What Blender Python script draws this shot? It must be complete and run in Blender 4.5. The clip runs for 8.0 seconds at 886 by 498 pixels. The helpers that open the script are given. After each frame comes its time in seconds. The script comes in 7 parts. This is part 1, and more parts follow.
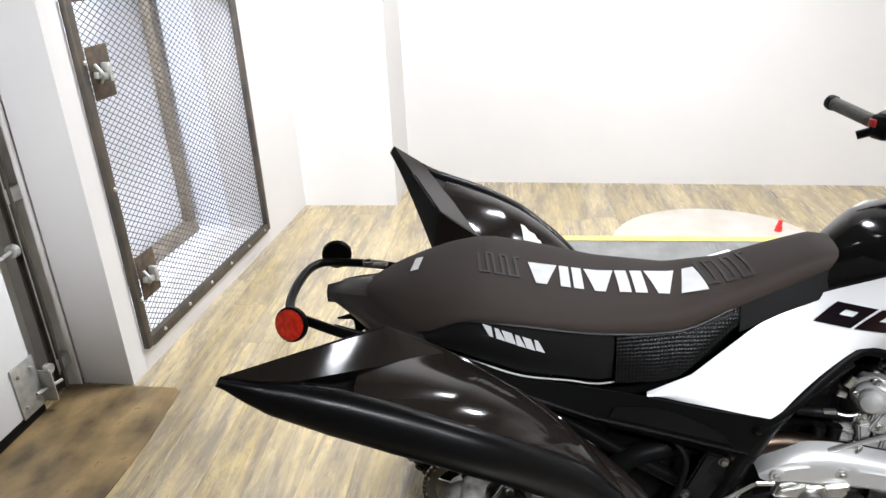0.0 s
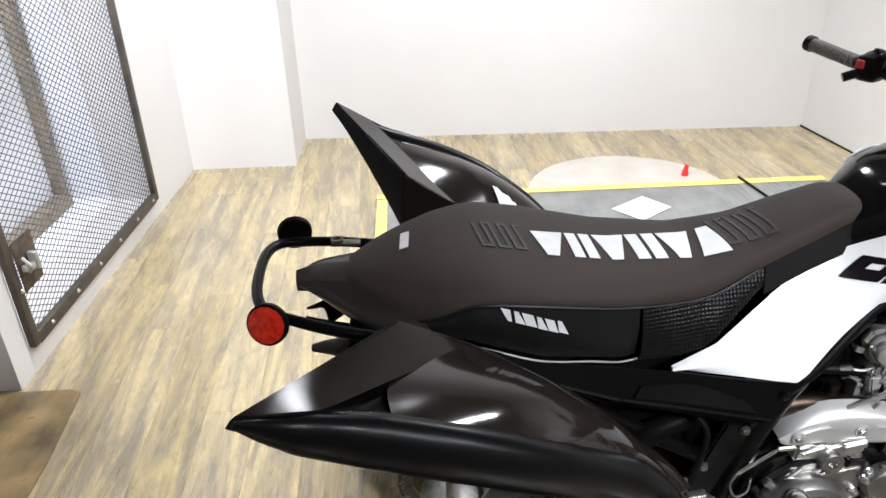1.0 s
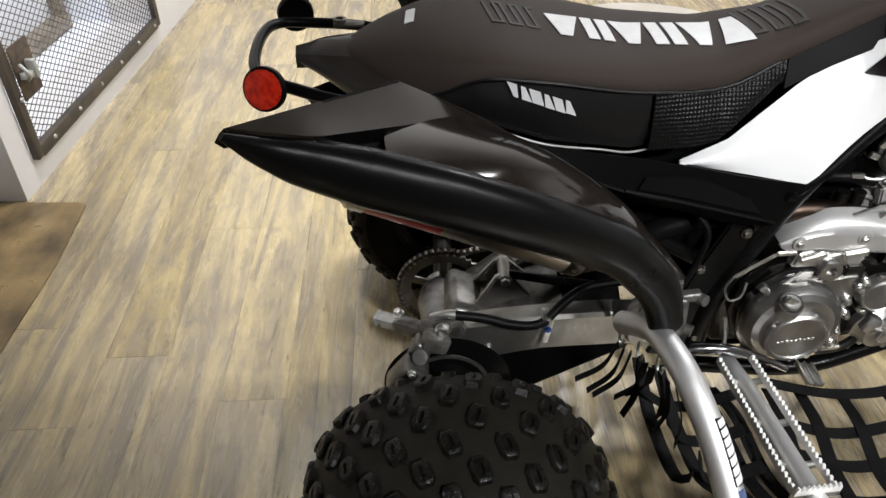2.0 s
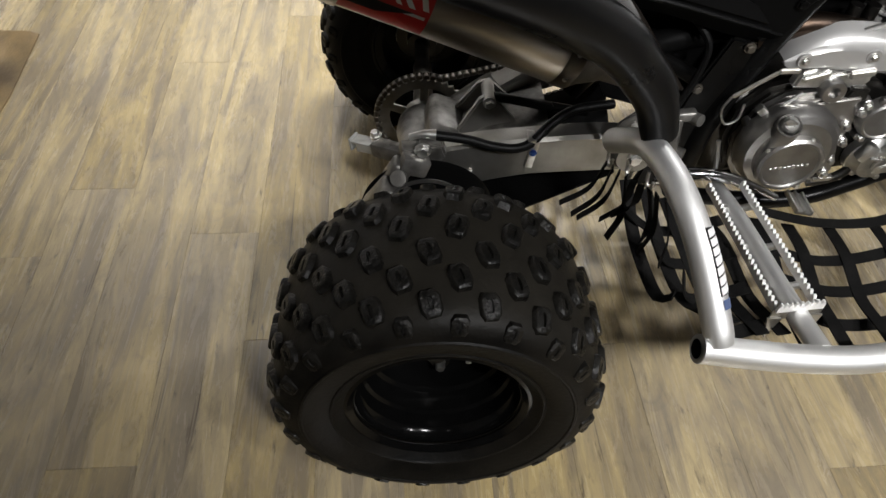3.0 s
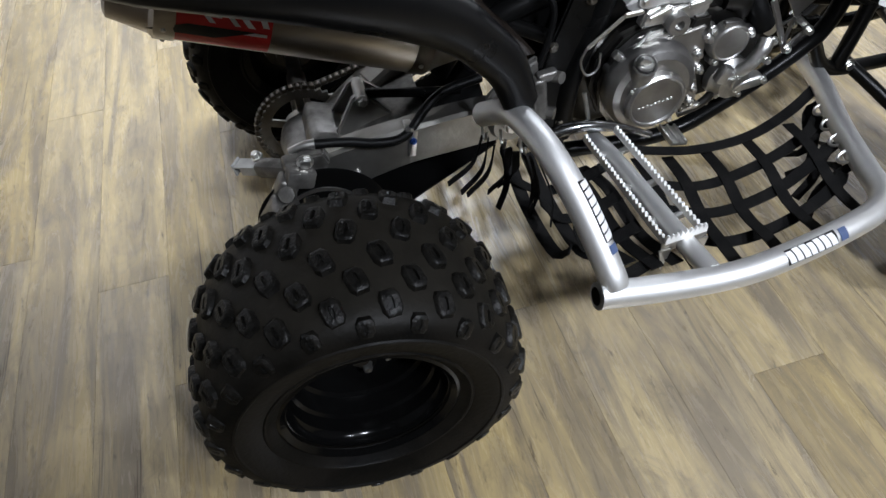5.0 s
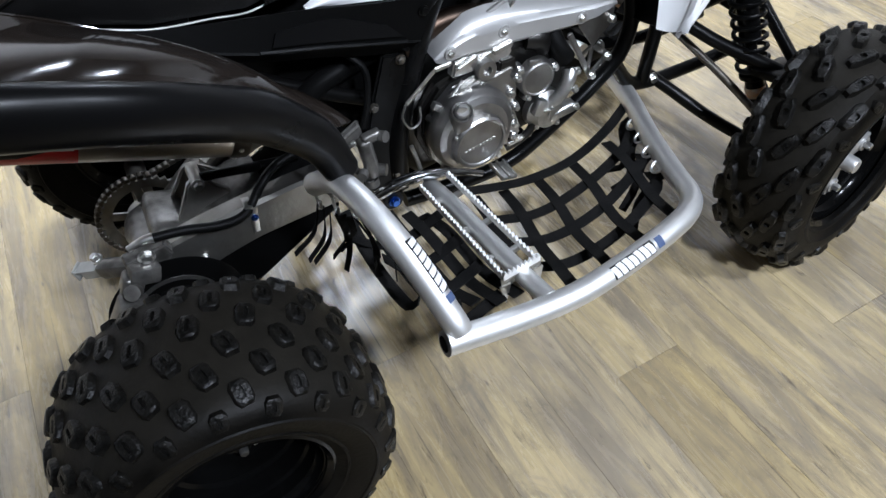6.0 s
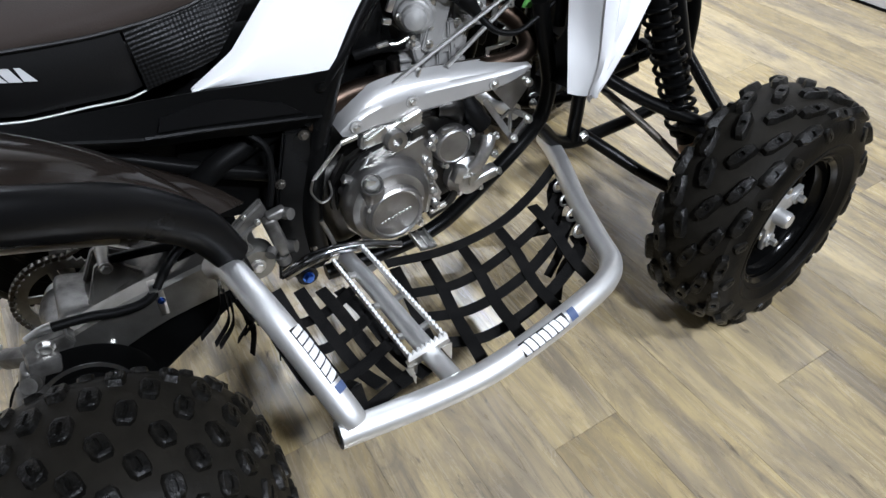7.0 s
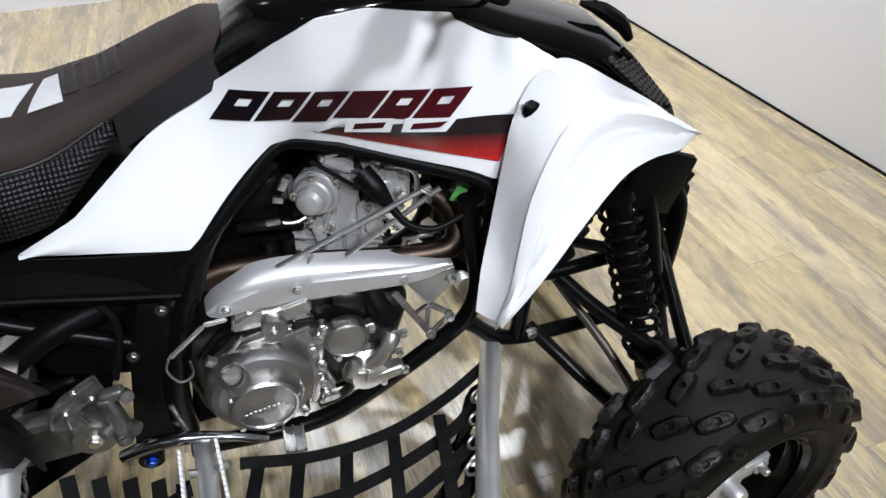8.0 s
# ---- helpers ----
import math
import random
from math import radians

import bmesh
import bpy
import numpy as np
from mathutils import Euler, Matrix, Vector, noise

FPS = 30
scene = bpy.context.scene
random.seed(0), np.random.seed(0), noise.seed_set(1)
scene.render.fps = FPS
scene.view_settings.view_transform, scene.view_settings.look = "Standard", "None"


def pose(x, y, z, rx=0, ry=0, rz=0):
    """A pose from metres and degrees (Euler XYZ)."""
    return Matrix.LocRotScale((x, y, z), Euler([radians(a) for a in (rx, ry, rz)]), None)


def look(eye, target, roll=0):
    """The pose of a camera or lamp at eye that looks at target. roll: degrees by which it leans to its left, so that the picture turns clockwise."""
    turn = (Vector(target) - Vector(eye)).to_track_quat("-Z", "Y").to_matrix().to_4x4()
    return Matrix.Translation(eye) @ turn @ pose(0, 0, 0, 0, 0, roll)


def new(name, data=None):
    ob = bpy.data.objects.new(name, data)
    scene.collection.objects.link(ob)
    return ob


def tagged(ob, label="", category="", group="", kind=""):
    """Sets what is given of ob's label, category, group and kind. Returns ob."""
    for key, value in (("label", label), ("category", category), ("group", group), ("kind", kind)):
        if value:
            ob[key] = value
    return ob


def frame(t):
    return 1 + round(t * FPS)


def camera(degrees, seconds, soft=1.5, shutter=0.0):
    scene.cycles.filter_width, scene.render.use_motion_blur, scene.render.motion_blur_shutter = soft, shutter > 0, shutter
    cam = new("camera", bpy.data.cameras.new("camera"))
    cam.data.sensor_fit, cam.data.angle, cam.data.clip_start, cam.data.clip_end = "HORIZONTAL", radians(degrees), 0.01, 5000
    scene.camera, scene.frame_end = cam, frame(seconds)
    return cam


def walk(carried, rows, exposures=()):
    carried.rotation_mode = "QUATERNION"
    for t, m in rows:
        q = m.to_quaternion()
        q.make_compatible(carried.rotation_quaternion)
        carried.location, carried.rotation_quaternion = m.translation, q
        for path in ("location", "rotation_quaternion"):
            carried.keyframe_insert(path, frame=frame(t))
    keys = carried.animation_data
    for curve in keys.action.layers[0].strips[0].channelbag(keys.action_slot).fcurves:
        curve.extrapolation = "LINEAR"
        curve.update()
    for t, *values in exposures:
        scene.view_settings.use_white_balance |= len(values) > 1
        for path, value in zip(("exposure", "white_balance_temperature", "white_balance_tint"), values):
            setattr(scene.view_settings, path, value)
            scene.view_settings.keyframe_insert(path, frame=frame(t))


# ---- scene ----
cam = camera(63.7, 8.0)
PATH = [
    (0, (0.167, -1.189, 1.438), (-0.101, 0.626, 0.64), -2.9),
    (0.2, (0.096, -1.127, 1.44), (-0.067, 0.696, 0.633), -3.1),
    (0.5, (0.003, -1.043, 1.441), (0.059, 0.773, 0.605), -2.1),
    (1, (-0.042, -1.021, 1.401), (0.037, 0.748, 0.473), -1.5),
    (1.5, (-0.036, -1.046, 1.332), (-0.001, 0.638, 0.252), -2.7),
    (1.7, (-0.038, -1.064, 1.304), (0.002, 0.567, 0.147), -0.7),
    (2.8, (-0.023, -1.08, 1.181), (0.038, 0.358, -0.208), 1.9),
    (3, (-0.034, -1.089, 1.155), (0.067, 0.256, -0.321), 3.3),
    (3.5, (-0.041, -1.11, 1.123), (0.055, 0.114, -0.456), 3.1),
    (4, (-0.043, -1.117, 1.101), (0.066, 0.009, -0.548), 2.6),
    (4.5, (-0.02, -1.104, 1.126), (0.13, 0.132, -0.439), -0.1),
    (4.7, (-0.001, -1.099, 1.146), (0.181, 0.17, -0.39), -2.1),
    (5.8, (0.111, -1.109, 1.224), (0.591, 0.168, -0.238), -6.1),
    (6, (0.124, -1.117, 1.228), (0.649, 0.135, -0.241), -5.7),
    (6.5, (0.163, -1.137, 1.227), (0.8, 0.057, -0.246), -3.6),
    (7, (0.29, -1.127, 1.226), (0.853, 0.199, -0.162), -7.6),
    (7.2, (0.38, -1.137, 1.214), (0.891, 0.294, -0.086), -4.2),
    (7.5, (0.509, -1.112, 1.249), (1.017, 0.387, 0.026), 3.4),
    (7.8, (0.651, -1.069, 1.268), (1.047, 0.476, 0.061), -3.8),
    (8, (0.68, -0.978, 1.268), (1.099, 0.53, 0.022), -2.2),
]
EXPOSURES = [(0.0, 0.66, 6050, 10), (0.5, 0.63, 6020, 10), (1.0, 0.59, 6050, 10), (1.5, 0.46, 6150, 10), (1.7, 0.42, 6200, 10), (2.8, 0.27, 6400, 10), (3.5, 0.18, 6350, 10), (4.7, 0.24, 5900, 10), (5.8, 0.38, 5500, 10), (6.5, 0.48, 5550, 10), (7.2, 0.43, 5700, 10), (8.0, 0.39, 5800, 10)]
walk(cam, [(t, look(eye, target, roll)) for t, eye, target, roll in PATH], EXPOSURES)

# ---- world and lamps ----
world = bpy.data.worlds.new("world")
scene.world = world
world.use_nodes = True
world.node_tree.nodes["Background"].inputs[0].default_value = (0.9, 0.95, 1.0, 1)
world.node_tree.nodes["Background"].inputs[1].default_value = 0.02

CEILING = 2.75
# plain ceiling lamps, unseen, added to brighten the far right: x, y, watts
SPOTS = [(1.5, 1.5, 30)]
# aimed ceiling lamps, all unseen: x, y, watts, aim, cone in degrees, edge softness; three are added to wash the far
# walls and floor, one to brighten the door, two shine on the bike and one on the floor behind it, placed by the shadows
BEAMS = [(-0.5, 1.30, 172, (-0.72, 2.40, 0.0), 113, 0.5), (0.4, 1.35, 150, (0.4, 2.55, 0.0), 116, 0.5), (1.7, 0.3, 170, (2.5, 0.8, 0.35), 84, 0.7), (-0.75, -2.2, 420, (-1.46, 0.85, 1.15), 30, 1.0),
         (0.85, -2.45, 360, (0.52, -0.35, 0.1), 46, 1.0), (1.95, -2.25, 255, (1.30, -0.1, 0.4), 74, 1.0), (0.75, 2.45, 75, (0.30, 0.15, 0.0), 46, 0.9)]

# ---- materials ----
def material(name, base=(0.5, 0.5, 0.5), rough=0.5, metal=0.0, second=None, scale=8.0, bump=0.0, bump_scale=60.0,
             rough_vary=0.1, coat=0.0, stretch=(1, 1, 1), per_object=0.0, spec=0.5):
    """Principled material with colour variation at two scales, uneven gloss and fine relief."""
    m = bpy.data.materials.new(name)
    m.use_nodes = True
    nt = m.node_tree
    n, l = nt.nodes, nt.links
    b = n["Principled BSDF"]
    b.inputs["Metallic"].default_value = metal
    b.inputs["Coat Weight"].default_value = coat
    b.inputs["Coat Roughness"].default_value = 0.28
    b.inputs["Specular IOR Level"].default_value = spec
    tc = n.new("ShaderNodeTexCoord")
    mp = n.new("ShaderNodeMapping")
    mp.inputs["Scale"].default_value = stretch
    l.new(tc.outputs["Object"], mp.inputs["Vector"])
    big = n.new("ShaderNodeTexNoise")
    big.inputs["Scale"].default_value = scale
    big.inputs["Detail"].default_value = 6
    l.new(mp.outputs[0], big.inputs["Vector"])
    mix = n.new("ShaderNodeMix")
    mix.data_type = "RGBA"
    other = second or tuple(c * 0.8 for c in base)
    mix.inputs["A"].default_value = (*base, 1)
    mix.inputs["B"].default_value = (*other, 1)
    ramp = n.new("ShaderNodeMapRange")
    ramp.inputs["From Min"].default_value = 0.35
    ramp.inputs["From Max"].default_value = 0.7
    l.new(big.outputs["Fac"], ramp.inputs["Value"])
    l.new(ramp.outputs[0], mix.inputs["Factor"])
    colour = mix.outputs["Result"]
    if per_object:
        info = n.new("ShaderNodeObjectInfo")
        hsv = n.new("ShaderNodeHueSaturation")
        val = n.new("ShaderNodeMapRange")
        val.inputs["To Min"].default_value = 1 - per_object
        val.inputs["To Max"].default_value = 1 + per_object
        l.new(info.outputs["Random"], val.inputs["Value"])
        l.new(val.outputs[0], hsv.inputs["Value"])
        l.new(colour, hsv.inputs["Color"])
        colour = hsv.outputs[0]
    l.new(colour, b.inputs["Base Color"])
    fine = n.new("ShaderNodeTexNoise")
    fine.inputs["Scale"].default_value = bump_scale
    fine.inputs["Detail"].default_value = 4
    l.new(mp.outputs[0], fine.inputs["Vector"])
    rr = n.new("ShaderNodeMapRange")
    rr.inputs["To Min"].default_value = max(0.03, rough - rough_vary)
    rr.inputs["To Max"].default_value = min(1.0, rough + rough_vary)
    l.new(big.outputs["Fac"], rr.inputs["Value"])
    l.new(rr.outputs[0], b.inputs["Roughness"])
    if bump:
        bp = n.new("ShaderNodeBump")
        bp.inputs["Strength"].default_value = bump
        bp.inputs["Distance"].default_value = 0.002
        l.new(fine.outputs["Fac"], bp.inputs["Height"])
        l.new(bp.outputs[0], b.inputs["Normal"])
    return m


def plank_material():
    """Grey and tan oak-look vinyl with long streaks, knots and a tone of its own for each plank."""
    m = bpy.data.materials.new("vinyl plank")
    m.use_nodes = True
    n, l = m.node_tree.nodes, m.node_tree.links
    b = n["Principled BSDF"]
    b.inputs["Specular IOR Level"].default_value = 0.95
    tc, info = n.new("ShaderNodeTexCoord"), n.new("ShaderNodeObjectInfo")
    off = n.new("ShaderNodeVectorMath")
    off.operation = "SCALE"
    off.inputs[0].default_value = (7.3, 31.7, 13.1)
    l.new(info.outputs["Random"], off.inputs["Scale"])
    add = n.new("ShaderNodeVectorMath")
    l.new(tc.outputs["Object"], add.inputs[0])
    l.new(off.outputs[0], add.inputs[1])

    def streak(sx, sy, detail, rough, dist):
        mp = n.new("ShaderNodeMapping")
        mp.inputs["Scale"].default_value = (sx, sy, 1)
        l.new(add.outputs[0], mp.inputs["Vector"])
        t = n.new("ShaderNodeTexNoise")
        t.inputs["Scale"].default_value = 1
        t.inputs["Detail"].default_value = detail
        t.inputs["Roughness"].default_value = rough
        t.inputs["Distortion"].default_value = dist
        l.new(mp.outputs[0], t.inputs["Vector"])
        return t.outputs["Fac"]

    def mixed(a, c, fac, lo, hi):
        r = n.new("ShaderNodeMapRange")
        r.inputs["From Min"].default_value, r.inputs["From Max"].default_value = lo, hi
        l.new(fac, r.inputs["Value"])
        x = n.new("ShaderNodeMix")
        x.data_type = "RGBA"
        l.new(r.outputs[0], x.inputs["Factor"])
        for key, v in (("A", a), ("B", c)):
            if isinstance(v, tuple):
                x.inputs[key].default_value = (*v, 1)
            else:
                l.new(v, x.inputs[key])
        return x.outputs["Result"]

    broad, mid, fine = streak(13, 1.5, 8, 0.70, 1.1), streak(34, 3.6, 8, 0.76, 1.0), streak(210, 9, 4, 0.6, 0.3)
    dash, blotch, crack = streak(85, 15, 5, 0.65, 0.6), streak(13, 6.5, 8, 0.78, 0.9), streak(95, 1.6, 4, 0.55, 0.6)
    col = mixed((0.440, 0.348, 0.184), (0.232, 0.191, 0.132), broad, 0.41, 0.60)
    col = mixed(col, (0.435, 0.355, 0.208), mid, 0.55, 0.80)
    col = mixed(col, (0.138, 0.112, 0.077), mid, 0.44, 0.27)
    col = mixed(col, (0.135, 0.110, 0.076), fine, 0.62, 0.98)
    col = mixed(col, (0.190, 0.157, 0.108), blotch, 0.51, 0.72)
    col = mixed(col, (0.075, 0.060, 0.043), dash, 0.61, 0.75)
    col = mixed(col, (0.080, 0.064, 0.046), crack, 0.67, 0.74)
    hsv, val, sat = n.new("ShaderNodeHueSaturation"), n.new("ShaderNodeMapRange"), n.new("ShaderNodeMapRange")
    val.inputs["To Min"].default_value, val.inputs["To Max"].default_value = 0.90, 1.08
    l.new(info.outputs["Random"], val.inputs["Value"])
    sat.inputs["To Min"].default_value, sat.inputs["To Max"].default_value = 1.08, 0.92
    l.new(info.outputs["Random"], sat.inputs["Value"])
    l.new(val.outputs[0], hsv.inputs["Value"])
    l.new(sat.outputs[0], hsv.inputs["Saturation"])
    l.new(col, hsv.inputs["Color"])
    l.new(hsv.outputs[0], b.inputs["Base Color"])
    rr = n.new("ShaderNodeMapRange")
    rr.inputs["To Min"].default_value, rr.inputs["To Max"].default_value = 0.21, 0.33
    l.new(mid, rr.inputs["Value"])
    l.new(rr.outputs[0], b.inputs["Roughness"])
    bp = n.new("ShaderNodeBump")
    bp.inputs["Strength"].default_value, bp.inputs["Distance"].default_value = 0.07, 0.001
    l.new(fine, bp.inputs["Height"])
    l.new(bp.outputs[0], b.inputs["Normal"])
    return m


def gripper_material():
    """Black vinyl with rows of small round dimples."""
    m = material("dimpled vinyl", (0.004, 0.004, 0.004), 0.36, spec=0.14)
    n, l = m.node_tree.nodes, m.node_tree.links
    tc = n.new("ShaderNodeTexCoord")
    sep = n.new("ShaderNodeSeparateXYZ")
    l.new(tc.outputs["Object"], sep.inputs[0])
    waves = []
    for axis in ("X", "Z"):
        mul = n.new("ShaderNodeMath")
        mul.operation = "MULTIPLY"
        mul.inputs[1].default_value = 2 * math.pi / 0.006
        l.new(sep.outputs[axis], mul.inputs[0])
        sn = n.new("ShaderNodeMath")
        sn.operation = "SINE"
        l.new(mul.outputs[0], sn.inputs[0])
        waves.append(sn)
    prod = n.new("ShaderNodeMath")
    prod.operation = "ADD"
    l.new(waves[0].outputs[0], prod.inputs[0])
    l.new(waves[1].outputs[0], prod.inputs[1])
    bp = n.new("ShaderNodeBump")
    bp.inputs["Strength"].default_value, bp.inputs["Distance"].default_value = 0.4, 0.0006
    l.new(prod.outputs[0], bp.inputs["Height"])
    l.new(bp.outputs[0], n["Principled BSDF"].inputs["Normal"])
    return m


def gradient_material():
    """Printed vinyl that fades from black above to red below with fine bright scan lines."""
    m = material("red fade print", (0.01, 0.008, 0.008), 0.25)
    n, l = m.node_tree.nodes, m.node_tree.links
    tc, sep = n.new("ShaderNodeTexCoord"), n.new("ShaderNodeSeparateXYZ")
    l.new(tc.outputs["Object"], sep.inputs[0])
    sk = n.new("ShaderNodeMath")
    sk.operation = "MULTIPLY_ADD"
    sk.inputs[1].default_value = 0.15
    l.new(sep.outputs["X"], sk.inputs[0])
    l.new(sep.outputs["Z"], sk.inputs[2])
    r = n.new("ShaderNodeMapRange")
    r.inputs["From Min"].default_value, r.inputs["From Max"].default_value = 0.914, 0.872
    l.new(sk.outputs[0], r.inputs["Value"])
    x = n.new("ShaderNodeMix")
    x.data_type = "RGBA"
    x.inputs["A"].default_value, x.inputs["B"].default_value = (0.012, 0.008, 0.008, 1), (0.42, 0.012, 0.012, 1)
    l.new(r.outputs[0], x.inputs["Factor"])
    l.new(x.outputs["Result"], n["Principled BSDF"].inputs["Base Color"])
    return m


def fade_along(m, x0, x1, first, second):
    """Gives a print a colour that goes from first to second along x."""
    n, l = m.node_tree.nodes, m.node_tree.links
    tc, sep, r, x = n.new("ShaderNodeTexCoord"), n.new("ShaderNodeSeparateXYZ"), n.new("ShaderNodeMapRange"), n.new("ShaderNodeMix")
    x.data_type = "RGBA"
    l.new(tc.outputs["Object"], sep.inputs[0])
    r.inputs["From Min"].default_value, r.inputs["From Max"].default_value = x0, x1
    l.new(sep.outputs["X"], r.inputs["Value"])
    x.inputs["A"].default_value, x.inputs["B"].default_value = (*first, 1), (*second, 1)
    l.new(r.outputs[0], x.inputs["Factor"])
    l.new(x.outputs["Result"], n["Principled BSDF"].inputs["Base Color"])


def glowing(name, colour, strength):
    m = bpy.data.materials.new(name)
    m.use_nodes = True
    b = m.node_tree.nodes["Principled BSDF"]
    b.inputs["Base Color"].default_value = (0.8, 0.8, 0.8, 1)
    b.inputs["Emission Color"].default_value = (*colour, 1)
    b.inputs["Emission Strength"].default_value = strength
    return m


WALL = material("warm white paint", (0.64, 0.625, 0.612), 0.6, second=(0.61, 0.592, 0.578), scale=1.5, bump=0.08, bump_scale=90)
DOORWHITE = material("white steel door paint", (0.76, 0.77, 0.78), 0.42, second=(0.70, 0.70, 0.70), scale=3, bump=0.05)
TRIMWHITE = material("scuffed white trim paint", (0.74, 0.73, 0.71), 0.5, second=(0.6, 0.57, 0.53), scale=7, bump=0.08)
# dark so that the unseen ceiling barely shows in glossy black plastic
CEILMAT = material("dark grey ceiling paint", (0.07, 0.068, 0.065), 0.85, scale=2)
PLANK = plank_material()
GROUT = material("plank joint", (0.23, 0.19, 0.135), 0.8)
PLY = material("worn stained plywood", (0.25, 0.175, 0.082), 0.34, second=(0.075, 0.053, 0.028), scale=6, bump=0.5, bump_scale=90, stretch=(1.6, 1, 1), rough_vary=0.2)
GATESTEEL = material("tarnished brown steel", (0.065, 0.06, 0.055), 0.5, 0.6, second=(0.12, 0.098, 0.075), scale=14, bump=0.15)
RUST = material("dark rusty plate", (0.045, 0.034, 0.026), 0.65, 0.3, second=(0.12, 0.085, 0.055), scale=45, bump=0.5, bump_scale=180)
GALV = material("galvanised steel", (0.50, 0.50, 0.48), 0.45, 0.6, second=(0.36, 0.36, 0.34), scale=30)
NICHE = material("pale bluish shaft paint", (0.80, 0.81, 0.86), 0.6, second=(0.74, 0.75, 0.80), scale=2)
MATGREY = material("grey ribbed lift deck", (0.16, 0.16, 0.155), 0.55, second=(0.23, 0.23, 0.22), scale=9, bump=0.4, bump_scale=220)
YELLOW = material("yellow safety paint", (0.72, 0.60, 0.14), 0.5, second=(0.60, 0.51, 0.18), scale=12)
PAPER = material("white paper card", (0.82, 0.82, 0.82), 0.6, second=(0.78, 0.78, 0.78))
PALE = material("pale floor disc", (0.49, 0.46, 0.415), 0.4, second=(0.42, 0.375, 0.315), scale=7)
REDPL = material("red plastic", (0.65, 0.03, 0.025), 0.35)
RUBBER = material("black tyre rubber", (0.0016, 0.0016, 0.0015), 0.50, second=(0.0068, 0.0058, 0.0045), scale=14, bump=0.35, bump_scale=140, rough_vary=0.15, spec=0.095)
BLOCKRUBBER = material("scuffed tread rubber", (0.0020, 0.0020, 0.0018), 0.36, second=(0.008, 0.0072, 0.0058), scale=55, bump=0.9, bump_scale=230, rough_vary=0.2, spec=0.22)
RIMBLACK = material("gloss black wheel paint", (0.002, 0.002, 0.002), 0.16, second=(0.003, 0.003, 0.003), spec=0.16)
GLOSSBLACK = material("charcoal metallic fender plastic", (0.0118, 0.0092, 0.0075), 0.10, second=(0.0150, 0.0118, 0.0097), scale=5, rough_vary=0.03, spec=0.22, bump=0.02, bump_scale=30)
LIPBLACK = material("satin black fender edge", (0.0045, 0.0045, 0.0047), 0.30, bump=0.04, bump_scale=300, spec=0.15)
MATTBLACK = material("matt black plastic", (0.0028, 0.0028, 0.0028), 0.45, bump=0.08, bump_scale=260, spec=0.06)
FRAMEBLACK = material("black frame paint", (0.0025, 0.0025, 0.0025), 0.3, spec=0.12)
SEATTOP = material("brownish black suede vinyl", (0.036, 0.0275, 0.0232), 0.72, second=(0.043, 0.033, 0.028), scale=6, bump=0.25, bump_scale=420, spec=0.2)
SEATDARK = material("embossed seat vinyl", (0.024, 0.0195, 0.017), 0.66, bump=0.2, bump_scale=420)
SEATSIDE = material("smooth black seat vinyl", (0.0068, 0.0066, 0.0066), 0.42, spec=0.24, bump=0.15, bump_scale=380)
GRIPPER = gripper_material()
PRINTWHITE = material("white print", (0.74, 0.74, 0.74), 0.5, second=(0.66, 0.66, 0.66), scale=40)
WHITE = material("gloss white plastic", (0.77, 0.77, 0.77), 0.22, second=(0.74, 0.74, 0.74), scale=3, coat=0.25, rough_vary=0.06)
PRINTBLACK = material("black and maroon print", (0.008, 0.005, 0.006), 0.35, spec=0.12)
REDFADE = gradient_material()
fade_along(PRINTBLACK, 0.68, 0.96, (0.006, 0.004, 0.005), (0.060, 0.004, 0.008))
ALU = material("satin aluminium tube", (0.80, 0.80, 0.79), 0.54, 1.0, second=(0.68, 0.68, 0.67), scale=14, bump=0.05, bump_scale=400, rough_vary=0.1)
SWING = material("dull cast aluminium", (0.38, 0.37, 0.345), 0.40, 0.92, second=(0.20, 0.192, 0.172), scale=10, bump=0.3, bump_scale=110, rough_vary=0.15)
CAST = material("grey cast engine metal", (0.42, 0.412, 0.40), 0.37, 1.0, second=(0.27, 0.262, 0.252), scale=18, bump=0.2, bump_scale=160, rough_vary=0.12)
# also used in the engine's gaps, where its darkness stands for shade
CASTDARK = material("dark engine metal", (0.055, 0.053, 0.05), 0.42, 1.0, second=(0.05, 0.048, 0.045), scale=20, bump=0.3, bump_scale=120)
GUARD = material("silver painted guard", (0.56, 0.555, 0.545), 0.42, 0.7, second=(0.50, 0.495, 0.485), scale=5, coat=0.3, rough_vary=0.06)
BOLT = material("bright bolt steel", (0.68, 0.67, 0.65), 0.36, 1.0, second=(0.5, 0.5, 0.48), scale=60)
PEGSTEEL = material("bright bare peg steel", (0.90, 0.895, 0.88), 0.5, 0.35, second=(0.74, 0.735, 0.72), scale=40)
STEEL = material("worn bare steel", (0.20, 0.19, 0.17), 0.42, 1.0, second=(0.11, 0.095, 0.08), scale=30, bump=0.2)
SPROCKET = material("dull plated steel", (0.34, 0.33, 0.30), 0.4, 0.9, second=(0.20, 0.19, 0.17), scale=25, bump=0.15)
EXH = material("brushed titanium can", (0.50, 0.47, 0.42), 0.36, 1.0, second=(0.38, 0.34, 0.29), scale=9, stretch=(0.3, 6, 6), rough_vary=0.08)
REDSTICK = material("red sticker", (0.60, 0.03, 0.03), 0.3)
BLACKSTICK = material("black sticker", (0.012, 0.012, 0.012), 0.3)
BLUESTICK = material("blue grey sticker", (0.07, 0.10, 0.20), 0.4)
HOSE = material("black brake hose", (0.003, 0.003, 0.003), 0.45, spec=0.12, bump=0.2, bump_scale=200)
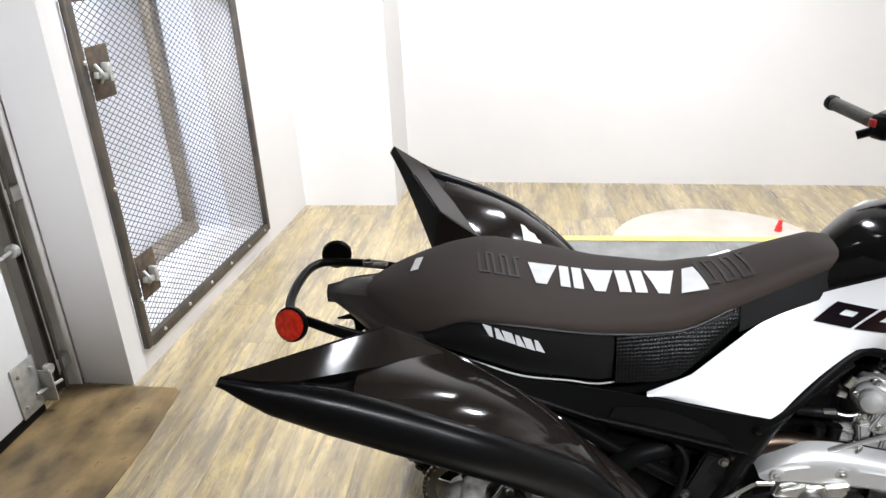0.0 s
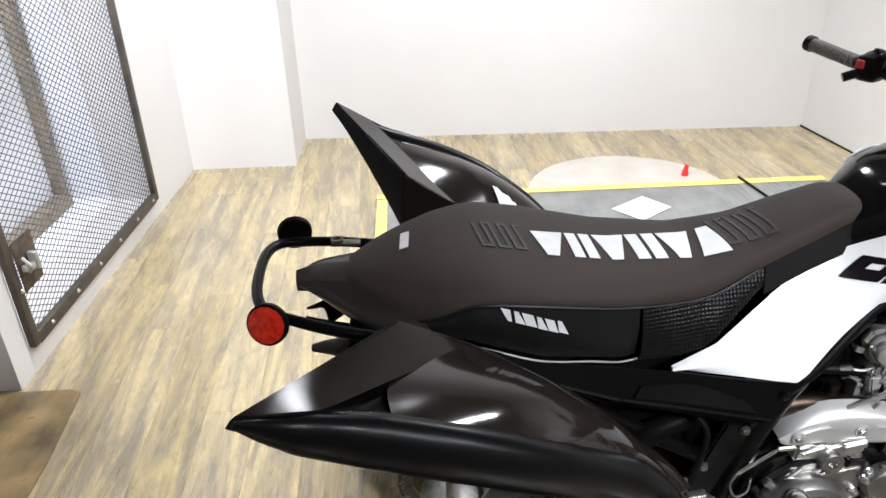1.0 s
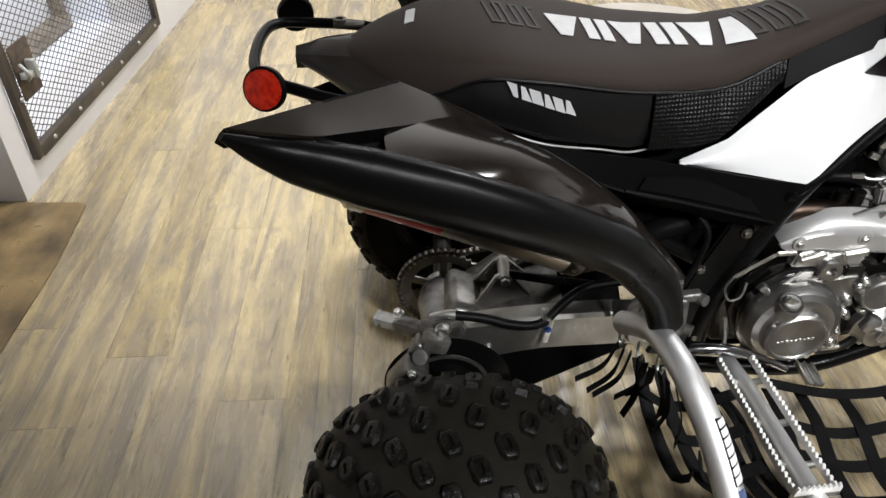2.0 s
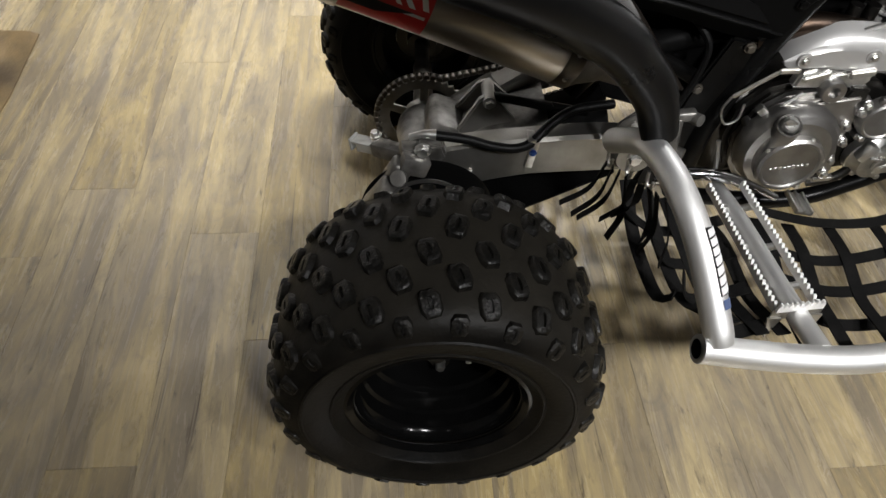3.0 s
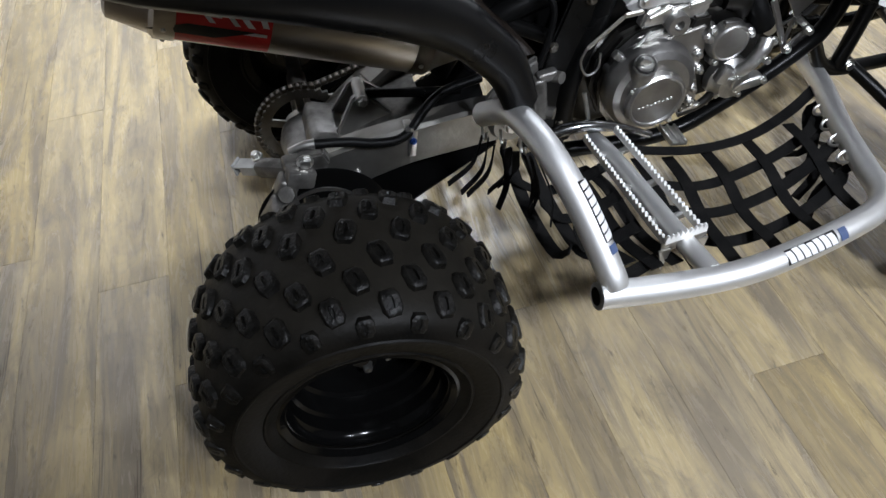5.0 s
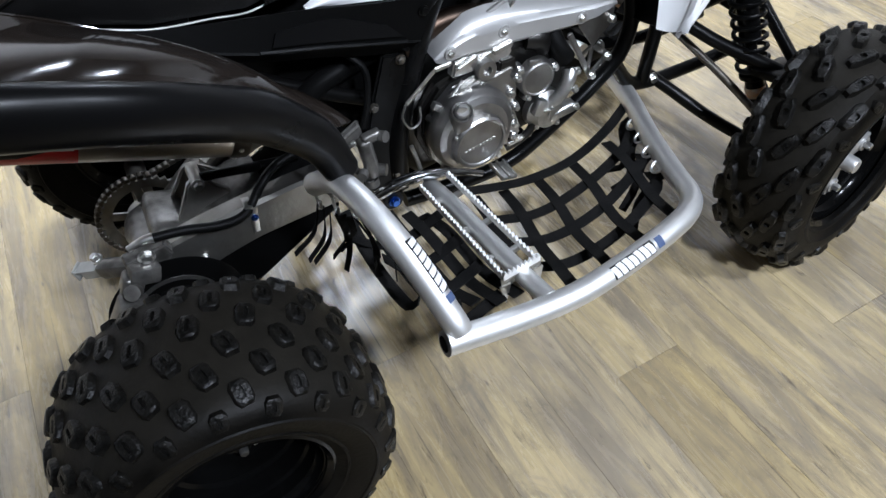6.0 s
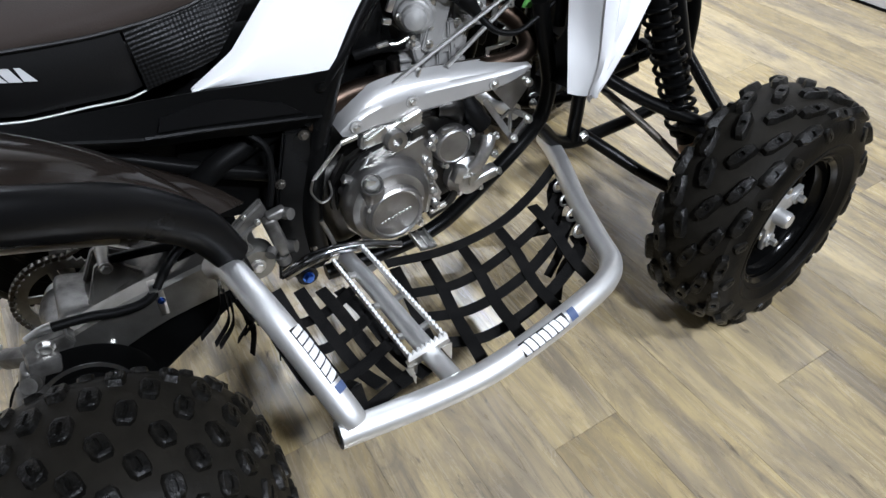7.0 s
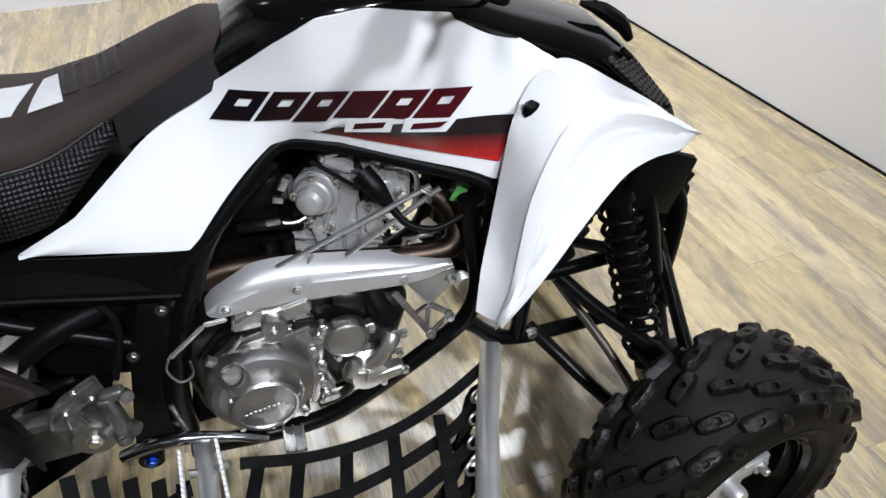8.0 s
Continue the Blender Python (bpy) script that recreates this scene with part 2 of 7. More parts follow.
NET = material("black nylon webbing", (0.005, 0.005, 0.005), 0.8, second=(0.010, 0.0095, 0.009), scale=40, bump=0.7, bump_scale=420, spec=0.08)
REDLENS = material("red reflector lens", (0.55, 0.010, 0.004), 0.16, second=(0.92, 0.05, 0.012), scale=110, coat=0.3)
AMBER = material("amber label", (0.55, 0.22, 0.05), 0.45, second=(0.55, 0.5, 0.42), scale=60)
GREYGRIP = material("grey rubber grip", (0.21, 0.20, 0.18), 0.75, bump=0.8, bump_scale=300)
GREEN = material("green plastic tag", (0.12, 0.34, 0.08), 0.45)
COPPER = material("heat-tinted header pipe", (0.075, 0.052, 0.038), 0.40, 1.0, second=(0.03, 0.024, 0.02), scale=14)
BLUEBOLT = material("blue anodised bolt", (0.05, 0.12, 0.42), 0.3, 1.0)
LENS = material("smoked headlight lens", (0.03, 0.03, 0.028), 0.10, coat=1.0)
PAINTED = material("matt grey painted casting", (0.40, 0.394, 0.38), 0.44, 0.4, second=(0.23, 0.226, 0.218), scale=14, bump=0.35, bump_scale=150, rough_vary=0.12)
DASHBLACK = material("gloss black dash plastic", (0.004, 0.004, 0.004), 0.10, spec=0.4, rough_vary=0.03)
# for the unseen end wall, dark so that black parts reflect little
GREYWALL = material("dull grey painted wall", (0.17, 0.165, 0.155), 0.7, second=(0.13, 0.125, 0.12), scale=2, bump=0.1)
TAILMAT = material("satin charcoal plastic", (0.022, 0.018, 0.0155), 0.36, second=(0.02, 0.0175, 0.0155), scale=5, spec=0.35)
PEDALSTEEL = material("polished pedal steel", (0.40, 0.40, 0.41), 0.16, 1.0, second=(0.22, 0.22, 0.225), scale=30, rough_vary=0.06)
CALIPER = material("mottled dark grey casting", (0.23, 0.223, 0.21), 0.40, 0.75, second=(0.075, 0.071, 0.064), scale=30, bump=0.4, bump_scale=140, rough_vary=0.15)
TANSTEEL = material("tan painted steel", (0.26, 0.22, 0.17), 0.5, 0.2, second=(0.18, 0.15, 0.115), scale=10)

# ---- mesh tools ----
def spline(pts, n):
    """n points on a smooth curve through pts."""
    p = [Vector(q) for q in pts]
    if len(p) == 2:
        return [p[0].lerp(p[1], i / (n - 1)) for i in range(n)]
    p = [2 * p[0] - p[1]] + p + [2 * p[-1] - p[-2]]
    d = [0.0]
    for i in range(1, len(p) - 2):
        d.append(d[-1] + (p[i + 1] - p[i]).length)
    out = []
    for k in range(n):
        s = d[-1] * k / (n - 1)
        i = max(j for j in range(len(d) - 1) if d[j] <= s + 1e-9)
        u = (s - d[i]) / max(d[i + 1] - d[i], 1e-9)
        a, b, c, e = p[i], p[i + 1], p[i + 2], p[i + 3]
        out.append(0.5 * ((2 * b) + (c - a) * u + (2 * a - 5 * b + 4 * c - e) * u * u + (3 * b - a - 3 * c + e) * u ** 3))
    return out


def b_loft(rings, closed=True, caps=True):
    bm = bmesh.new()
    vs = [[bm.verts.new(p) for p in r] for r in rings]
    n = len(rings[0])
    for a, b in zip(vs, vs[1:]):
        for i in range(n if closed else n - 1):
            j = (i + 1) % n
            bm.faces.new((a[i], a[j], b[j], b[i]))
    if caps and closed:
        bm.faces.new(list(reversed(vs[0])))
        bm.faces.new(vs[-1])
    bmesh.ops.remove_doubles(bm, verts=bm.verts, dist=1e-6)
    bmesh.ops.recalc_face_normals(bm, faces=bm.faces)
    return bm


def b_tube(pts, r, n=10, steps=0, caps=True, flat=None):
    """A tube along a smooth path; r: a radius or one for each point; flat: (across, thick) for a strap, with its broad side up."""
    k = steps or (len(pts) if len(pts) == 2 else 6 * (len(pts) - 1) + 1)
    path = spline(pts, k)
    rings = []
    up = Vector((0, 0, 1))
    t0 = (path[1] - path[0]).normalized()
    side = t0.cross(up)
    side = side.normalized() if side.length > 0.1 else Vector((0, 1, 0))
    for i, p in enumerate(path):
        t = (path[min(i + 1, k - 1)] - path[max(i - 1, 0)]).normalized()
        side = (side - t * side.dot(t)).normalized()
        if flat is not None:
            s2 = t.cross(up)
            side = s2.normalized() if s2.length > 0.15 else side
        nor = side.cross(t)
        if flat is not None:
            w, h = flat[0] / 2, flat[1] / 2
            rings.append([p + side * a * w + nor * b * h for a, b in ((-1, -1), (1, -1), (1, 1), (-1, 1))])
        else:
            if isinstance(r, (list, tuple)):
                f = i / (k - 1) * (len(r) - 1)
                j = min(int(f), len(r) - 2)
                rad = r[j] + (r[j + 1] - r[j]) * (f - j)
            else:
                rad = r
            rings.append([p + (side * math.cos(a) + nor * math.sin(a)) * rad for a in (2 * math.pi * q / n for q in range(n))])
    return b_loft(rings, caps=caps)


def b_lathe(profile, n=32, at=(0, 0, 0), axis=(0, 1, 0), start=0.0, sweep=2 * math.pi):
    """profile: (radius, height along axis)."""
    q = Vector((0, 1, 0)).rotation_difference(Vector(axis))
    full = sweep > 6.28
    k = n if full else n + 1
    rings = []
    for r, h in profile:
        rings.append([Vector(at) + q @ Vector((max(r, 1e-5) * math.cos(start + sweep * i / n), h, max(r, 1e-5) * math.sin(start + sweep * i / n))) for i in range(k)])
    bm = b_loft(rings, closed=full, caps=False)
    bmesh.ops.remove_doubles(bm, verts=bm.verts, dist=2e-5)
    bmesh.ops.recalc_face_normals(bm, faces=bm.faces)
    return bm


def b_box(size, at=(0, 0, 0), rot=(0, 0, 0), bevel=0.0, seg=2):
    bm = bmesh.new()
    bmesh.ops.create_cube(bm, size=1)
    bmesh.ops.scale(bm, vec=size, verts=bm.verts)
    if bevel:
        bmesh.ops.bevel(bm, geom=bm.edges[:], offset=bevel, segments=seg, affect="EDGES", profile=0.5)
    bmesh.ops.transform(bm, matrix=pose(*at, *rot), verts=bm.verts)
    return bm


def b_prism(outline, thick, place, bevel=0.0, seg=2):
    """outline: 2D points; place: maps (u, v, w) to 3D, w from 0 to thick."""
    bm = bmesh.new()
    f = bm.faces.new([bm.verts.new((u, v, 0)) for u, v in outline])
    r = bmesh.ops.extrude_face_region(bm, geom=[f])
    bmesh.ops.translate(bm, vec=(0, 0, thick), verts=[v for v in r["geom"] if isinstance(v, bmesh.types.BMVert)])
    bmesh.ops.recalc_face_normals(bm, faces=bm.faces)
    if bevel:
        bmesh.ops.bevel(bm, geom=[e for e in bm.edges if e.is_manifold and e.calc_face_angle(0) > 0.6], offset=bevel, segments=seg, affect="EDGES")
    for v in bm.verts:
        v.co = place(*v.co)
    bmesh.ops.recalc_face_normals(bm, faces=bm.faces)
    return bm


def b_sheet(rows, thick):
    """A sheet through rows of points, with a thickness."""
    bm = b_loft(rows, closed=False, caps=False)
    bmesh.ops.solidify(bm, geom=bm.faces[:], thickness=thick)
    bmesh.ops.recalc_face_normals(bm, faces=bm.faces)
    return bm


def smooth_sheet(curves, n, m, thick):
    """A sheet through a few curves, refined to n points along and m across."""
    dense = [spline(c, n) for c in curves]
    cols = [spline([d[i] for d in dense], m) for i in range(n)]
    return b_sheet(cols, thick)


def b_join(*bms):
    bm = bmesh.new()
    for b in bms:
        me = bpy.data.meshes.new("piece")
        b.to_mesh(me)
        b.free()
        bm.from_mesh(me)
        bpy.data.meshes.remove(me)
    return bm


def mirrored(bm):
    for v in bm.verts:
        v.co.y = -v.co.y
    bmesh.ops.reverse_faces(bm, faces=bm.faces)
    return bm


def to_mesh(name, bm, mat, angle=38):
    me = bpy.data.meshes.new(name)
    bm.to_mesh(me)
    bm.free()
    me.materials.append(mat)
    me.shade_smooth()
    me.set_sharp_from_angle(angle=radians(angle))
    return me


def part(name, bm, mat, parent=None, label="", angle=38):
    """Links a bmesh as one mesh object under a thing or a part."""
    ob = new(name, to_mesh(name, bm, mat, angle))
    ob.parent = parent
    return tagged(ob, label)


def thing(name, label, category, at=(0, 0, 0), group="", kind="", rz=0):
    ob = new(name)
    ob.empty_display_size = 0.05
    ob.matrix_basis = pose(*at, 0, 0, rz)
    return tagged(ob, label, category, group, kind)


def node(name, parent, m=None, label=""):
    ob = new(name)
    ob.empty_display_size = 0.03
    ob.parent = parent
    if m is not None:
        ob.matrix_basis = m
    return tagged(ob, label)


def shared(name, me, parent, m):
    ob = new(name, me)
    ob.parent = parent
    ob.matrix_basis = m
    return ob


def b_bolt(r, h):
    return b_join(b_lathe([(0, 0), (r * 1.35, 0), (r * 1.35, h * 0.25), (0, h * 0.25)], 12), b_lathe([(0, h * 0.25), (r, h * 0.25), (r, h * 0.85), (r * 0.8, h), (0, h)], 6))


BOLTS = {}


def bolt(parent, at, r=0.006, h=0.007, axis=(0, -1, 0), mat=None):
    key = (round(r, 4), round(h, 4), (mat or BOLT).name)
    if key not in BOLTS:
        BOLTS[key] = to_mesh("bolt", b_bolt(r, h), mat or BOLT)
    q = Vector((0, 1, 0)).rotation_difference(Vector(axis)).to_matrix().to_4x4()
    return shared("bolt", BOLTS[key], parent, Matrix.Translation(at) @ q)

# ---- the room ----
def wall(name, p0, p1, thick, z0, z1, mat, label, ext0=0.0, ext1=0.0):
    """A wall whose room face runs from p0 to p1; its thickness lies to the left of that direction."""
    a, b = Vector((*p0, 0)), Vector((*p1, 0))
    d = (b - a).normalized()
    a, b = a - d * ext0, b + d * ext1
    o = Vector((-d.y, d.x, 0)) * thick
    rings = [[p + Vector((0, 0, z)) for p in (a, b, b + o, a + o)] for z in (z0, z1)]
    return tagged(part(name, b_loft(rings), mat), label, "wall", kind="structure")


NW, NE, SE, SW = (-0.675, 3.17), (2.335, 3.04), (3.04, -5.8), (-1.55, -5.8)
wall("wall_north", NE, NW, -0.15, 0, CEILING, WALL, "smooth warm white painted wall behind the lift deck", 0.15, 0.0)
wall("wall_east", SE, NE, -0.15, 0, CEILING, WALL, "plain white painted wall ahead of the quad bike", 0.15, 0.0)
d_east = (Vector((*NE, 0)) - Vector((*SE, 0))).normalized()
tagged(part("baseboard", b_loft([[p + Vector((0, 0, z)) for p in (Vector((*SE, 0)), Vector((*NE, 0)), Vector((*NE, 0)) + Vector((-d_east.y, d_east.x, 0)) * 0.004, Vector((*SE, 0)) + Vector((-d_east.y, d_east.x, 0)) * 0.004)] for z in (0.0, 0.009)]), MATTBLACK), "thin black strip along the foot of the wall", "baseboard", kind="structure")
# unseen end wall, set far off and dark to keep reflections low
wall("wall_south", SW, SE, -0.15, 0, CEILING, GREYWALL, "unseen far wall behind the camera, dark to dim reflections", 0.15, 0.0)
tagged(part("wall_jog", b_box((1.06, 0.60, CEILING), (-0.67 - 0.53, 2.722 + 0.30, CEILING / 2)), WALL), "white painted boxed-out wall corner", "wall", kind="structure")

# west wall with the wire gate: runs along s from its south end
WS, WE = Vector((-1.292, 0.828, 0)), Vector((-1.232, 2.722, 0))
WDIR = (WE - WS).normalized()
WM = Matrix.Translation(WS) @ Matrix.Rotation(math.atan2(WDIR.y, WDIR.x), 4, "Z")
WLEN = (WE - WS).length
# local frame: x along the wall, y into it (away from the room), z up
G0, G1, GZ0, GZ1 = 0.10, 1.30, 0.09, 1.345
pieces = [((WLEN, 0.2, GZ0), (WLEN / 2, 0.1, GZ0 / 2)),
          ((WLEN, 0.2, CEILING - GZ1), (WLEN / 2, 0.1, (CEILING + GZ1) / 2)),
          ((G0, 0.2, GZ1 - GZ0), (G0 / 2, 0.1, (GZ0 + GZ1) / 2)),
          ((WLEN - G1, 0.2, GZ1 - GZ0), ((WLEN + G1) / 2, 0.1, (GZ0 + GZ1) / 2))]
ww = tagged(part("wall_west", b_join(*[b_box(s, c) for s, c in pieces]), WALL), "white painted wall with a wire gate opening", "wall", kind="structure")
ww.matrix_basis = WM
# the shaft behind the gate
D = 0.44
shaft = [((G1 - G0 + 0.2, 0.04, 1.75), ((G0 + G1) / 2, D + 0.02, 0.75)),
         ((0.04, D - 0.2, 1.75), (G1 + 0.05, 0.2 + (D - 0.2) / 2, 0.75)),
         ((0.04, D - 0.2, 1.75), (G0 - 0.05, 0.2 + (D - 0.2) / 2, 0.75)),
         ((G1 - G0 + 0.06, D - 0.2, 0.04), ((G0 + G1) / 2, 0.2 + (D - 0.2) / 2, 1.6)),
         ((G1 - G0 + 0.06, D - 0.2, 0.04), ((G0 + G1) / 2, 0.2 + (D - 0.2) / 2, 0.07))]
for k, (s, c) in enumerate(shaft):
    sh = tagged(part("wall_shaft_" + str(k + 1), b_box(s, c), NICHE), "pale bluish painted shaft behind the wire gate", "wall", kind="structure")
    sh.matrix_basis = WM
tr = tagged(part("trim", b_join(b_box((0.045, 0.05, 1.46), (G1 - 0.02, D - 0.027, 0.835), (0, 0, 0), 0.004),
                               b_box((G1 - G0, 0.08, 0.05), ((G0 + G1) / 2 - 0.04, D - 0.045, 0.117), (0, 0, 0), 0.004)), TANSTEEL),
            "tan steel corner angle inside the shaft", "trim", kind="structure")
tr.matrix_basis = WM


def wire_gate():
    g = thing("wire_gate", "closed brown steel gate of woven diamond wire mesh", "gate")
    g.matrix_basis = WM
    y = -0.012
    w, t = 0.034, 0.024
    for nm, size, at in (("stile", (w, t, GZ1 - GZ0), (G0 + w / 2, y, (GZ0 + GZ1) / 2)), ("stile", (w, t, GZ1 - GZ0), (G1 - w / 2, y, (GZ0 + GZ1) / 2)),
                         ("rail", (G1 - G0 - 2 * w, t, w + 0.01), ((G0 + G1) / 2, y, GZ0 + w / 2)), ("rail", (G1 - G0 - 2 * w, t, w), ((G0 + G1) / 2, y, GZ1 - w / 2))):
        part(nm, b_box(size, at, (0, 0, 0), 0.003), GATESTEEL, g)
    # woven wire, two diagonal sets
    verts, faces = [], []
    x0, x1, z0, z1 = G0 + w - 0.004, G1 - w + 0.004, GZ0 + w - 0.004, GZ1 - w + 0.004
    pitch, r, slope = 0.0235, 0.0017, 0.58
    for sgn in (1, -1):
        k = -200
        while k < 200:
            c = k * pitch
            k += 1
            pts = []
            # line z = c + sgn * slope * x, cut to the panel
            lo, hi = x0, x1
            za, zb = c + sgn * slope * lo, c + sgn * slope * hi
            for edge, keep_above in ((z0, True), (z1, False)):
                xe = (edge - c) / (sgn * slope)
                if (sgn > 0) == keep_above:
                    lo = max(lo, xe)
                else:
                    hi = min(hi, xe)
            if hi - lo < 0.01:
                continue
            a, b = Vector((lo, sgn * 0.0012, c + sgn * slope * lo)), Vector((hi, sgn * 0.0012, c + sgn * slope * hi))
            d = (b - a).normalized()
            nrm = Vector((0, 1, 0))
            sd = d.cross(nrm)
            i = len(verts)
            for p in (a, b):
                verts += [p + sd * r, p + nrm * r, p - sd * r, p - nrm * r]
            faces += [(i + q, i + (q + 1) % 4, i + 4 + (q + 1) % 4, i + 4 + q) for q in range(4)]
    me = bpy.data.meshes.new("mesh_panel")
    me.from_pydata([tuple(v) for v in verts], [], faces)
    me.materials.append(GATESTEEL)
    ob = new("wire_mesh", me)
    ob.parent = g
    tagged(ob, "diamond woven wire")
    for z in (1.09, 0.36):
        lk = part("latch", b_join(b_box((0.115, 0.005, 0.17), (G0 + 0.092, -0.027, z), (0, 0, 0), 0.002)), RUST, g, "dark rusty steel latch plate")
        part("latch_bolt", b_join(b_box((0.08, 0.02, 0.022), (G0 + 0.075, -0.046, z - 0.01), (0, 12, 0), 0.004), b_box((0.018, 0.03, 0.06), (G0 + 0.095, -0.048, z), (0, 0, 0), 0.004),
                                  b_tube([(G0 + 0.050, -0.04, z + 0.03), (G0 + 0.045, -0.065, z), (G0 + 0.065, -0.04, z - 0.03)], 0.005, 6)), GALV, lk, "worn galvanised slide bolt")
    for i in range(6):
        bolt(g, (G0 + 0.12 + i * 0.2, -0.026, GZ0 + 0.022), 0.006, 0.006)
    for i in range(3):
        bolt(g, (G0 + 0.02, -0.026, GZ0 + 0.2 + i * 0.42), 0.006, 0.006)


wire_gate()

# garage door recess
DX = -1.525
tagged(part("wall_door_side", b_box((0.1, 6.66, CEILING), (DX - 0.15, -2.5, CEILING / 2)), WALL), "wall behind the closed sectional door", "wall", kind="structure")
tagged(part("door_jamb", b_join(b_box((0.05, 0.012, CEILING), (-1.515, 0.822, CEILING / 2), (0, 0, 0), 0.003), b_box((0.10, 0.03, CEILING), (-1.59, 0.813, CEILING / 2), (0, 0, 0), 0.003)), TRIMWHITE),
       "white painted jamb trim beside the sectional door", "trim", kind="structure")


def sectional_door():
    d = thing("sectional_door", "closed white steel sectional garage door with galvanised hardware", "garage door", (DX, 0.66, 0))
    h = 0.535
    for i in range(5):
        pn = part("door_panel", b_box((0.045, 3.3, h - 0.006), (-0.022, -1.65, 0.035 + h * (i + 0.5)), (0, 0, 0), 0.004), DOORWHITE, d)
        if i < 4:
            z = 0.035 + h * (i + 1)
            hg = part("hinge", b_prism([(-0.035, 0), (0, -0.07), (0.035, 0), (0, 0.07)], 0.004, lambda u, v, w, z=z: Vector((0.001 + w, -0.06 + u, z + v)), 0.001), GALV, d, "galvanised diamond hinge plate")
            part("roller", b_join(b_tube([(0.012, -0.09, z), (0.016, 0.045, z + 0.012)], 0.007, 8), b_lathe([(0, -0.01), (0.022, -0.01), (0.022, 0.01), (0, 0.01)], 12, (0.016, 0.052, z + 0.012))), GALV, hg)
    part("bottom_bracket", b_join(b_box((0.006, 0.11, 0.19), (0.004, -0.05, 0.13), (0, 0, 0), 0.002), b_box((0.05, 0.006, 0.12), (0.03, 0.008, 0.10), (0, 0, 0), 0.002),
                                  b_tube([(0.012, -0.03, 0.09), (0.045, 0.06, 0.09)], 0.006, 8), b_lathe([(0, 0), (0.018, 0), (0.018, 0.02), (0, 0.02)], 12, (0.03, 0.02, 0.16), (1, 0, 0))), GALV, d, "galvanised bottom bracket")
    for y, z in ((-0.08, 0.19), (-0.02, 0.19), (-0.08, 0.07), (-0.02, 0.07)):
        bolt(d, (0.008, y, z), 0.006, 0.008, (1, 0, 0))
    part("bottom_seal", b_box((0.05, 3.3, 0.03), (-0.02, -1.65, 0.018), (0, 0, 0), 0.008), HOSE, d, "black rubber bottom seal")
    part("cable", b_tube([(0.03, 0.075, 0.1), (0.03, 0.078, 2.4)], 0.002, 5), GALV, d)
    t = thing("door_track", "dark grey steel vertical roller track", "door track", (DX, 0.745, 0))
    rails = [[(0.0, -0.012), (0.0, 0.012), (0.02, 0.02), (0.034, 0.012), (0.034, 0.0), (0.030, 0.0), (0.030, 0.009), (0.02, 0.015), (0.005, 0.008), (0.005, -0.012)]]
    part("rail", b_prism(rails[0], 2.5, lambda u, v, w: Vector((u, v, 0.03 + w))), GATESTEEL, t)
    for z in (0.12, 0.75, 1.5):
        part("bracket", b_box((0.04, 0.07, 0.05), (0.0, 0.045, z), (0, 0, 0), 0.003), GALV, t)


sectional_door()

# floor
tagged(part("floor", b_box((5.1, 9.5, 0.05), (0.8, -1.33, -0.031)), GROUT), "wood-look vinyl plank floor", "floor", kind="structure")
FLOOR = bpy.data.objects["floor"]


def lift_deck():
    d = thing("lift_deck", "dark grey ribbed deck plate with yellow painted edges", "lift deck", (0, 0, 0))
    x0, x1, y0, y1 = -0.215, 2.02, 1.70, 2.225
    part("plate", b_box((x1 - x0, y1 - y0, 0.014), ((x0 + x1) / 2, (y0 + y1) / 2, 0.007), (0, 0, 0), 0.003), MATGREY, d)
    for size, at in (((x1 - x0, 0.055, 0.003), ((x0 + x1) / 2, y0 + 0.03, 0.0165)), ((x1 - x0, 0.055, 0.003), ((x0 + x1) / 2, y1 - 0.03, 0.0165)), ((0.05, y1 - y0 - 0.13, 0.003), (x0 + 0.028, (y0 + y1) / 2, 0.0165))):
        part("edge_stripe", b_box(size, at, (0, 0, 0), 0.001), YELLOW, d, "yellow painted stripe")
    for i in range(54):
        part("rib", b_box((0.02, y1 - y0 - 0.14, 0.003), (x0 + 0.08 + i * 0.04, (y0 + y1) / 2, 0.0131), (0, 0, 0), 0.0004, 1), MATGREY, d)


lift_deck()
tagged(part("card", b_prism([(0.875, 1.935), (1.055, 2.06), (1.15, 1.925), (0.98, 1.80)], 0.002, lambda u, v, w: Vector((u, v, 0.0175 + w))), PAPER), "white square card lying on the deck plate", "card")
tagged(part("floor_disc", b_lathe([(0, 0), (0.50, 0), (0.50, 0.0025), (0.49, 0.003), (0, 0.003)], 48, (1.03, 2.16, 0.0005), (0, 0, 1)), PALE), "thin pale disc on the floor", "plate")
tagged(part("red_cap", b_join(b_lathe([(0, 0), (0.018, 0), (0.016, 0.03), (0.012, 0.032), (0.011, 0.06), (0, 0.06)], 14, (1.362, 2.335, 0.001), (0.15, 0.1, 1))), REDPL), "small red plastic cap on the floor", "cap")
tagged(part("rod", b_tube([(1.60, 2.235, 0.024), (1.63, 1.98, 0.024)], 0.006, 8), FRAMEBLACK), "thin black rod lying across the deck plate", "rod")
tagged(part("threshold_board", b_prism([(-1.525, -2.6), (-1.065, -2.6), (-1.072, 0.50), (-1.10, 0.80), (-1.13, 0.818), (-1.525, 0.818)], 0.003, lambda u, v, w: Vector((u, v, 0.0005 + w)), 0.001), PLY),
       "worn stained brown plywood board at the sectional door", "board")

# ceiling and its lamps, all out of view; the ceiling is kept dark to dim reflections
tagged(part("ceiling", b_box((5.1, 9.5, 0.05), (0.8, -1.33, CEILING + 0.026)), CEILMAT), "unseen flat ceiling, dark grey to keep reflections low", "ceiling", kind="structure")
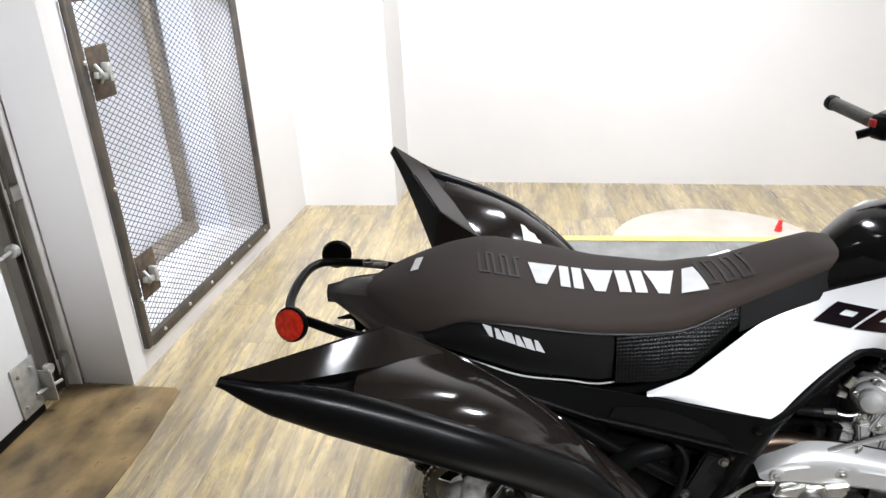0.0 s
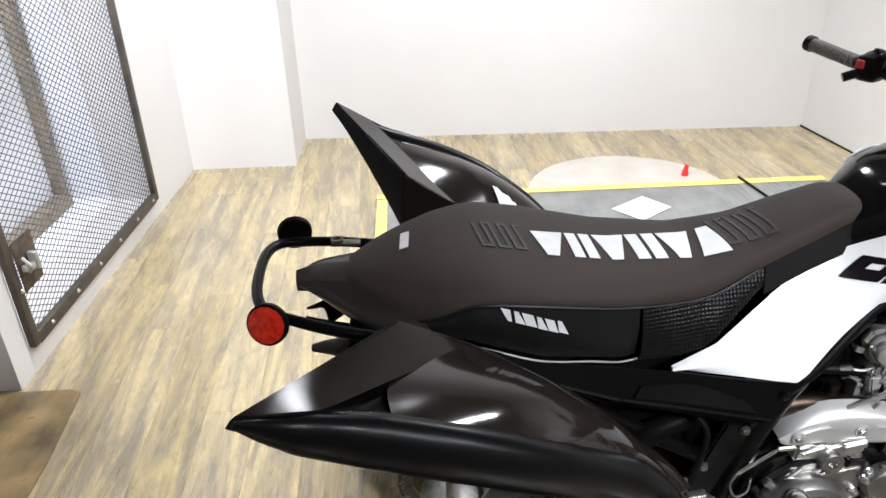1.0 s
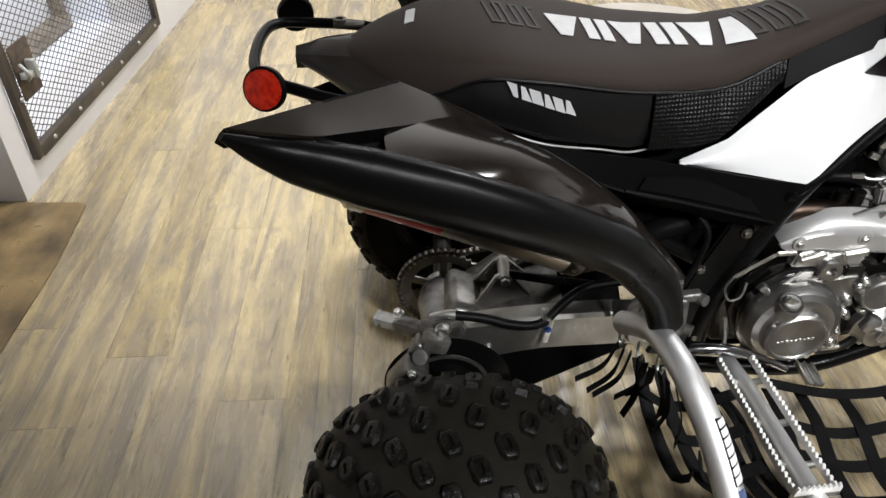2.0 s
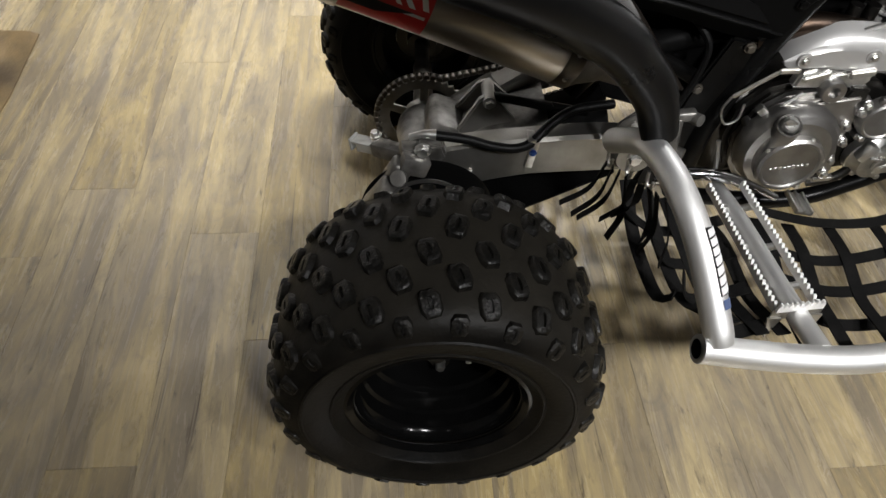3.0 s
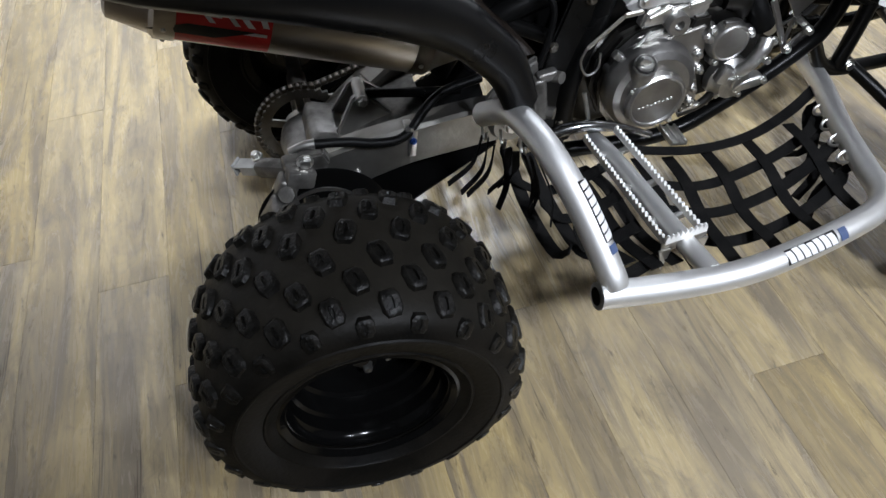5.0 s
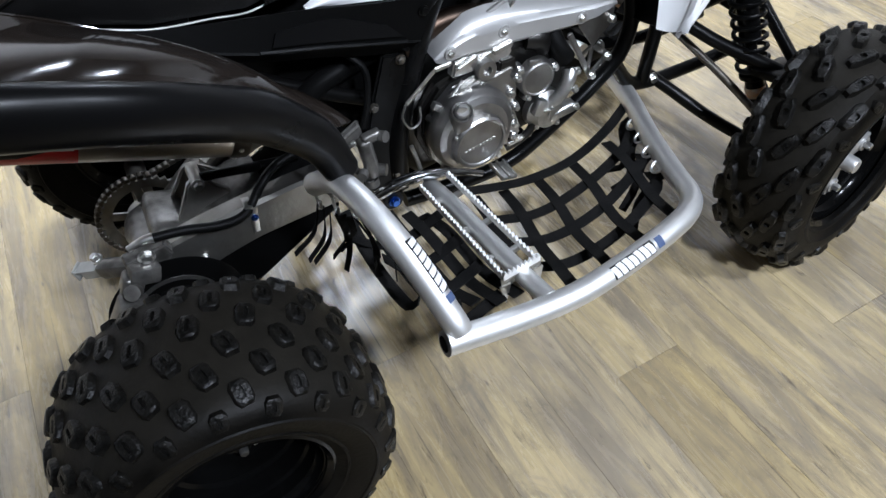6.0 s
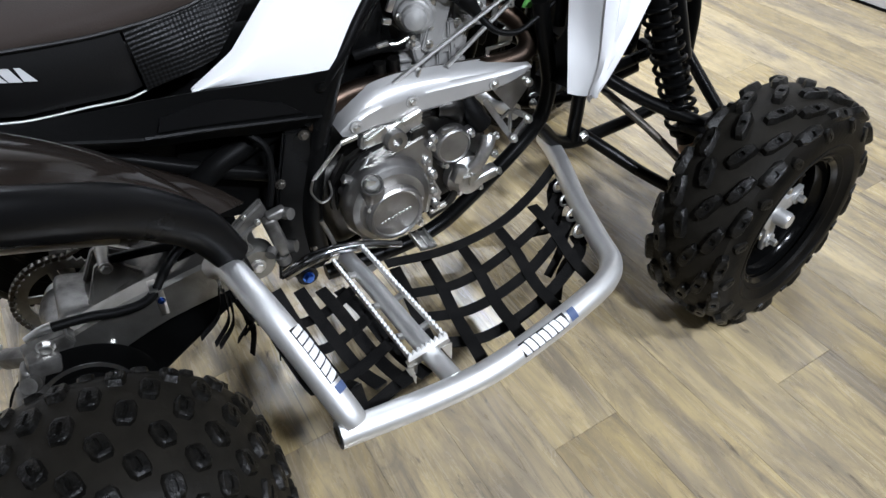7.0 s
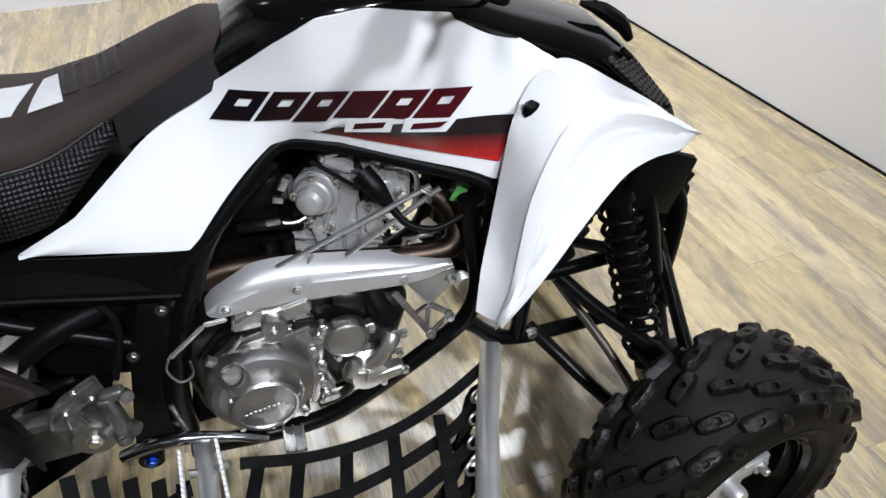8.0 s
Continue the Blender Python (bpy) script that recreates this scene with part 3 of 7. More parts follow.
GLOW = glowing("lamp face", (1.0, 0.95, 0.88), 14.0)


# no spotlight is in view; those for the walls and door are added
def ceiling_light(x, y, watts, aim=None, cone=80, soft=1.0):
    c = thing("ceiling_light", "small round white ceiling spotlight, unseen, assumed to light the room", "ceiling light", (x, y, CEILING), "ceiling spots")
    part("housing", b_lathe([(0.075, 0), (0.08, -0.01), (0.078, -0.03), (0.062, -0.034), (0.058, -0.012), (0, -0.012)], 24, (0, 0, 0), (0, 0, 1)), TRIMWHITE, c)
    part("lamp_face", b_lathe([(0, -0.014), (0.055, -0.014), (0.055, -0.018), (0, -0.018)], 20, (0, 0, 0), (0, 0, 1)), GLOW, c, "glowing lamp face")
    ld = bpy.data.lights.new("spot_lamp", "SPOT" if aim else "AREA")
    ld.energy, ld.color = watts, (1.0, 0.985, 0.97)
    lo = new("spot_lamp", ld)
    if aim:
        ld.shadow_soft_size, ld.spot_size, ld.spot_blend = 0.12, radians(cone), soft
        lo.matrix_basis = look(Vector((x, y, CEILING - 0.06)), Vector(aim))
    else:
        lo.matrix_basis = pose(x, y, CEILING - 0.04)
        ld.shape, ld.size = "DISK", 0.11


for x, y, watts in SPOTS:
    ceiling_light(x, y, watts)
for x, y, watts, aim, cone, soft in BEAMS:
    ceiling_light(x, y, watts, aim, cone, soft)


def shaft_fill_light():
    """Added lamp, unseen, that brightens the shaft behind the gate from its top."""
    c = thing("shaft_fill_light", "small round white lamp, unseen, added to brighten the shaft", "bulkhead lamp")
    c.matrix_basis = WM @ pose(0.55, 0.42, 1.57)
    part("housing", b_lathe([(0.10, 0), (0.10, -0.03), (0.08, -0.032), (0.0, -0.032)], 24, (0, 0, 0), (0, 0, 1)), TRIMWHITE, c)
    ld = bpy.data.lights.new("shaft_fill_lamp", "AREA")
    ld.shape, ld.size, ld.energy, ld.color = "DISK", 0.16, 15, (0.93, 0.96, 1.0)
    lo = new("shaft_fill_lamp", ld)
    lo.matrix_basis = WM @ pose(0.55, 0.42, 1.53)


shaft_fill_light()

# ---- the quad bike: x forward, its right side at negative y ----
bike = thing("quad_bike", "white and charcoal sport quad bike with silver nerf bars", "quad bike")


LUGS = {}


def dust_light_crown(mat, r0, r1, dust_and_light):
    """Dusty from the floor at the tyre's crown, lightened further in place of light from above: grows from radius r0 to
    r1 about the axle, uneven.
    """
    n, l = mat.node_tree.nodes, mat.node_tree.links
    b = n["Principled BSDF"]
    old = b.inputs["Base Color"].links[0].from_socket
    tc, flat, ln, r, nz, mul, mx = (n.new("ShaderNode" + k) for k in ("TexCoord", "VectorMath", "VectorMath", "MapRange", "TexNoise", "Math", "Mix"))
    flat.operation, ln.operation, mul.operation, mx.data_type = "MULTIPLY", "LENGTH", "MULTIPLY", "RGBA"
    flat.inputs[1].default_value = (1, 0, 1)
    l.new(tc.outputs["Object"], flat.inputs[0])
    l.new(flat.outputs[0], ln.inputs[0])
    l.new(ln.outputs["Value"], r.inputs["Value"])
    r.inputs["From Min"].default_value, r.inputs["From Max"].default_value = r0, r1
    nz.inputs["Scale"].default_value, nz.inputs["Detail"].default_value, nz.inputs["Roughness"].default_value = 38, 8, 0.75
    l.new(tc.outputs["Object"], nz.inputs["Vector"])
    l.new(r.outputs[0], mul.inputs[0])
    l.new(nz.outputs["Fac"], mul.inputs[1])
    l.new(mul.outputs[0], mx.inputs["Factor"])
    l.new(old, mx.inputs["A"])
    mx.inputs["B"].default_value = (*dust_and_light, 1)
    l.new(mx.outputs["Result"], b.inputs["Base Color"])


# the crown's paler colour also stands in for light on the tread
dust_light_crown(RUBBER, 0.205, 0.236, (0.019, 0.017, 0.0132))


def b_lug(w, t, h, taper=0.84, sink=0.006):
    """A tapered tread block with a shallow slot: w along x, t along y, z outwards."""
    bm = bmesh.new()
    rings = []
    for hh, sc, su, sv in ((-sink, 1.14, 1, 1), (h * 0.75, 1.0, 1, 1), (h, taper, 1, 1), (h, taper * 0.62, 1.0, 0.42), (h * 0.55, taper * 0.56, 1.0, 0.36)):
        rings.append([bm.verts.new((a * w / 2 * sc * su, b * t / 2 * sc * sv, hh)) for a, b in ((-1, -0.62), (-0.55, -1), (0.55, -1), (1, -0.62), (1, 0.62), (0.55, 1), (-0.55, 1), (-1, 0.62))])
    for p, q in zip(rings, rings[1:]):
        for i in range(8):
            bm.faces.new((p[i], p[(i + 1) % 8], q[(i + 1) % 8], q[i]))
    bm.faces.new(rings[-1])
    return bm


def lug_pose(rad, ang, lat, turn, lean):
    """Where a tread block sits on a tyre about the y axis: turned in its own plane, leant towards the side."""
    ro, ta, la = Vector((math.cos(ang), 0, math.sin(ang))), Vector((-math.sin(ang), 0, math.cos(ang))), Vector((0, 1, 0))
    up = ro * math.cos(lean) + la * math.sin(lean)
    lx = la * math.cos(lean) - ro * math.sin(lean)
    u, v = lx * math.cos(turn) + ta * math.sin(turn), ta * math.cos(turn) - lx * math.sin(turn)
    if u.cross(v).dot(up) < 0:
        v = -v
    m = Matrix((u, v, up)).transposed().to_4x4()
    m.translation = ro * rad + la * lat
    return m


def tread(wheel, rows, split):
    """Tread blocks on a wheel, each a part of its own where they can be told apart. rows: size, count, start, radius, offset, turn, lean."""
    joined = []
    for size, n, start, rad, lat, turn, lean in rows:
        for i in range(n):
            m = lug_pose(rad, 2 * math.pi * (i + start) / n, lat, turn, lean)
            if split:
                if size not in LUGS:
                    LUGS[size] = to_mesh("tread_block", b_lug(*size), BLOCKRUBBER)
                shared("tread_block", LUGS[size], wheel, m)
            else:
                b = b_lug(*size)
                bmesh.ops.transform(b, matrix=m, verts=b.verts)
                joined.append(b)
    if joined:
        tagged(part("tread", b_join(*joined), RUBBER, wheel, "rows of black rubber tread blocks"), kind="stuff")


def rear_tyre():
    prof = [(0.126, -0.098), (0.134, -0.108), (0.147, -0.116), (0.149, -0.119), (0.152, -0.1195), (0.154, -0.118), (0.166, -0.1245), (0.19, -0.1295), (0.192, -0.1315), (0.195, -0.1315), (0.197, -0.1292), (0.212, -0.125), (0.224, -0.113), (0.233, -0.092), (0.2385, -0.05), (0.2405, 0.0)]
    prof = prof + [(r, -h) for r, h in reversed(prof[:-1])]
    return b_lathe([(prof[0][0] - 0.006, prof[0][1])] + prof + [(prof[-1][0] - 0.006, prof[-1][1])], 72)


REAR_TREAD = []
for sg in (-1, 1):
    k = 0.0 if sg < 0 else 0.5
    REAR_TREAD += [((0.038, 0.026, 0.009), 20, k, 0.2400, sg * 0.022, -sg * 0.28, 0.0), ((0.036, 0.026, 0.009), 20, 0.5 - k, 0.2370, sg * 0.062, -sg * 0.28, sg * 0.10),
                   ((0.034, 0.026, 0.008), 20, k, 0.2300, sg * 0.097, -sg * 0.2, sg * 0.42), ((0.024, 0.022, 0.004), 20, 0.5 - k, 0.217, sg * 0.1205, 0.0, sg * 1.05)]


def front_tyre():
    prof = [(0.1400, -0.068), (0.1480, -0.076), (0.152, -0.081), (0.155, -0.0815), (0.157, -0.080), (0.172, -0.0875), (0.174, -0.0905), (0.178, -0.0910), (0.180, -0.0890), (0.188, -0.090), (0.215, -0.086), (0.238, -0.072), (0.2475, -0.045), (0.2515, 0.0)]
    prof = prof + [(r, -h) for r, h in reversed(prof[:-1])]
    return b_lathe([(0.956 * r, h) for r, h in [(prof[0][0] - 0.006, prof[0][1])] + prof + [(prof[-1][0] - 0.006, prof[-1][1])]], 72)


FRONT_TREAD = []
for sg in (-1, 1):
    k = 0.5 if sg > 0 else 0.0
    FRONT_TREAD += [((0.021, 0.052, 0.012), 15, k, 0.239, sg * 0.017, sg * 0.35, sg * 0.05), ((0.020, 0.054, 0.012), 15, k + 0.5, 0.2347, sg * 0.048, sg * 0.25, sg * 0.30),
                    ((0.020, 0.052, 0.011), 15, k, 0.2258, sg * 0.073, sg * 0.1, sg * 0.75), ((0.026, 0.018, 0.003), 15, k + 0.5, 0.2055, sg * 0.0865, 0.5, sg * 1.3)]


def rim(r, half, depth):
    """Deep dished steel wheel; outer face towards negative y."""
    p = [(r - 0.012, -half + 0.002), (r - 0.004, -half - 0.006), (r + 0.002, -half - 0.004), (r + 0.002, -half + 0.002), (r - 0.006, -half + 0.006), (r - 0.014, -half + 0.010),
         (r - 0.016, -half + 0.022), (r - 0.022, -half + 0.028), (r - 0.023, -half + 0.05), (r - 0.028, -half + 0.054), (r - 0.030, -half + 0.085), (r - 0.036, -half + 0.09), (r - 0.037, depth - 0.005),
         (r - 0.05, depth), (0.062, depth + 0.004), (0.058, depth - 0.006), (0.0, depth - 0.006), (0.0, depth + 0.004), (r - 0.04, depth + 0.012), (r - 0.03, half - 0.02), (r - 0.01, half - 0.006), (r, half)]
    return b_lathe(p, 56)


def wheel_master(name, tyre, rm, label, hub_y, big, m, split):
    w = node(name, bike, m, label)
    tread(w, FRONT_TREAD if big else REAR_TREAD, split)
    part("tyre", tyre, RUBBER, w, "chunky black knobbly tyre", 30)
    part("rim", rm, RIMBLACK, w, "deep gloss black steel wheel")
    k = 1.3 if big else 1.0
    hub = part("hub", b_join(b_lathe([(0, hub_y - 0.042), (0.014, hub_y - 0.042), (0.017, hub_y - 0.036), (0.017, hub_y - 0.014), (0.027 * k, hub_y - 0.012), (0.030 * k, hub_y), (0.050 * k, hub_y + 0.002), (0.050 * k, hub_y + 0.008), (0, hub_y + 0.008)], 24),
                             *[b_box((0.026 * k, 0.012, 0.060 * k), (0.040 * k * math.cos(a), hub_y - 0.004, 0.040 * k * math.sin(a)), (0, math.degrees(-a) + 90, 0), 0.003) for a in (0.4, 1.97, 3.54, 5.11)],
                             *[b_lathe([(0.016, 0), (0.015, -0.006), (0.009, -0.006)], 14, (0.054 * k * math.cos(a), hub_y - 0.008, 0.054 * k * math.sin(a))) for a in (0.4, 1.97, 3.54, 5.11)]), GUARD if big else CASTDARK, w, "cast hub")
    for a in (0.4, 1.97, 3.54, 5.11):
        bolt(w, (0.054 * k * math.cos(a), hub_y - 0.008, 0.054 * k * math.sin(a)), 0.008, 0.020)
    part("valve", b_tube([((0.09 if not big else 0.1) * 0.2, -0.055 if not big else -0.03, 0.093), (0.02, -0.082 if not big else -0.05, 0.086)], 0.004, 8), CASTDARK if big else BOLT, w)
    return w


RW, FW = 0.2465, 0.245
# the two on the camera's side have their blocks one by one
for sg, rear_m, front_m in ((-1, pose(0.011, -0.463, RW, 0, 14, 0), pose(1.272, -0.430, FW, 0, 0, 9.5) @ pose(0, 0, 0, 0, 20, 0)),
                            (1, pose(0.011, 0.463, RW, 0, 40, 180), pose(1.272, 0.430, FW, 0, 0, 189.5) @ pose(0, 0, 0, 0, 5, 0))):
    wheel_master("rear_wheel", rear_tyre(), rim(0.134, 0.104, 0.02), "rear wheel with a wide knobbly tyre", 0.02, False, rear_m, sg < 0)
    wheel_master("front_wheel", front_tyre(), rim(0.1415, 0.070, 0.004), "front wheel with a tall narrow tyre", -0.030, True, front_m, sg < 0)


# ---- seat ----
SX = [-0.175, -0.145, -0.10, -0.056, -0.01, 0.035, 0.07, 0.14, 0.27, 0.40, 0.49, 0.57, 0.63, 0.658]
SZT = [0.832, 0.852, 0.872, 0.886, 0.895, 0.897, 0.896, 0.884, 0.868, 0.868, 0.890, 0.922, 0.943, 0.940]
SZS = [0.824, 0.820, 0.815, 0.812, 0.832, 0.853, 0.857, 0.851, 0.826, 0.818, 0.846, 0.880, 0.906, 0.915]
SWD = [0.012, 0.052, 0.095, 0.127, 0.149, 0.158, 0.162, 0.162, 0.138, 0.108, 0.080, 0.068, 0.058, 0.050]
SZB = [0.820, 0.816, 0.811, 0.806, 0.799, 0.793, 0.782, 0.760, 0.733, 0.742, 0.812, 0.850, 0.872, 0.885]


def seat_at(x, tab):
    return float(np.interp(x, SX, tab))


def seat_point(x, s):
    """s from -1 (right seam) over 0 (middle) to 1: the seat's top surface."""
    w, zt, zs = seat_at(x, SWD), seat_at(x, SZT), seat_at(x, SZS)
    a = s * math.pi / 2
    return Vector((x, w * math.copysign(abs(math.sin(a)) ** 0.82, s), zs + (zt - zs) * abs(math.cos(a)) ** 0.62 if abs(s) < 1 else zs))


def build_seat():
    seat = node("seat", bike, None, "brownish black suede seat with black side panels")
    xs = spline([(x, 0, 0) for x in SX], 64)
    rows = []
    for p in xs:
        x = p.x
        top = [seat_point(x, -1 + 2 * i / 24) for i in range(25)]
        low = [Vector((x, w, seat_at(x, SZS) - 0.012)) for w in (seat_at(x, SWD) - 0.006, -seat_at(x, SWD) + 0.006)]
        rows.append(top + low)
    part("seat_top", b_loft(rows), SEATTOP, seat, "brownish black suede seat cover", 60)
    # welt along the seam
    for s in (-1, 1):
        part("welt", b_tube([tuple(seat_point(x, s) + Vector((0, s * 0.0005, -0.002))) for x in (-0.05, -0.01, 0.035, 0.07, 0.14, 0.27, 0.40, 0.49)], 0.0028, 6, 60), SEATSIDE, seat)
        rows2 = []
        for i in range(46):
            x = -0.052 + (0.292 + 0.052) * i / 45
            w = seat_at(x, SWD)
            zs, zb = seat_at(x, SZS) - 0.003, seat_at(x, SZB)
            rows2.append([Vector((x, s * (w - 0.002 + 0.006 * math.sin(math.pi * v)), zs + (zb - zs) * v)) for v in (0, 0.2, 0.4, 0.6, 0.8, 1.0)])
        b = b_sheet(rows2, -0.012 * s)
        part("side_panel", b, SEATSIDE, seat, "smooth black seat side", 50)
        rows3 = []
        for i in range(30):
            x = 0.296 + (0.50 - 0.296) * i / 29
            w = seat_at(x, SWD)
            zs, zb = seat_at(x, SZS) - 0.003, seat_at(x, SZB)
            wb = float(np.interp(x, [0.29, 0.36, 0.42, 0.50], [0.148, 0.146, 0.130, 0.086]))
            rows3.append([Vector((x, s * (w + (wb - w) * v + 0.004 * math.sin(math.pi * v)), zs + (zb - zs) * v)) for v in (0, 0.2, 0.4, 0.6, 0.8, 1.0)])
        part("gripper_panel", b_sheet(rows3, -0.010 * s), GRIPPER, seat, "dimpled black grip panel", 50)
        rows4 = []
        for i in range(16):
            x = 0.503 + (0.652 - 0.503) * i / 15
            w = seat_at(x, SWD)
            zs, zb = seat_at(x, SZS) - 0.002, seat_at(x, SZB) - 0.012
            rows4.append([Vector((x, s * (w + 0.012 * v), zs + (zb - zs) * v)) for v in (0, 0.5, 1.0)])
        part("nose_panel", b_sheet(rows4, -0.008 * s), SEATSIDE, seat, "black seat nose side", 50)
        # bright edge strip under the seat
        part("edge_strip", b_tube([(x, s * (seat_at(x, SWD) + 0.004), seat_at(x, SZB) - 0.004) for x in (0.0, 0.07, 0.14, 0.22, 0.27, 0.325)], 0.0016, 6, 36), GALV, seat, "thin steel edge strip")

    def on_seat(u, v, w):
        """u along x, v across, w out: lies on the top of the seat."""
        x = u
        wd = seat_at(x, SWD)
        q = max(-0.98, min(0.98, (v / wd)))
        s = math.asin(abs(q) ** (1 / 0.82)) / (math.pi / 2) * math.copysign(1, q)
        return seat_point(x, s) + Vector((0, 0, w))

    # brand mark drawn as plain slanted blocks, and the embossed blocks round it
    def block(u0, u1, v0, v1, skew, h):
        nu, nv = 4, 4
        rows = [[on_seat(u0 + (u1 - u0) * i / nu + skew * j / nv, v0 + (v1 - v0) * j / nv, h) for j in range(nv + 1)] for i in range(nu + 1)]
        return b_sheet(rows, -0.001)

    def bar(u, w, near, far):
        """A plain block whose near and far sides take up the given stretches of its width."""
        rows = [[on_seat(u + w * (near[0] + (far[0] - near[0]) * j / 5 + (near[1] - near[0] + (far[1] - far[0] - near[1] + near[0]) * j / 5) * i / 4), -0.066 + 0.078 * j / 5, 0.0012) for j in range(6)] for i in range(5)]
        return b_sheet(rows, -0.001)

    wedge, pair, stem = [((0.30, 0.66), (0.0, 1.0))], [((0.06, 0.46), (0.0, 0.40)), ((0.60, 1.0), (0.54, 0.94))], [((0.0, 1.0), (0.28, 0.70))]
    for u, w, k in ((0.146, 0.052, wedge), (0.202, 0.042, pair), (0.247, 0.052, wedge), (0.302, 0.050, pair), (0.354, 0.052, wedge), (0.408, 0.044, stem)):
        part("print_block", b_join(*[bar(u, w, a, b) for a, b in k]), PRINTWHITE, seat, "white printed block")
    for u in (0.062, 0.088, 0.114, 0.452, 0.482, 0.508):
        part("embossing", b_join(block(u, u + 0.005, -0.055, 0.03, -0.012, 0.0006), block(u + 0.015, u + 0.02, -0.055, 0.03, -0.012, 0.0006), block(u + 0.005, u + 0.015, -0.055, -0.048, 0, 0.0006), block(u + 0.005, u + 0.015, 0.022, 0.03, 0, 0.0006)), SEATDARK, seat)
    part("fabric_tag", block(-0.066, -0.052, -0.03, 0.022, 0.002, 0.0015), PRINTWHITE, seat, "small white fabric tag")
    for i, (u, w) in enumerate(((0.083, 0.014), (0.0985, 0.0145), (0.114, 0.0165), (0.132, 0.0145), (0.148, 0.014), (0.1635, 0.0145))):
        zc = 0.8425 - 0.36 * (u - 0.083)
        y = -(seat_at(u, SWD) + 0.0058)
        a, b = (0.5, 0.22) if i in (1, 3, 5) else ((0.22, 0.5) if i == 0 else (0.5, 0.5))
        part("print_block", b_prism([(-a * w, -0.0105), (a * w, -0.0105), (b * w, 0.0105), (-b * w, 0.0105)], 0.0012, lambda p, q, r, u=u, w=w, y=y, zc=zc: Vector((u + w / 2 - 0.004 + p - 0.34 * q, y - r, zc + q - 0.34 * p))), PRINTWHITE, seat, "white printed block")


build_seat()


# ---- rear fenders and tail ----
def rear_fender(sgn):
    f = node("rear_fender", bike, None, "charcoal rear fender swept up to a sharp tail point")
    inner = [(-0.216, -0.498, 0.962), (-0.150, -0.352, 0.913), (-0.071, -0.245, 0.893), (0.025, -0.226, 0.838), (0.088, -0.232, 0.803), (0.151, -0.242, 0.768), (0.199, -0.252, 0.736), (0.241, -0.265, 0.698), (0.274, -0.282, 0.660), (0.303, -0.297, 0.605)]
    crest = [(-0.217, -0.500, 0.962), (-0.165, -0.412, 0.928), (-0.095, -0.345, 0.905), (0.0, -0.335, 0.872), (0.08, -0.335, 0.846), (0.15, -0.330, 0.812), (0.205, -0.322, 0.772), (0.25, -0.318, 0.722), (0.282, -0.316, 0.672), (0.306, -0.315, 0.602)]
    edge = [(-0.218, -0.502, 0.960), (-0.178, -0.474, 0.938), (-0.105, -0.447, 0.905), (0.0, -0.438, 0.868), (0.085, -0.425, 0.830), (0.155, -0.40, 0.786), (0.21, -0.372, 0.742), (0.252, -0.347, 0.690), (0.286, -0.334, 0.640), (0.310, -0.328, 0.570)]
    def m(b):
        if sgn > 0:
            mirrored(b)
            for v in b.verts:
                v.co.y *= 1.08
                v.co.x += 0.017
        return b
    def line(pts, n):
        """n points along straight pieces."""
        p = [Vector(q) for q in pts]
        d = [0.0]
        for a, b in zip(p, p[1:]):
            d.append(d[-1] + (b - a).length)
        return [Vector([float(np.interp(d[-1] * k / (n - 1), d, [q[c] for q in p])) for c in range(3)]) for k in range(n)]
    T, R, C, K, M = inner[0], inner[2], (0.026, -0.228, 0.834), (-0.140, -0.458, 0.931), (-0.070, -0.446, 0.893)
    # flat tail plane
    a, b = line([T, R, C], 24), line([T, K, C], 24)
    part("tail_plane", m(b_sheet([[p.lerp(q, k / 5) for k in range(6)] for p, q in zip(a, b)], 0.004)), GLOSSBLACK, f, "flat charcoal tail plane", 30)
    # recessed wedge ahead of it, coloured matt black in place of shade
    dn = Vector((0.02, 0.10, -0.20)).normalized() * 0.014
    a, b = line([K, C], 16), line([K, M], 16)
    part("recess", m(b_sheet([[p + dn * min(1, 6 * k / 15) * 1.5 if e else p for e, p in ((0, p0), (1, p0.lerp(q0, 0.08)), (1, p0.lerp(q0, 0.6)), (0, q0))] for k, (p0, q0) in enumerate(zip(a, b))], 0.003)), MATTBLACK, f, "recessed wedge, black in place of shade", 30)
    # raised blister
    n, q = 60, 20
    pin, ped = spline([C] + inner[4:], n), spline([M] + edge[3:], n)
    rows = []
    for k in range(n):
        u = k / (n - 1)
        h = 0.030 * min(1.0, 0.30 + u * 3.2) * (1 - 0.45 * max(0.0, (u - 0.45) / 0.55))
        nor = Vector((0.25 + 0.5 * u, -0.40 - 0.35 * u, 0.86 - 0.25 * u)).normalized()
        back = Vector((-0.050, 0, 0.012)) * max(0.0, 1 - u / 0.30)
        row = []
        for w in range(q):
            v = w / (q - 1)
            g = math.sin(math.pi * v ** 0.85) ** 0.8
            row.append(pin[k].lerp(ped[k], v) + nor * h * g + back * math.sin(math.pi * v))
        rows.append(row)
    first = [p + Vector((0.012, 0.004, -0.022)) * math.sin(math.pi * w / (q - 1)) for w, p in enumerate(rows[0])]
    part("blister", m(b_sheet([first] + rows, 0.004)), GLOSSBLACK, f, "raised glossy charcoal blister", 34)
    fl0 = line([inner[0], inner[2]], 16)
    drop = [0.025 + 0.10 * (k / 15) ** 1.4 for k in range(16)]
    part("rear_flange", m(b_sheet([[p, p + Vector((-0.005, 0.0, -0.20 * d)), p + Vector((-0.012, 0.003, -0.65 * d)), p + Vector((-0.006, 0.008, -d))] for p, d in zip(fl0, drop)], 0.004)), NET, f, "turned down matt black edge", 60)
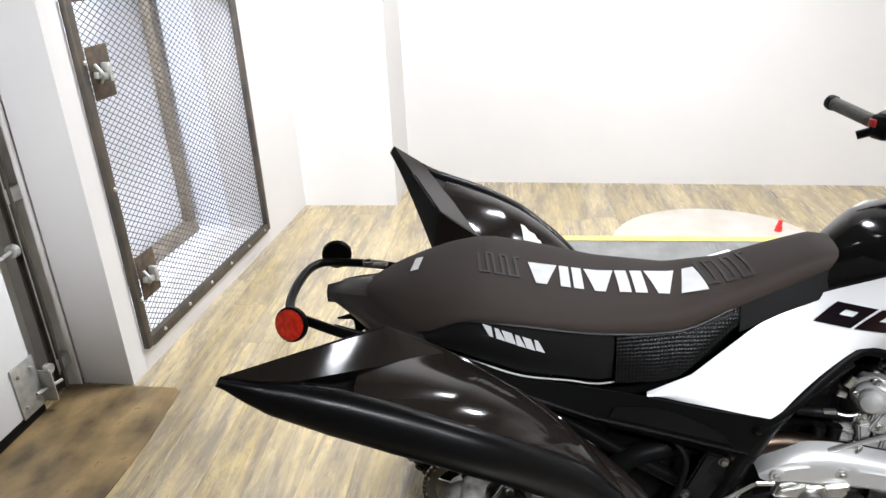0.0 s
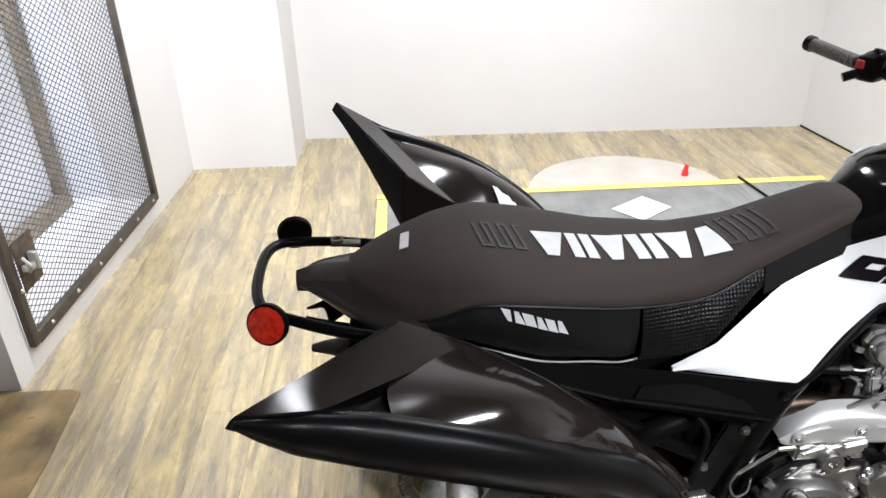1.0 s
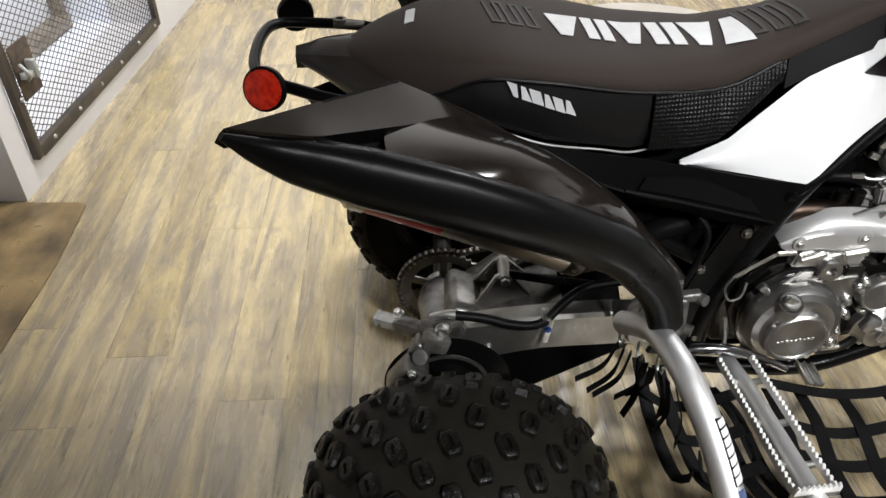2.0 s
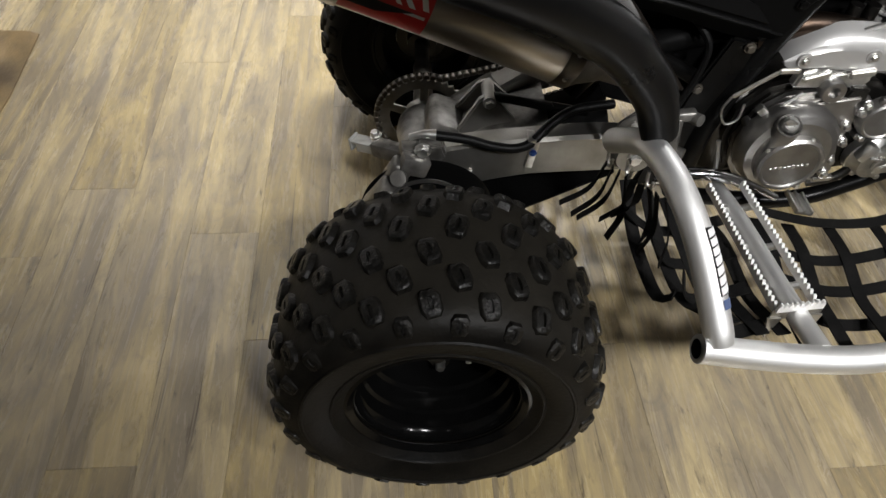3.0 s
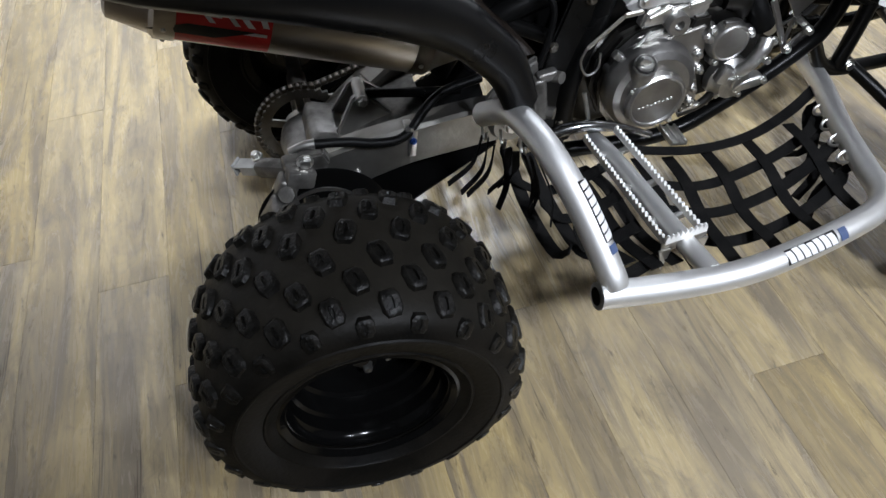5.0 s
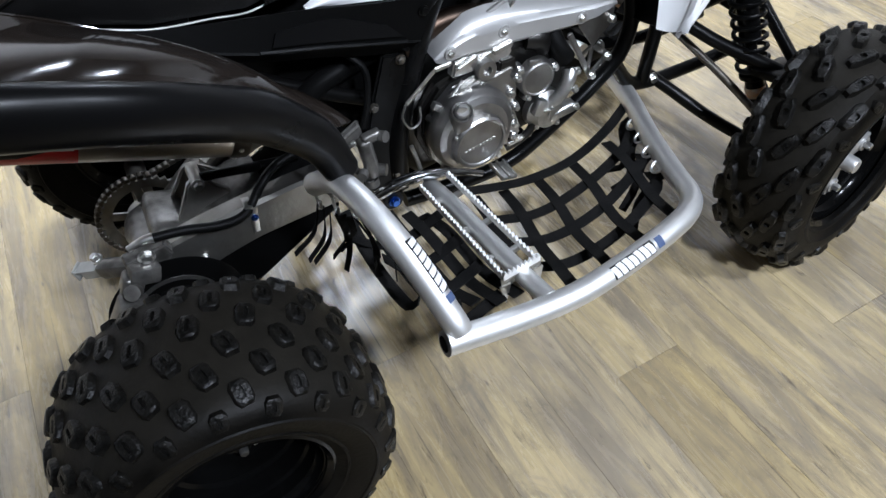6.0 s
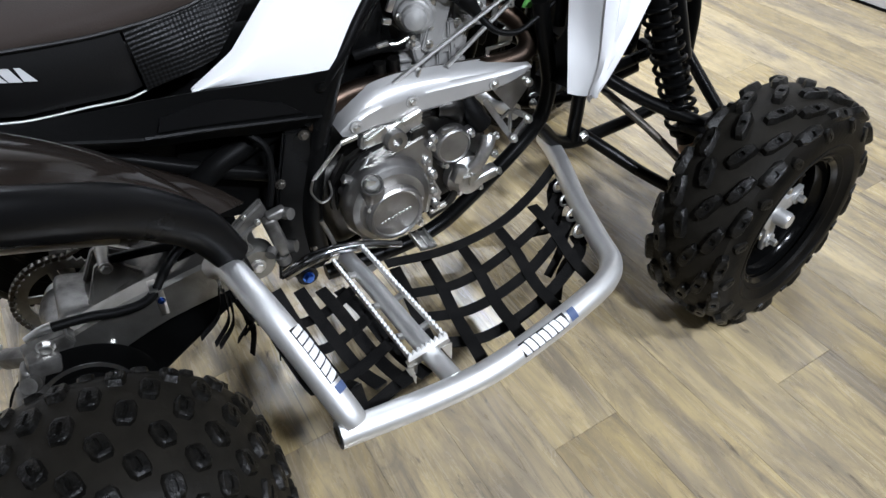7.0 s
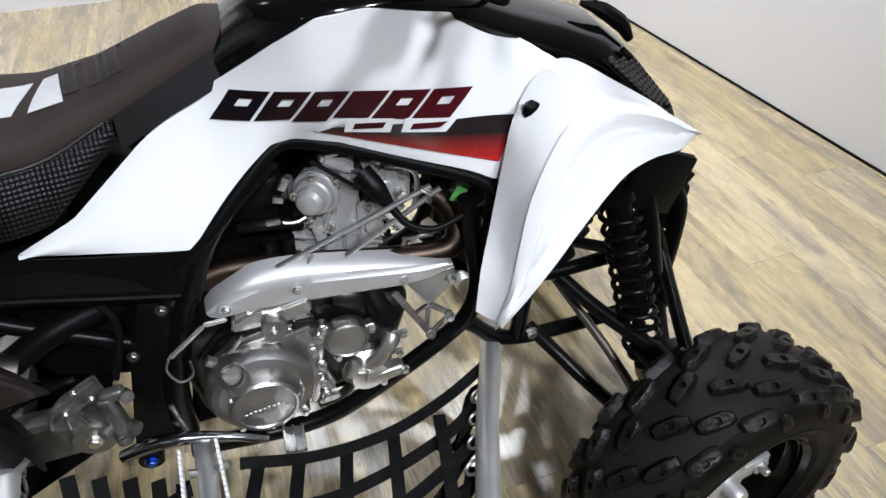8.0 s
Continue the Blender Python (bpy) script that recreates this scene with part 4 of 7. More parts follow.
    # rounded satin lip along the outer edge, its section narrow at the tail
    lip = [(Vector(p), r) for p, r in zip(edge, (0.004, 0.024, 0.034, 0.036, 0.035, 0.034, 0.034, 0.033, 0.031, 0.026))]
    path = spline([p + Vector((0.0, -0.002, -r * 0.70)) for p, r in lip], 60)
    rad = np.interp(np.linspace(0, 1, 60), np.linspace(0, 1, len(lip)), [r for _, r in lip])
    rings = []
    for i, p in enumerate(path):
        t = (path[min(i + 1, 59)] - path[max(i - 1, 0)]).normalized()
        up = Vector((0, 0, 1)) - t * t.z
        up.normalize()
        side = t.cross(up)
        rings.append([p + (side * math.cos(a) * min(0.72, 0.024 / rad[i]) + up * math.sin(a)) * rad[i] for a in (2 * math.pi * q / 16 for q in range(16))])
    part("fender_lip", m(b_loft(rings)), LIPBLACK, f, "rounded satin black fender edge", 60)
    # front skirt that closes the gap down to the nerf bar
    sk0 = [(0.302, -0.29, 0.62), (0.316, -0.285, 0.575), (0.322, -0.275, 0.515)]
    sk1 = [(0.312, -0.325, 0.585), (0.324, -0.322, 0.55), (0.330, -0.312, 0.495)]
    part("skirt", m(smooth_sheet([sk0, sk1], 12, 5, 0.004)), LIPBLACK, f)
    # inner wall down beside the seat
    iw = [[(p[0], p[1], p[2] - 0.002) for p in inner[2:]], [(p[0] - 0.010 + 0.008 * k, p[1] + 0.004 + 0.004 * k, p[2] - 0.08 + 0.008 * k) for k, p in enumerate(inner[2:])],
          [(p[0] - 0.006 + 0.007 * k, p[1] + 0.010 + 0.006 * k, p[2] - 0.128 + 0.012 * k) for k, p in enumerate(inner[2:])]]
    part("inner_wall", m(smooth_sheet(iw, 40, 5, 0.004)), GLOSSBLACK, f)
    if sgn > 0:
        lab = [[p + Vector((0.0, 0.002, 0.005)) for p in r[0:max(2, 7 - int(80 * (r[0].x - 0.115)))]] for r in rows if 0.115 < r[0].x < 0.205]
        for i in range(len(lab)):
            lab[i] = spline(lab[i], 6)
        part("label", m(b_sheet(lab, 0.001)), PRINTWHITE, f, "white sticker on the fender")


rear_fender(-1)
rear_fender(1)


def tail():
    t = node("tail", bike, None, "charcoal plastic tail section under the seat")
    def lowered(q, s):
        """Set deeper under the seat."""
        o = Vector((-0.04, -1.03, 1.37))
        return [(v.x, -s * v.y, v.z) for v in (o + (Vector(p) - o) * 1.10 for p in q)]
    for s in (1, -1):
        c0 = [(-0.235, s * 0.012, 0.830), (-0.20, s * 0.035, 0.838), (-0.13, s * 0.052, 0.842), (-0.06, s * 0.065, 0.846)]
        c1 = [(-0.230, s * 0.022, 0.822), (-0.175, s * 0.066, 0.818), (-0.12, s * 0.110, 0.815), (-0.03, s * 0.145, 0.815)]
        c2 = [(-0.195, s * 0.030, 0.802), (-0.140, s * 0.085, 0.79), (-0.08, s * 0.130, 0.782), (0.0, s * 0.160, 0.775)]
        part("tail_side", smooth_sheet([c0, c1, c2], 24, 9, 0.004), TAILMAT, t, "", 40)
        w0 = [(-0.212, -0.105, 0.815), (-0.13, -0.15, 0.825), (-0.02, -0.175, 0.83)]
        w1 = [(-0.190, -0.125, 0.80), (-0.12, -0.185, 0.812), (-0.01, -0.20, 0.80)]
        w2 = [(-0.18, -0.10, 0.785), (-0.12, -0.16, 0.785), (-0.01, -0.19, 0.775)]
        part("tail_wing", smooth_sheet([lowered(w, s) for w in (w0, w1, w2)], 20, 8, 0.004), LIPBLACK, t, "", 40)
        part("lamp_cowl", b_tube(lowered([(-0.192, -0.186, 0.812), (-0.165, -0.190, 0.815), (-0.11, -0.204, 0.818), (-0.04, -0.222, 0.812)], s), [0.006, 0.018, 0.028, 0.030], 14, 24), TAILMAT, t, "", 60)
    part("tail_top", b_loft([[Vector((x, -w, z)), Vector((x, 0, z + 0.012)), Vector((x, w, z)), Vector((x, w * 0.9, z - 0.02)), Vector((x, -w * 0.9, z - 0.02))] for x, w, z in ((-0.236, 0.012, 0.827), (-0.20, 0.035, 0.836), (-0.13, 0.052, 0.840), (-0.05, 0.065, 0.844))]), TAILMAT, t, "", 40)
    part("undertray", b_box((0.34, 0.30, 0.02), (0.02, 0, 0.765), (0, 6, 0), 0.006), MATTBLACK, t)


tail()


def grab_bar():
    g = node("grab_bar", bike, None, "bent black steel grab bar with round reflectors")
    part("bar", b_tube([(-0.06, -0.165, 0.806), (-0.155, -0.158, 0.822), (-0.225, -0.140, 0.834), (-0.266, -0.118, 0.838), (-0.288, -0.060, 0.840), (-0.294, 0.045, 0.840), (-0.278, 0.098, 0.838), (-0.235, 0.112, 0.834), (-0.16, 0.108, 0.832), (-0.08, 0.10, 0.825)], 0.0088, 12, 90), FRAMEBLACK, g, "black tube", 60)
    for s, y in ((-1, -0.150), (1, 0.135)):
        ax = Vector((-0.25, s, 0.30 if s < 0 else 0.1)).normalized()
        rf = part("reflector", b_lathe([(0, 0.0), (0.029, 0.0), (0.031, 0.004), (0.031, 0.012), (0.027, 0.014)], 28, (-0.254, y, 0.838), ax), MATTBLACK, g, "round reflector in a black bezel")
        part("lens", b_join(b_lathe([(0.0275, 0.0135), (0.0275, 0.0155), (0.014, 0.0175), (0.0, 0.0200)], 14, (-0.254, y, 0.838), ax)), REDLENS, rf, "red orange faceted reflector lens", 3)
    part("bracket", b_join(b_box((0.05, 0.02, 0.006), (-0.16, 0.085, 0.842), (0, 0, 0), 0.002), b_lathe([(0.006, 0), (0.011, 0), (0.011, 0.006), (0.006, 0.006)], 14, (-0.175, 0.085, 0.845), (0, 0, 1))), STEEL, g)


grab_bar()


# ---- exhaust silencer ----
def exhaust():
    e = node("silencer", bike, None, "brushed metal silencer with a red sticker")
    a, b = Vector((0.205, -0.180, 0.589)), Vector((-0.135, -0.180, 0.720))
    d = (b - a).normalized()
    ln = (b - a).length
    q = Vector((0, 1, 0)).rotation_difference(d).to_matrix().to_4x4()
    M = Matrix.Translation(a) @ q

    def put(bm):
        bmesh.ops.transform(bm, matrix=M, verts=bm.verts)
        return bm
    part("can", put(b_lathe([(0.03, -0.02), (0.052, 0.0), (0.054, 0.004), (0.054, ln * 0.97), (0.050, ln)], 36)), EXH, e, "brushed metal can", 30)
    part("end_cap", put(b_lathe([(0.0555, ln - 0.022), (0.0560, ln - 0.018), (0.0560, ln + 0.004), (0.050, ln + 0.010), (0.038, ln + 0.060), (0.030, ln + 0.064), (0.026, ln + 0.03), (0.0, ln + 0.03)], 36)), EXH, e, "tapered end cap", 30)
    part("front_cap", put(b_lathe([(0.0, -0.10), (0.024, -0.10), (0.026, -0.06), (0.045, -0.02), (0.0555, -0.005), (0.0557, 0.016), (0.0545, 0.02)], 32)), STEEL, e, "", 30)
    for k in range(8):
        an = k * math.pi / 4
        p = M @ Vector((0.0555 * math.cos(an), ln - 0.008, 0.0555 * math.sin(an)))
        bolt(e, tuple(p), 0.003, 0.003, tuple((p - (M @ Vector((0, ln - 0.008, 0)))).normalized()), BOLT)
        p = M @ Vector((0.055 * math.cos(an), 0.008, 0.055 * math.sin(an)))
        bolt(e, tuple(p), 0.003, 0.003, tuple((p - (M @ Vector((0, 0.008, 0)))).normalized()), BOLT)

    def wrap(l0, l1, a0, a1, r, skew=0.0, n=14):
        rows = []
        for i in range(9):
            f = i / 8
            rows.append([M @ Vector((r * math.cos(a0 + (a1 - a0) * j / n), l0 + (l1 - l0) * f + skew * (j / n - 0.5), r * math.sin(a0 + (a1 - a0) * j / n))) for j in range(n + 1)])
        return b_sheet(rows, 0.0004)
    # angle about the can at which the outward-lower side lies
    want = Vector((0, -1, 0.25))
    loc = (M.inverted().to_3x3() @ want)
    A = math.atan2(loc.z, loc.x)
    part("sticker", wrap(ln * 0.615, ln * 0.95, A - 1.05, A + 1.0, 0.0548, 0.0), REDSTICK, e, "red sticker")
    part("sticker_band", wrap(ln * 0.74, ln * 0.97, A + 0.30, A + 0.62, 0.0552, 0.05), BLACKSTICK, e, "black sticker band")
    for l0, l1, b0, b1, sk in ((0.645, 0.668, -0.55, 0.05, -0.015), (0.685, 0.735, -0.48, -0.30, 0.0), (0.70, 0.725, -0.30, 0.10, -0.02), (0.765, 0.785, -0.50, 0.10, -0.03), (0.79, 0.83, -0.20, -0.04, 0.0), (0.85, 0.87, -0.50, 0.10, -0.03), (0.63, 0.76, 0.22, 0.30, 0.0)):
        part("sticker_mark", wrap(ln * l0, ln * l1, A + b0 + 0.1, A + b1 + 0.1, 0.0553, sk), PRINTWHITE, e, "white mark")
    # matt black in place of shade, so the pipe stays hidden
    part("link_pipe", b_tube([tuple(M @ Vector((0, -0.08, 0))), (0.34, -0.12, 0.56), (0.44, -0.09, 0.57), (0.53, -0.09, 0.585)], 0.020, 14), MATTBLACK, e, "link pipe, black in place of shade", 60)
    part("hanger", b_box((0.03, 0.05, 0.006), (-0.02, -0.16, 0.735), (0, 20, 0), 0.002), STEEL, e)


exhaust()


# ---- swingarm, axle, brake, chain ----
def box_beam(pts, w, h, bevel=0.006):
    rings = []
    path = spline(pts, 4 * (len(pts) - 1) + 1)
    k = len(path)
    for i, p in enumerate(path):
        f = i / (k - 1) * (len(h) - 1)
        j = min(int(f), len(h) - 2)
        hh = (h[j] + (h[j + 1] - h[j]) * (f - j)) / 2
        t = (path[min(i + 1, k - 1)] - path[max(i - 1, 0)]).normalized()
        s = t.cross(Vector((0, 0, 1))).normalized()
        u = s.cross(t)
        ww, b = w / 2, bevel
        rings.append([p + s * a + u * c for a, c in ((-ww + b, -hh), (ww - b, -hh), (ww, -hh + b), (ww, hh - b), (ww - b, hh), (-ww + b, hh), (-ww, hh - b), (-ww, -hh + b))])
    return b_loft(rings)


def rear_end():
    s = node("swingarm", bike, None, "dull cast aluminium swingarm")
    part("arm", box_beam([(0.36, -0.145, 0.382), (0.28, -0.142, 0.378), (0.16, -0.132, 0.358), (0.06, -0.118, 0.325), (0.0, -0.105, 0.285)], 0.044, [0.075, 0.080, 0.078, 0.088, 0.10]), SWING, s, "", 30)
    part("arm", box_beam([(0.36, 0.135, 0.382), (0.28, 0.130, 0.372), (0.16, 0.105, 0.335), (0.06, 0.075, 0.285), (0.0, 0.055, 0.250)], 0.044, [0.075, 0.080, 0.066, 0.055, 0.05]), SWING, s, "", 30)
    # carrier and web coloured darker than the arms for shade under the bike
    part("axle_carrier", b_join(b_lathe([(0.03, -0.155), (0.052, -0.15), (0.056, -0.10), (0.050, -0.04), (0.050, 0.03), (0.056, 0.06), (0.052, 0.085), (0.03, 0.09)], 28, (0.0, 0, RW)),
                                b_box((0.10, 0.13, 0.05), (0.05, -0.01, 0.315), (0, 20, 0), 0.014, 3)), CALIPER, s, "", 30)
    part("cross_web", b_loft([[Vector((x, y0, z - h)), Vector((x, y1, z - h)), Vector((x, y1, z)), Vector((x, (y0 + y1) / 2, z + 0.008)), Vector((x, y0, z))] for x, y0, y1, z, h in ((0.02, -0.105, 0.085, 0.290, 0.05), (0.06, -0.10, 0.08, 0.322, 0.06), (0.11, -0.10, 0.085, 0.345, 0.06), (0.17, -0.115, 0.10, 0.358, 0.05), (0.22, -0.12, 0.11, 0.366, 0.04))]), CALIPER, s, "", 40)
    fin = [(-0.062, -0.012), (0.075, -0.004), (0.012, 0.060), (-0.004, 0.068), (-0.018, 0.060)]
    lk = part("link_mount", b_join(*[b_prism(fin, 0.014, lambda u, v, w, y=y: Vector((0.112 + u, y + w - (0.35 if y < -0.02 else -0.35) * (0.068 - v) * 0.5, 0.340 + v)), 0.003) for y in (-0.042, 0.004)],
                                   b_prism([(-0.05, -0.02), (0.05, -0.02), (0.012, 0.040), (-0.012, 0.040)], 0.034, lambda u, v, w: Vector((0.112 + u * 0.5, -0.035 + w, 0.340 + v)), 0.004),
                                   b_tube([(0.112, -0.046, 0.398), (0.112, 0.010, 0.398)], 0.012, 14)), SWING, s, "", 30)
    bolt(lk, (0.112, -0.047, 0.398), 0.009, 0.010)
    part("link_rod", b_join(b_box((0.11, 0.012, 0.016), (0.175, -0.035, 0.392), (0, 12, 0), 0.004), b_tube([(0.12, -0.03, 0.40), (0.30, -0.02, 0.36)], 0.008, 8)), FRAMEBLACK, s)
    part("strut", box_beam([(0.14, 0.060, 0.352), (0.21, 0.085, 0.378), (0.31, 0.105, 0.402)], 0.05, [0.045, 0.05, 0.055]), SWING, s, "", 30)
    part("pivot_cover", b_join(b_lathe([(0, -0.012), (0.03, -0.012), (0.036, 0), (0.036, 0.02), (0, 0.02)], 24, (0.345, -0.175, 0.39))), SWING, s)
    bolt(s, (0.345, -0.187, 0.39), 0.010, 0.010)
    for x, z in ((0.075, 0.318), (0.315, 0.405)):
        bolt(s, (x, -0.165 if x > 0.2 else -0.143, z), 0.006, 0.006)
    ax = node("rear_axle", bike, None, "dark steel rear axle")
    part("shaft", b_lathe([(0, -0.44), (0.016, -0.44), (0.016, -0.30), (0.021, -0.29), (0.021, 0.29), (0.016, 0.30), (0.016, 0.44), (0, 0.44)], 20, (0.0, 0, RW)), STEEL, ax)
    for sg in (-1, 1):
        part("wheel_hub", b_lathe([(0.02, -0.03), (0.034, -0.03), (0.036, 0.0), (0.06, 0.005), (0.062, 0.014), (0.02, 0.016)], 24, (0.0, sg * 0.41, RW), (0, sg, 0)), CASTDARK, ax)
    br = node("rear_brake", bike, None, "rear disc brake with grimy grey caliper")
    ring = [(0.060, -0.002), (0.115, -0.002), (0.119, 0.0), (0.115, 0.002), (0.060, 0.002)]
    part("disc", b_join(b_lathe(ring + [ring[0]], 56, (0.002, -0.166, RW)), b_lathe([(0.02, -0.012), (0.045, -0.012), (0.05, 0.003), (0.064, 0.003), (0.064, 0.006), (0.02, 0.006)], 32, (0.002, -0.166, RW))), FRAMEBLACK, br, "dark brake disc")
    part("disc_ring", b_lathe([(0.070, -0.0035), (0.078, -0.0035), (0.078, -0.0022), (0.070, -0.0022), (0.070, -0.0035)], 48, (0.002, -0.166, RW)), BOLT, br, "bright worn ring")
    cal = part("caliper", b_join(b_box((0.052, 0.05, 0.075), (-0.072, -0.196, 0.300), (0, 35, 0), 0.010, 3), b_box((0.036, 0.036, 0.055), (-0.052, -0.165, 0.335), (0, 30, 0), 0.008, 3),
                                 b_box((0.05, 0.03, 0.035), (-0.022, -0.168, 0.358), (0, 20, 8), 0.006, 2), b_lathe([(0, 0), (0.017, 0), (0.019, 0.006), (0.019, 0.03), (0, 0.03)], 18, (-0.075, -0.232, 0.305)),
                                 b_box((0.075, 0.030, 0.030), (-0.062, -0.118, 0.345), (0, -12, -35), 0.008, 2), b_box((0.034, 0.028, 0.022), (-0.030, -0.145, 0.372), (0, 10, 10), 0.006, 2), b_lathe([(0, 0), (0.013, 0), (0.014, 0.004), (0.014, 0.02), (0, 0.022)], 14, (-0.045, -0.190, 0.345), (-0.2, -0.7, 0.6))), CALIPER, br, "grimy grey brake caliper", 30)
    bolt(cal, (-0.008, -0.160, 0.382), 0.011, 0.010)
    bolt(cal, (-0.088, -0.10, 0.362), 0.008, 0.012, (-0.3, 0, 0.9))
    bolt(cal, (-0.062, -0.222, 0.335), 0.007, 0.010)
    part("bracket", b_join(b_box((0.040, 0.026, 0.004), (-0.112, -0.082, 0.338), (0, -10, -30), 0.001), b_box((0.004, 0.026, 0.024), (-0.130, -0.072, 0.328), (0, -10, -30), 0.001), b_box((0.040, 0.004, 0.020), (-0.108, -0.094, 0.330), (0, -10, -30), 0.001)), GALV, br, "bright bent cable bracket")
    part("block", b_join(b_prism([(-0.026, -0.018), (0.012, -0.022), (0.030, -0.004), (0.022, 0.020), (-0.022, 0.020)], 0.03, lambda u, v, w: Vector((0.004 + u, -0.156 + w, 0.366 + v)), 0.004)), CALIPER, br, "cast lug", 30)
    part("hose", b_tube([(0.008, -0.148, 0.405), (0.067, -0.150, 0.397), (0.111, -0.156, 0.388), (0.150, -0.158, 0.386), (0.178, -0.152, 0.396), (0.21, -0.132, 0.420), (0.25, -0.108, 0.430), (0.32, -0.09, 0.43)], 0.0085, 10, 60), HOSE, br, "black brake hose")
    part("hose_fitting", b_tube([(-0.030, -0.146, 0.398), (-0.006, -0.147, 0.405), (0.014, -0.148, 0.405)], [0.006, 0.0075, 0.0095], 10), BOLT, br, "bright hose fitting")
    cl = part("hose_clamp", b_join(b_box((0.014, 0.004, 0.055), (0.178, -0.158, 0.372), (0, 8, 0), 0.001), b_box((0.014, 0.03, 0.004), (0.175, -0.145, 0.402), (0, 8, 0), 0.001)), BOLT, br, "bright hose clamp")
    bolt(cl, (0.179, -0.160, 0.378), 0.005, 0.005, (0, -1, 0), BLUEBOLT)
    ch = node("chain_drive", bike, None, "rear sprocket and chain")
    R = 0.088
    teeth = []
    for i in range(76):
        a = 2 * math.pi * i / 76
        teeth.append((R + (0.007 if i % 2 else 0.0), a))
    outer = [(r * math.cos(a), r * math.sin(a)) for r, a in teeth]
    inner = [(0.070 * math.cos(a), 0.070 * math.sin(a)) for _, a in teeth]
    rings = [[Vector((u, 0.112 + y, RW + v)) for u, v in pts] for pts, y in ((outer, -0.003), (outer, 0.003), (inner, 0.003), (inner, -0.003), (outer, -0.003))]
    part("sprocket", b_join(b_loft(rings, caps=False), *[b_box((0.075, 0.006, 0.018), (0.04 * math.cos(a), 0.112, RW + 0.04 * math.sin(a)), (0, -math.degrees(a), 0), 0.002) for a in (0.3, 1.57, 2.8, 4.1, 5.3)],
                            b_lathe([(0.02, -0.01), (0.04, -0.01), (0.042, 0.004), (0.02, 0.006)], 28, (0, 0.112, RW))), SPROCKET, ch, "dull steel sprocket with teeth")
    link = to_mesh("chain_link", b_join(b_box((0.013, 0.003, 0.009), (0, -0.006, 0), (0, 0, 0), 0.0015, 1), b_box((0.013, 0.003, 0.009), (0, 0.006, 0), (0, 0, 0), 0.0015, 1), b_lathe([(0, -0.006), (0.0042, -0.006), (0.0042, 0.006), (0, 0.006)], 8)), STEEL)
    path = []
    for i in range(26):
        a = math.radians(70 + 220 * i / 25)
        path.append(Vector((0.098 * math.cos(a), 0.112, RW + 0.098 * math.sin(a))))
    path = [Vector((0.44, 0.112, 0.46)), Vector((0.25, 0.112, 0.395))] + path + [Vector((0.25, 0.112, 0.30)), Vector((0.44, 0.112, 0.37))]
    tot = [0.0]
    for p, q in zip(path, path[1:]):
        tot.append(tot[-1] + (q - p).length)
    k = int(tot[-1] / 0.0135)
    for i in range(k):
        d = tot[-1] * (i + 0.5) / k
        j = max(q for q in range(len(tot) - 1) if tot[q] <= d)
        p = path[j].lerp(path[j + 1], (d - tot[j]) / (tot[j + 1] - tot[j]))
        t = path[j + 1] - path[j]
        shared("chain_link", link, ch, Matrix.Translation(p) @ Matrix.Rotation(-math.atan2(t.z, t.x), 4, "Y"))
    sk = part("skid_plate", b_prism([(-0.06, -0.13), (0.04, -0.185), (0.33, -0.135), (0.36, 0.14), (0.05, 0.14), (-0.06, 0.08)], 0.006, lambda u, v, w: Vector((u, v - 0.02, 0.195 + 0.40 * max(u, 0) + w)), 0.002), MATTBLACK, bike, "black plastic swingarm skid plate")
    rb = part("rear_shock", b_join(b_tube([(0.26, 0.0, 0.40), (0.44, 0.0, 0.66)], 0.026, 14), b_tube([(0.255 + 0.034 * math.cos(a) * 0.8 + 0.0135 * a / 2.2, 0.036 * math.sin(a), 0.41 + 0.0195 * a / 2.2 - 0.02 * math.cos(a)) for a in (0.55 * i for i in range(48))], 0.006, 6, 200)), FRAMEBLACK, bike, "black rear shock absorber")


rear_end()

# ---- nerf bars, pegs and nets ----
def mark_blocks(parent, tube, a, b, r, up):
    """A brand sticker along a bent tube: a dark band with a row of plain white blocks and a blue grey end mark."""
    dense = spline(tube, 240)
    i0 = min(range(240), key=lambda k: (dense[k] - Vector(a)).length)
    i1 = min(range(240), key=lambda k: (dense[k] - Vector(b)).length)
    ln = (dense[i1] - dense[i0]).length

    def at(l, ang, rr):
        f = i0 + (i1 - i0) * l / ln
        k = max(1, min(238, int(f)))
        p = dense[k].lerp(dense[k + 1], f - k)
        d = (dense[k + 1] - dense[k - 1]).normalized()
        u = (Vector(up) - d * Vector(up).dot(d)).normalized()
        return p + (u * math.cos(ang) + d.cross(u) * math.sin(ang)) * rr

    def wrap(l0, l1, a0, a1, rr, skew=0.0):
        rows = [[at(l0 + (l1 - l0) * i / 4 + skew * (j / 6 - 0.5), a0 + (a1 - a0) * j / 6, rr) for j in range(7)] for i in range(5)]
        return b_sheet(rows, 0.0003)
    part("sticker", wrap(0, ln * 0.82, -0.58, 0.58, r + 0.0008), BLACKSTICK, parent, "black sticker band")
    k = 7
    for i in range(k):
        l0 = ln * 0.80 * (i + 0.10) / k
        l1 = ln * 0.80 * (i + 0.90) / k
        part("sticker_mark", wrap(l0, l1, -0.5 if i % 3 else -0.42, 0.5, r + 0.0014, 0.005), PRINTWHITE, parent, "white printed block")
    part("sticker_end", wrap(ln * 0.87, ln, -0.45, 0.5, r + 0.0011), BLUESTICK, parent, "blue grey printed mark")


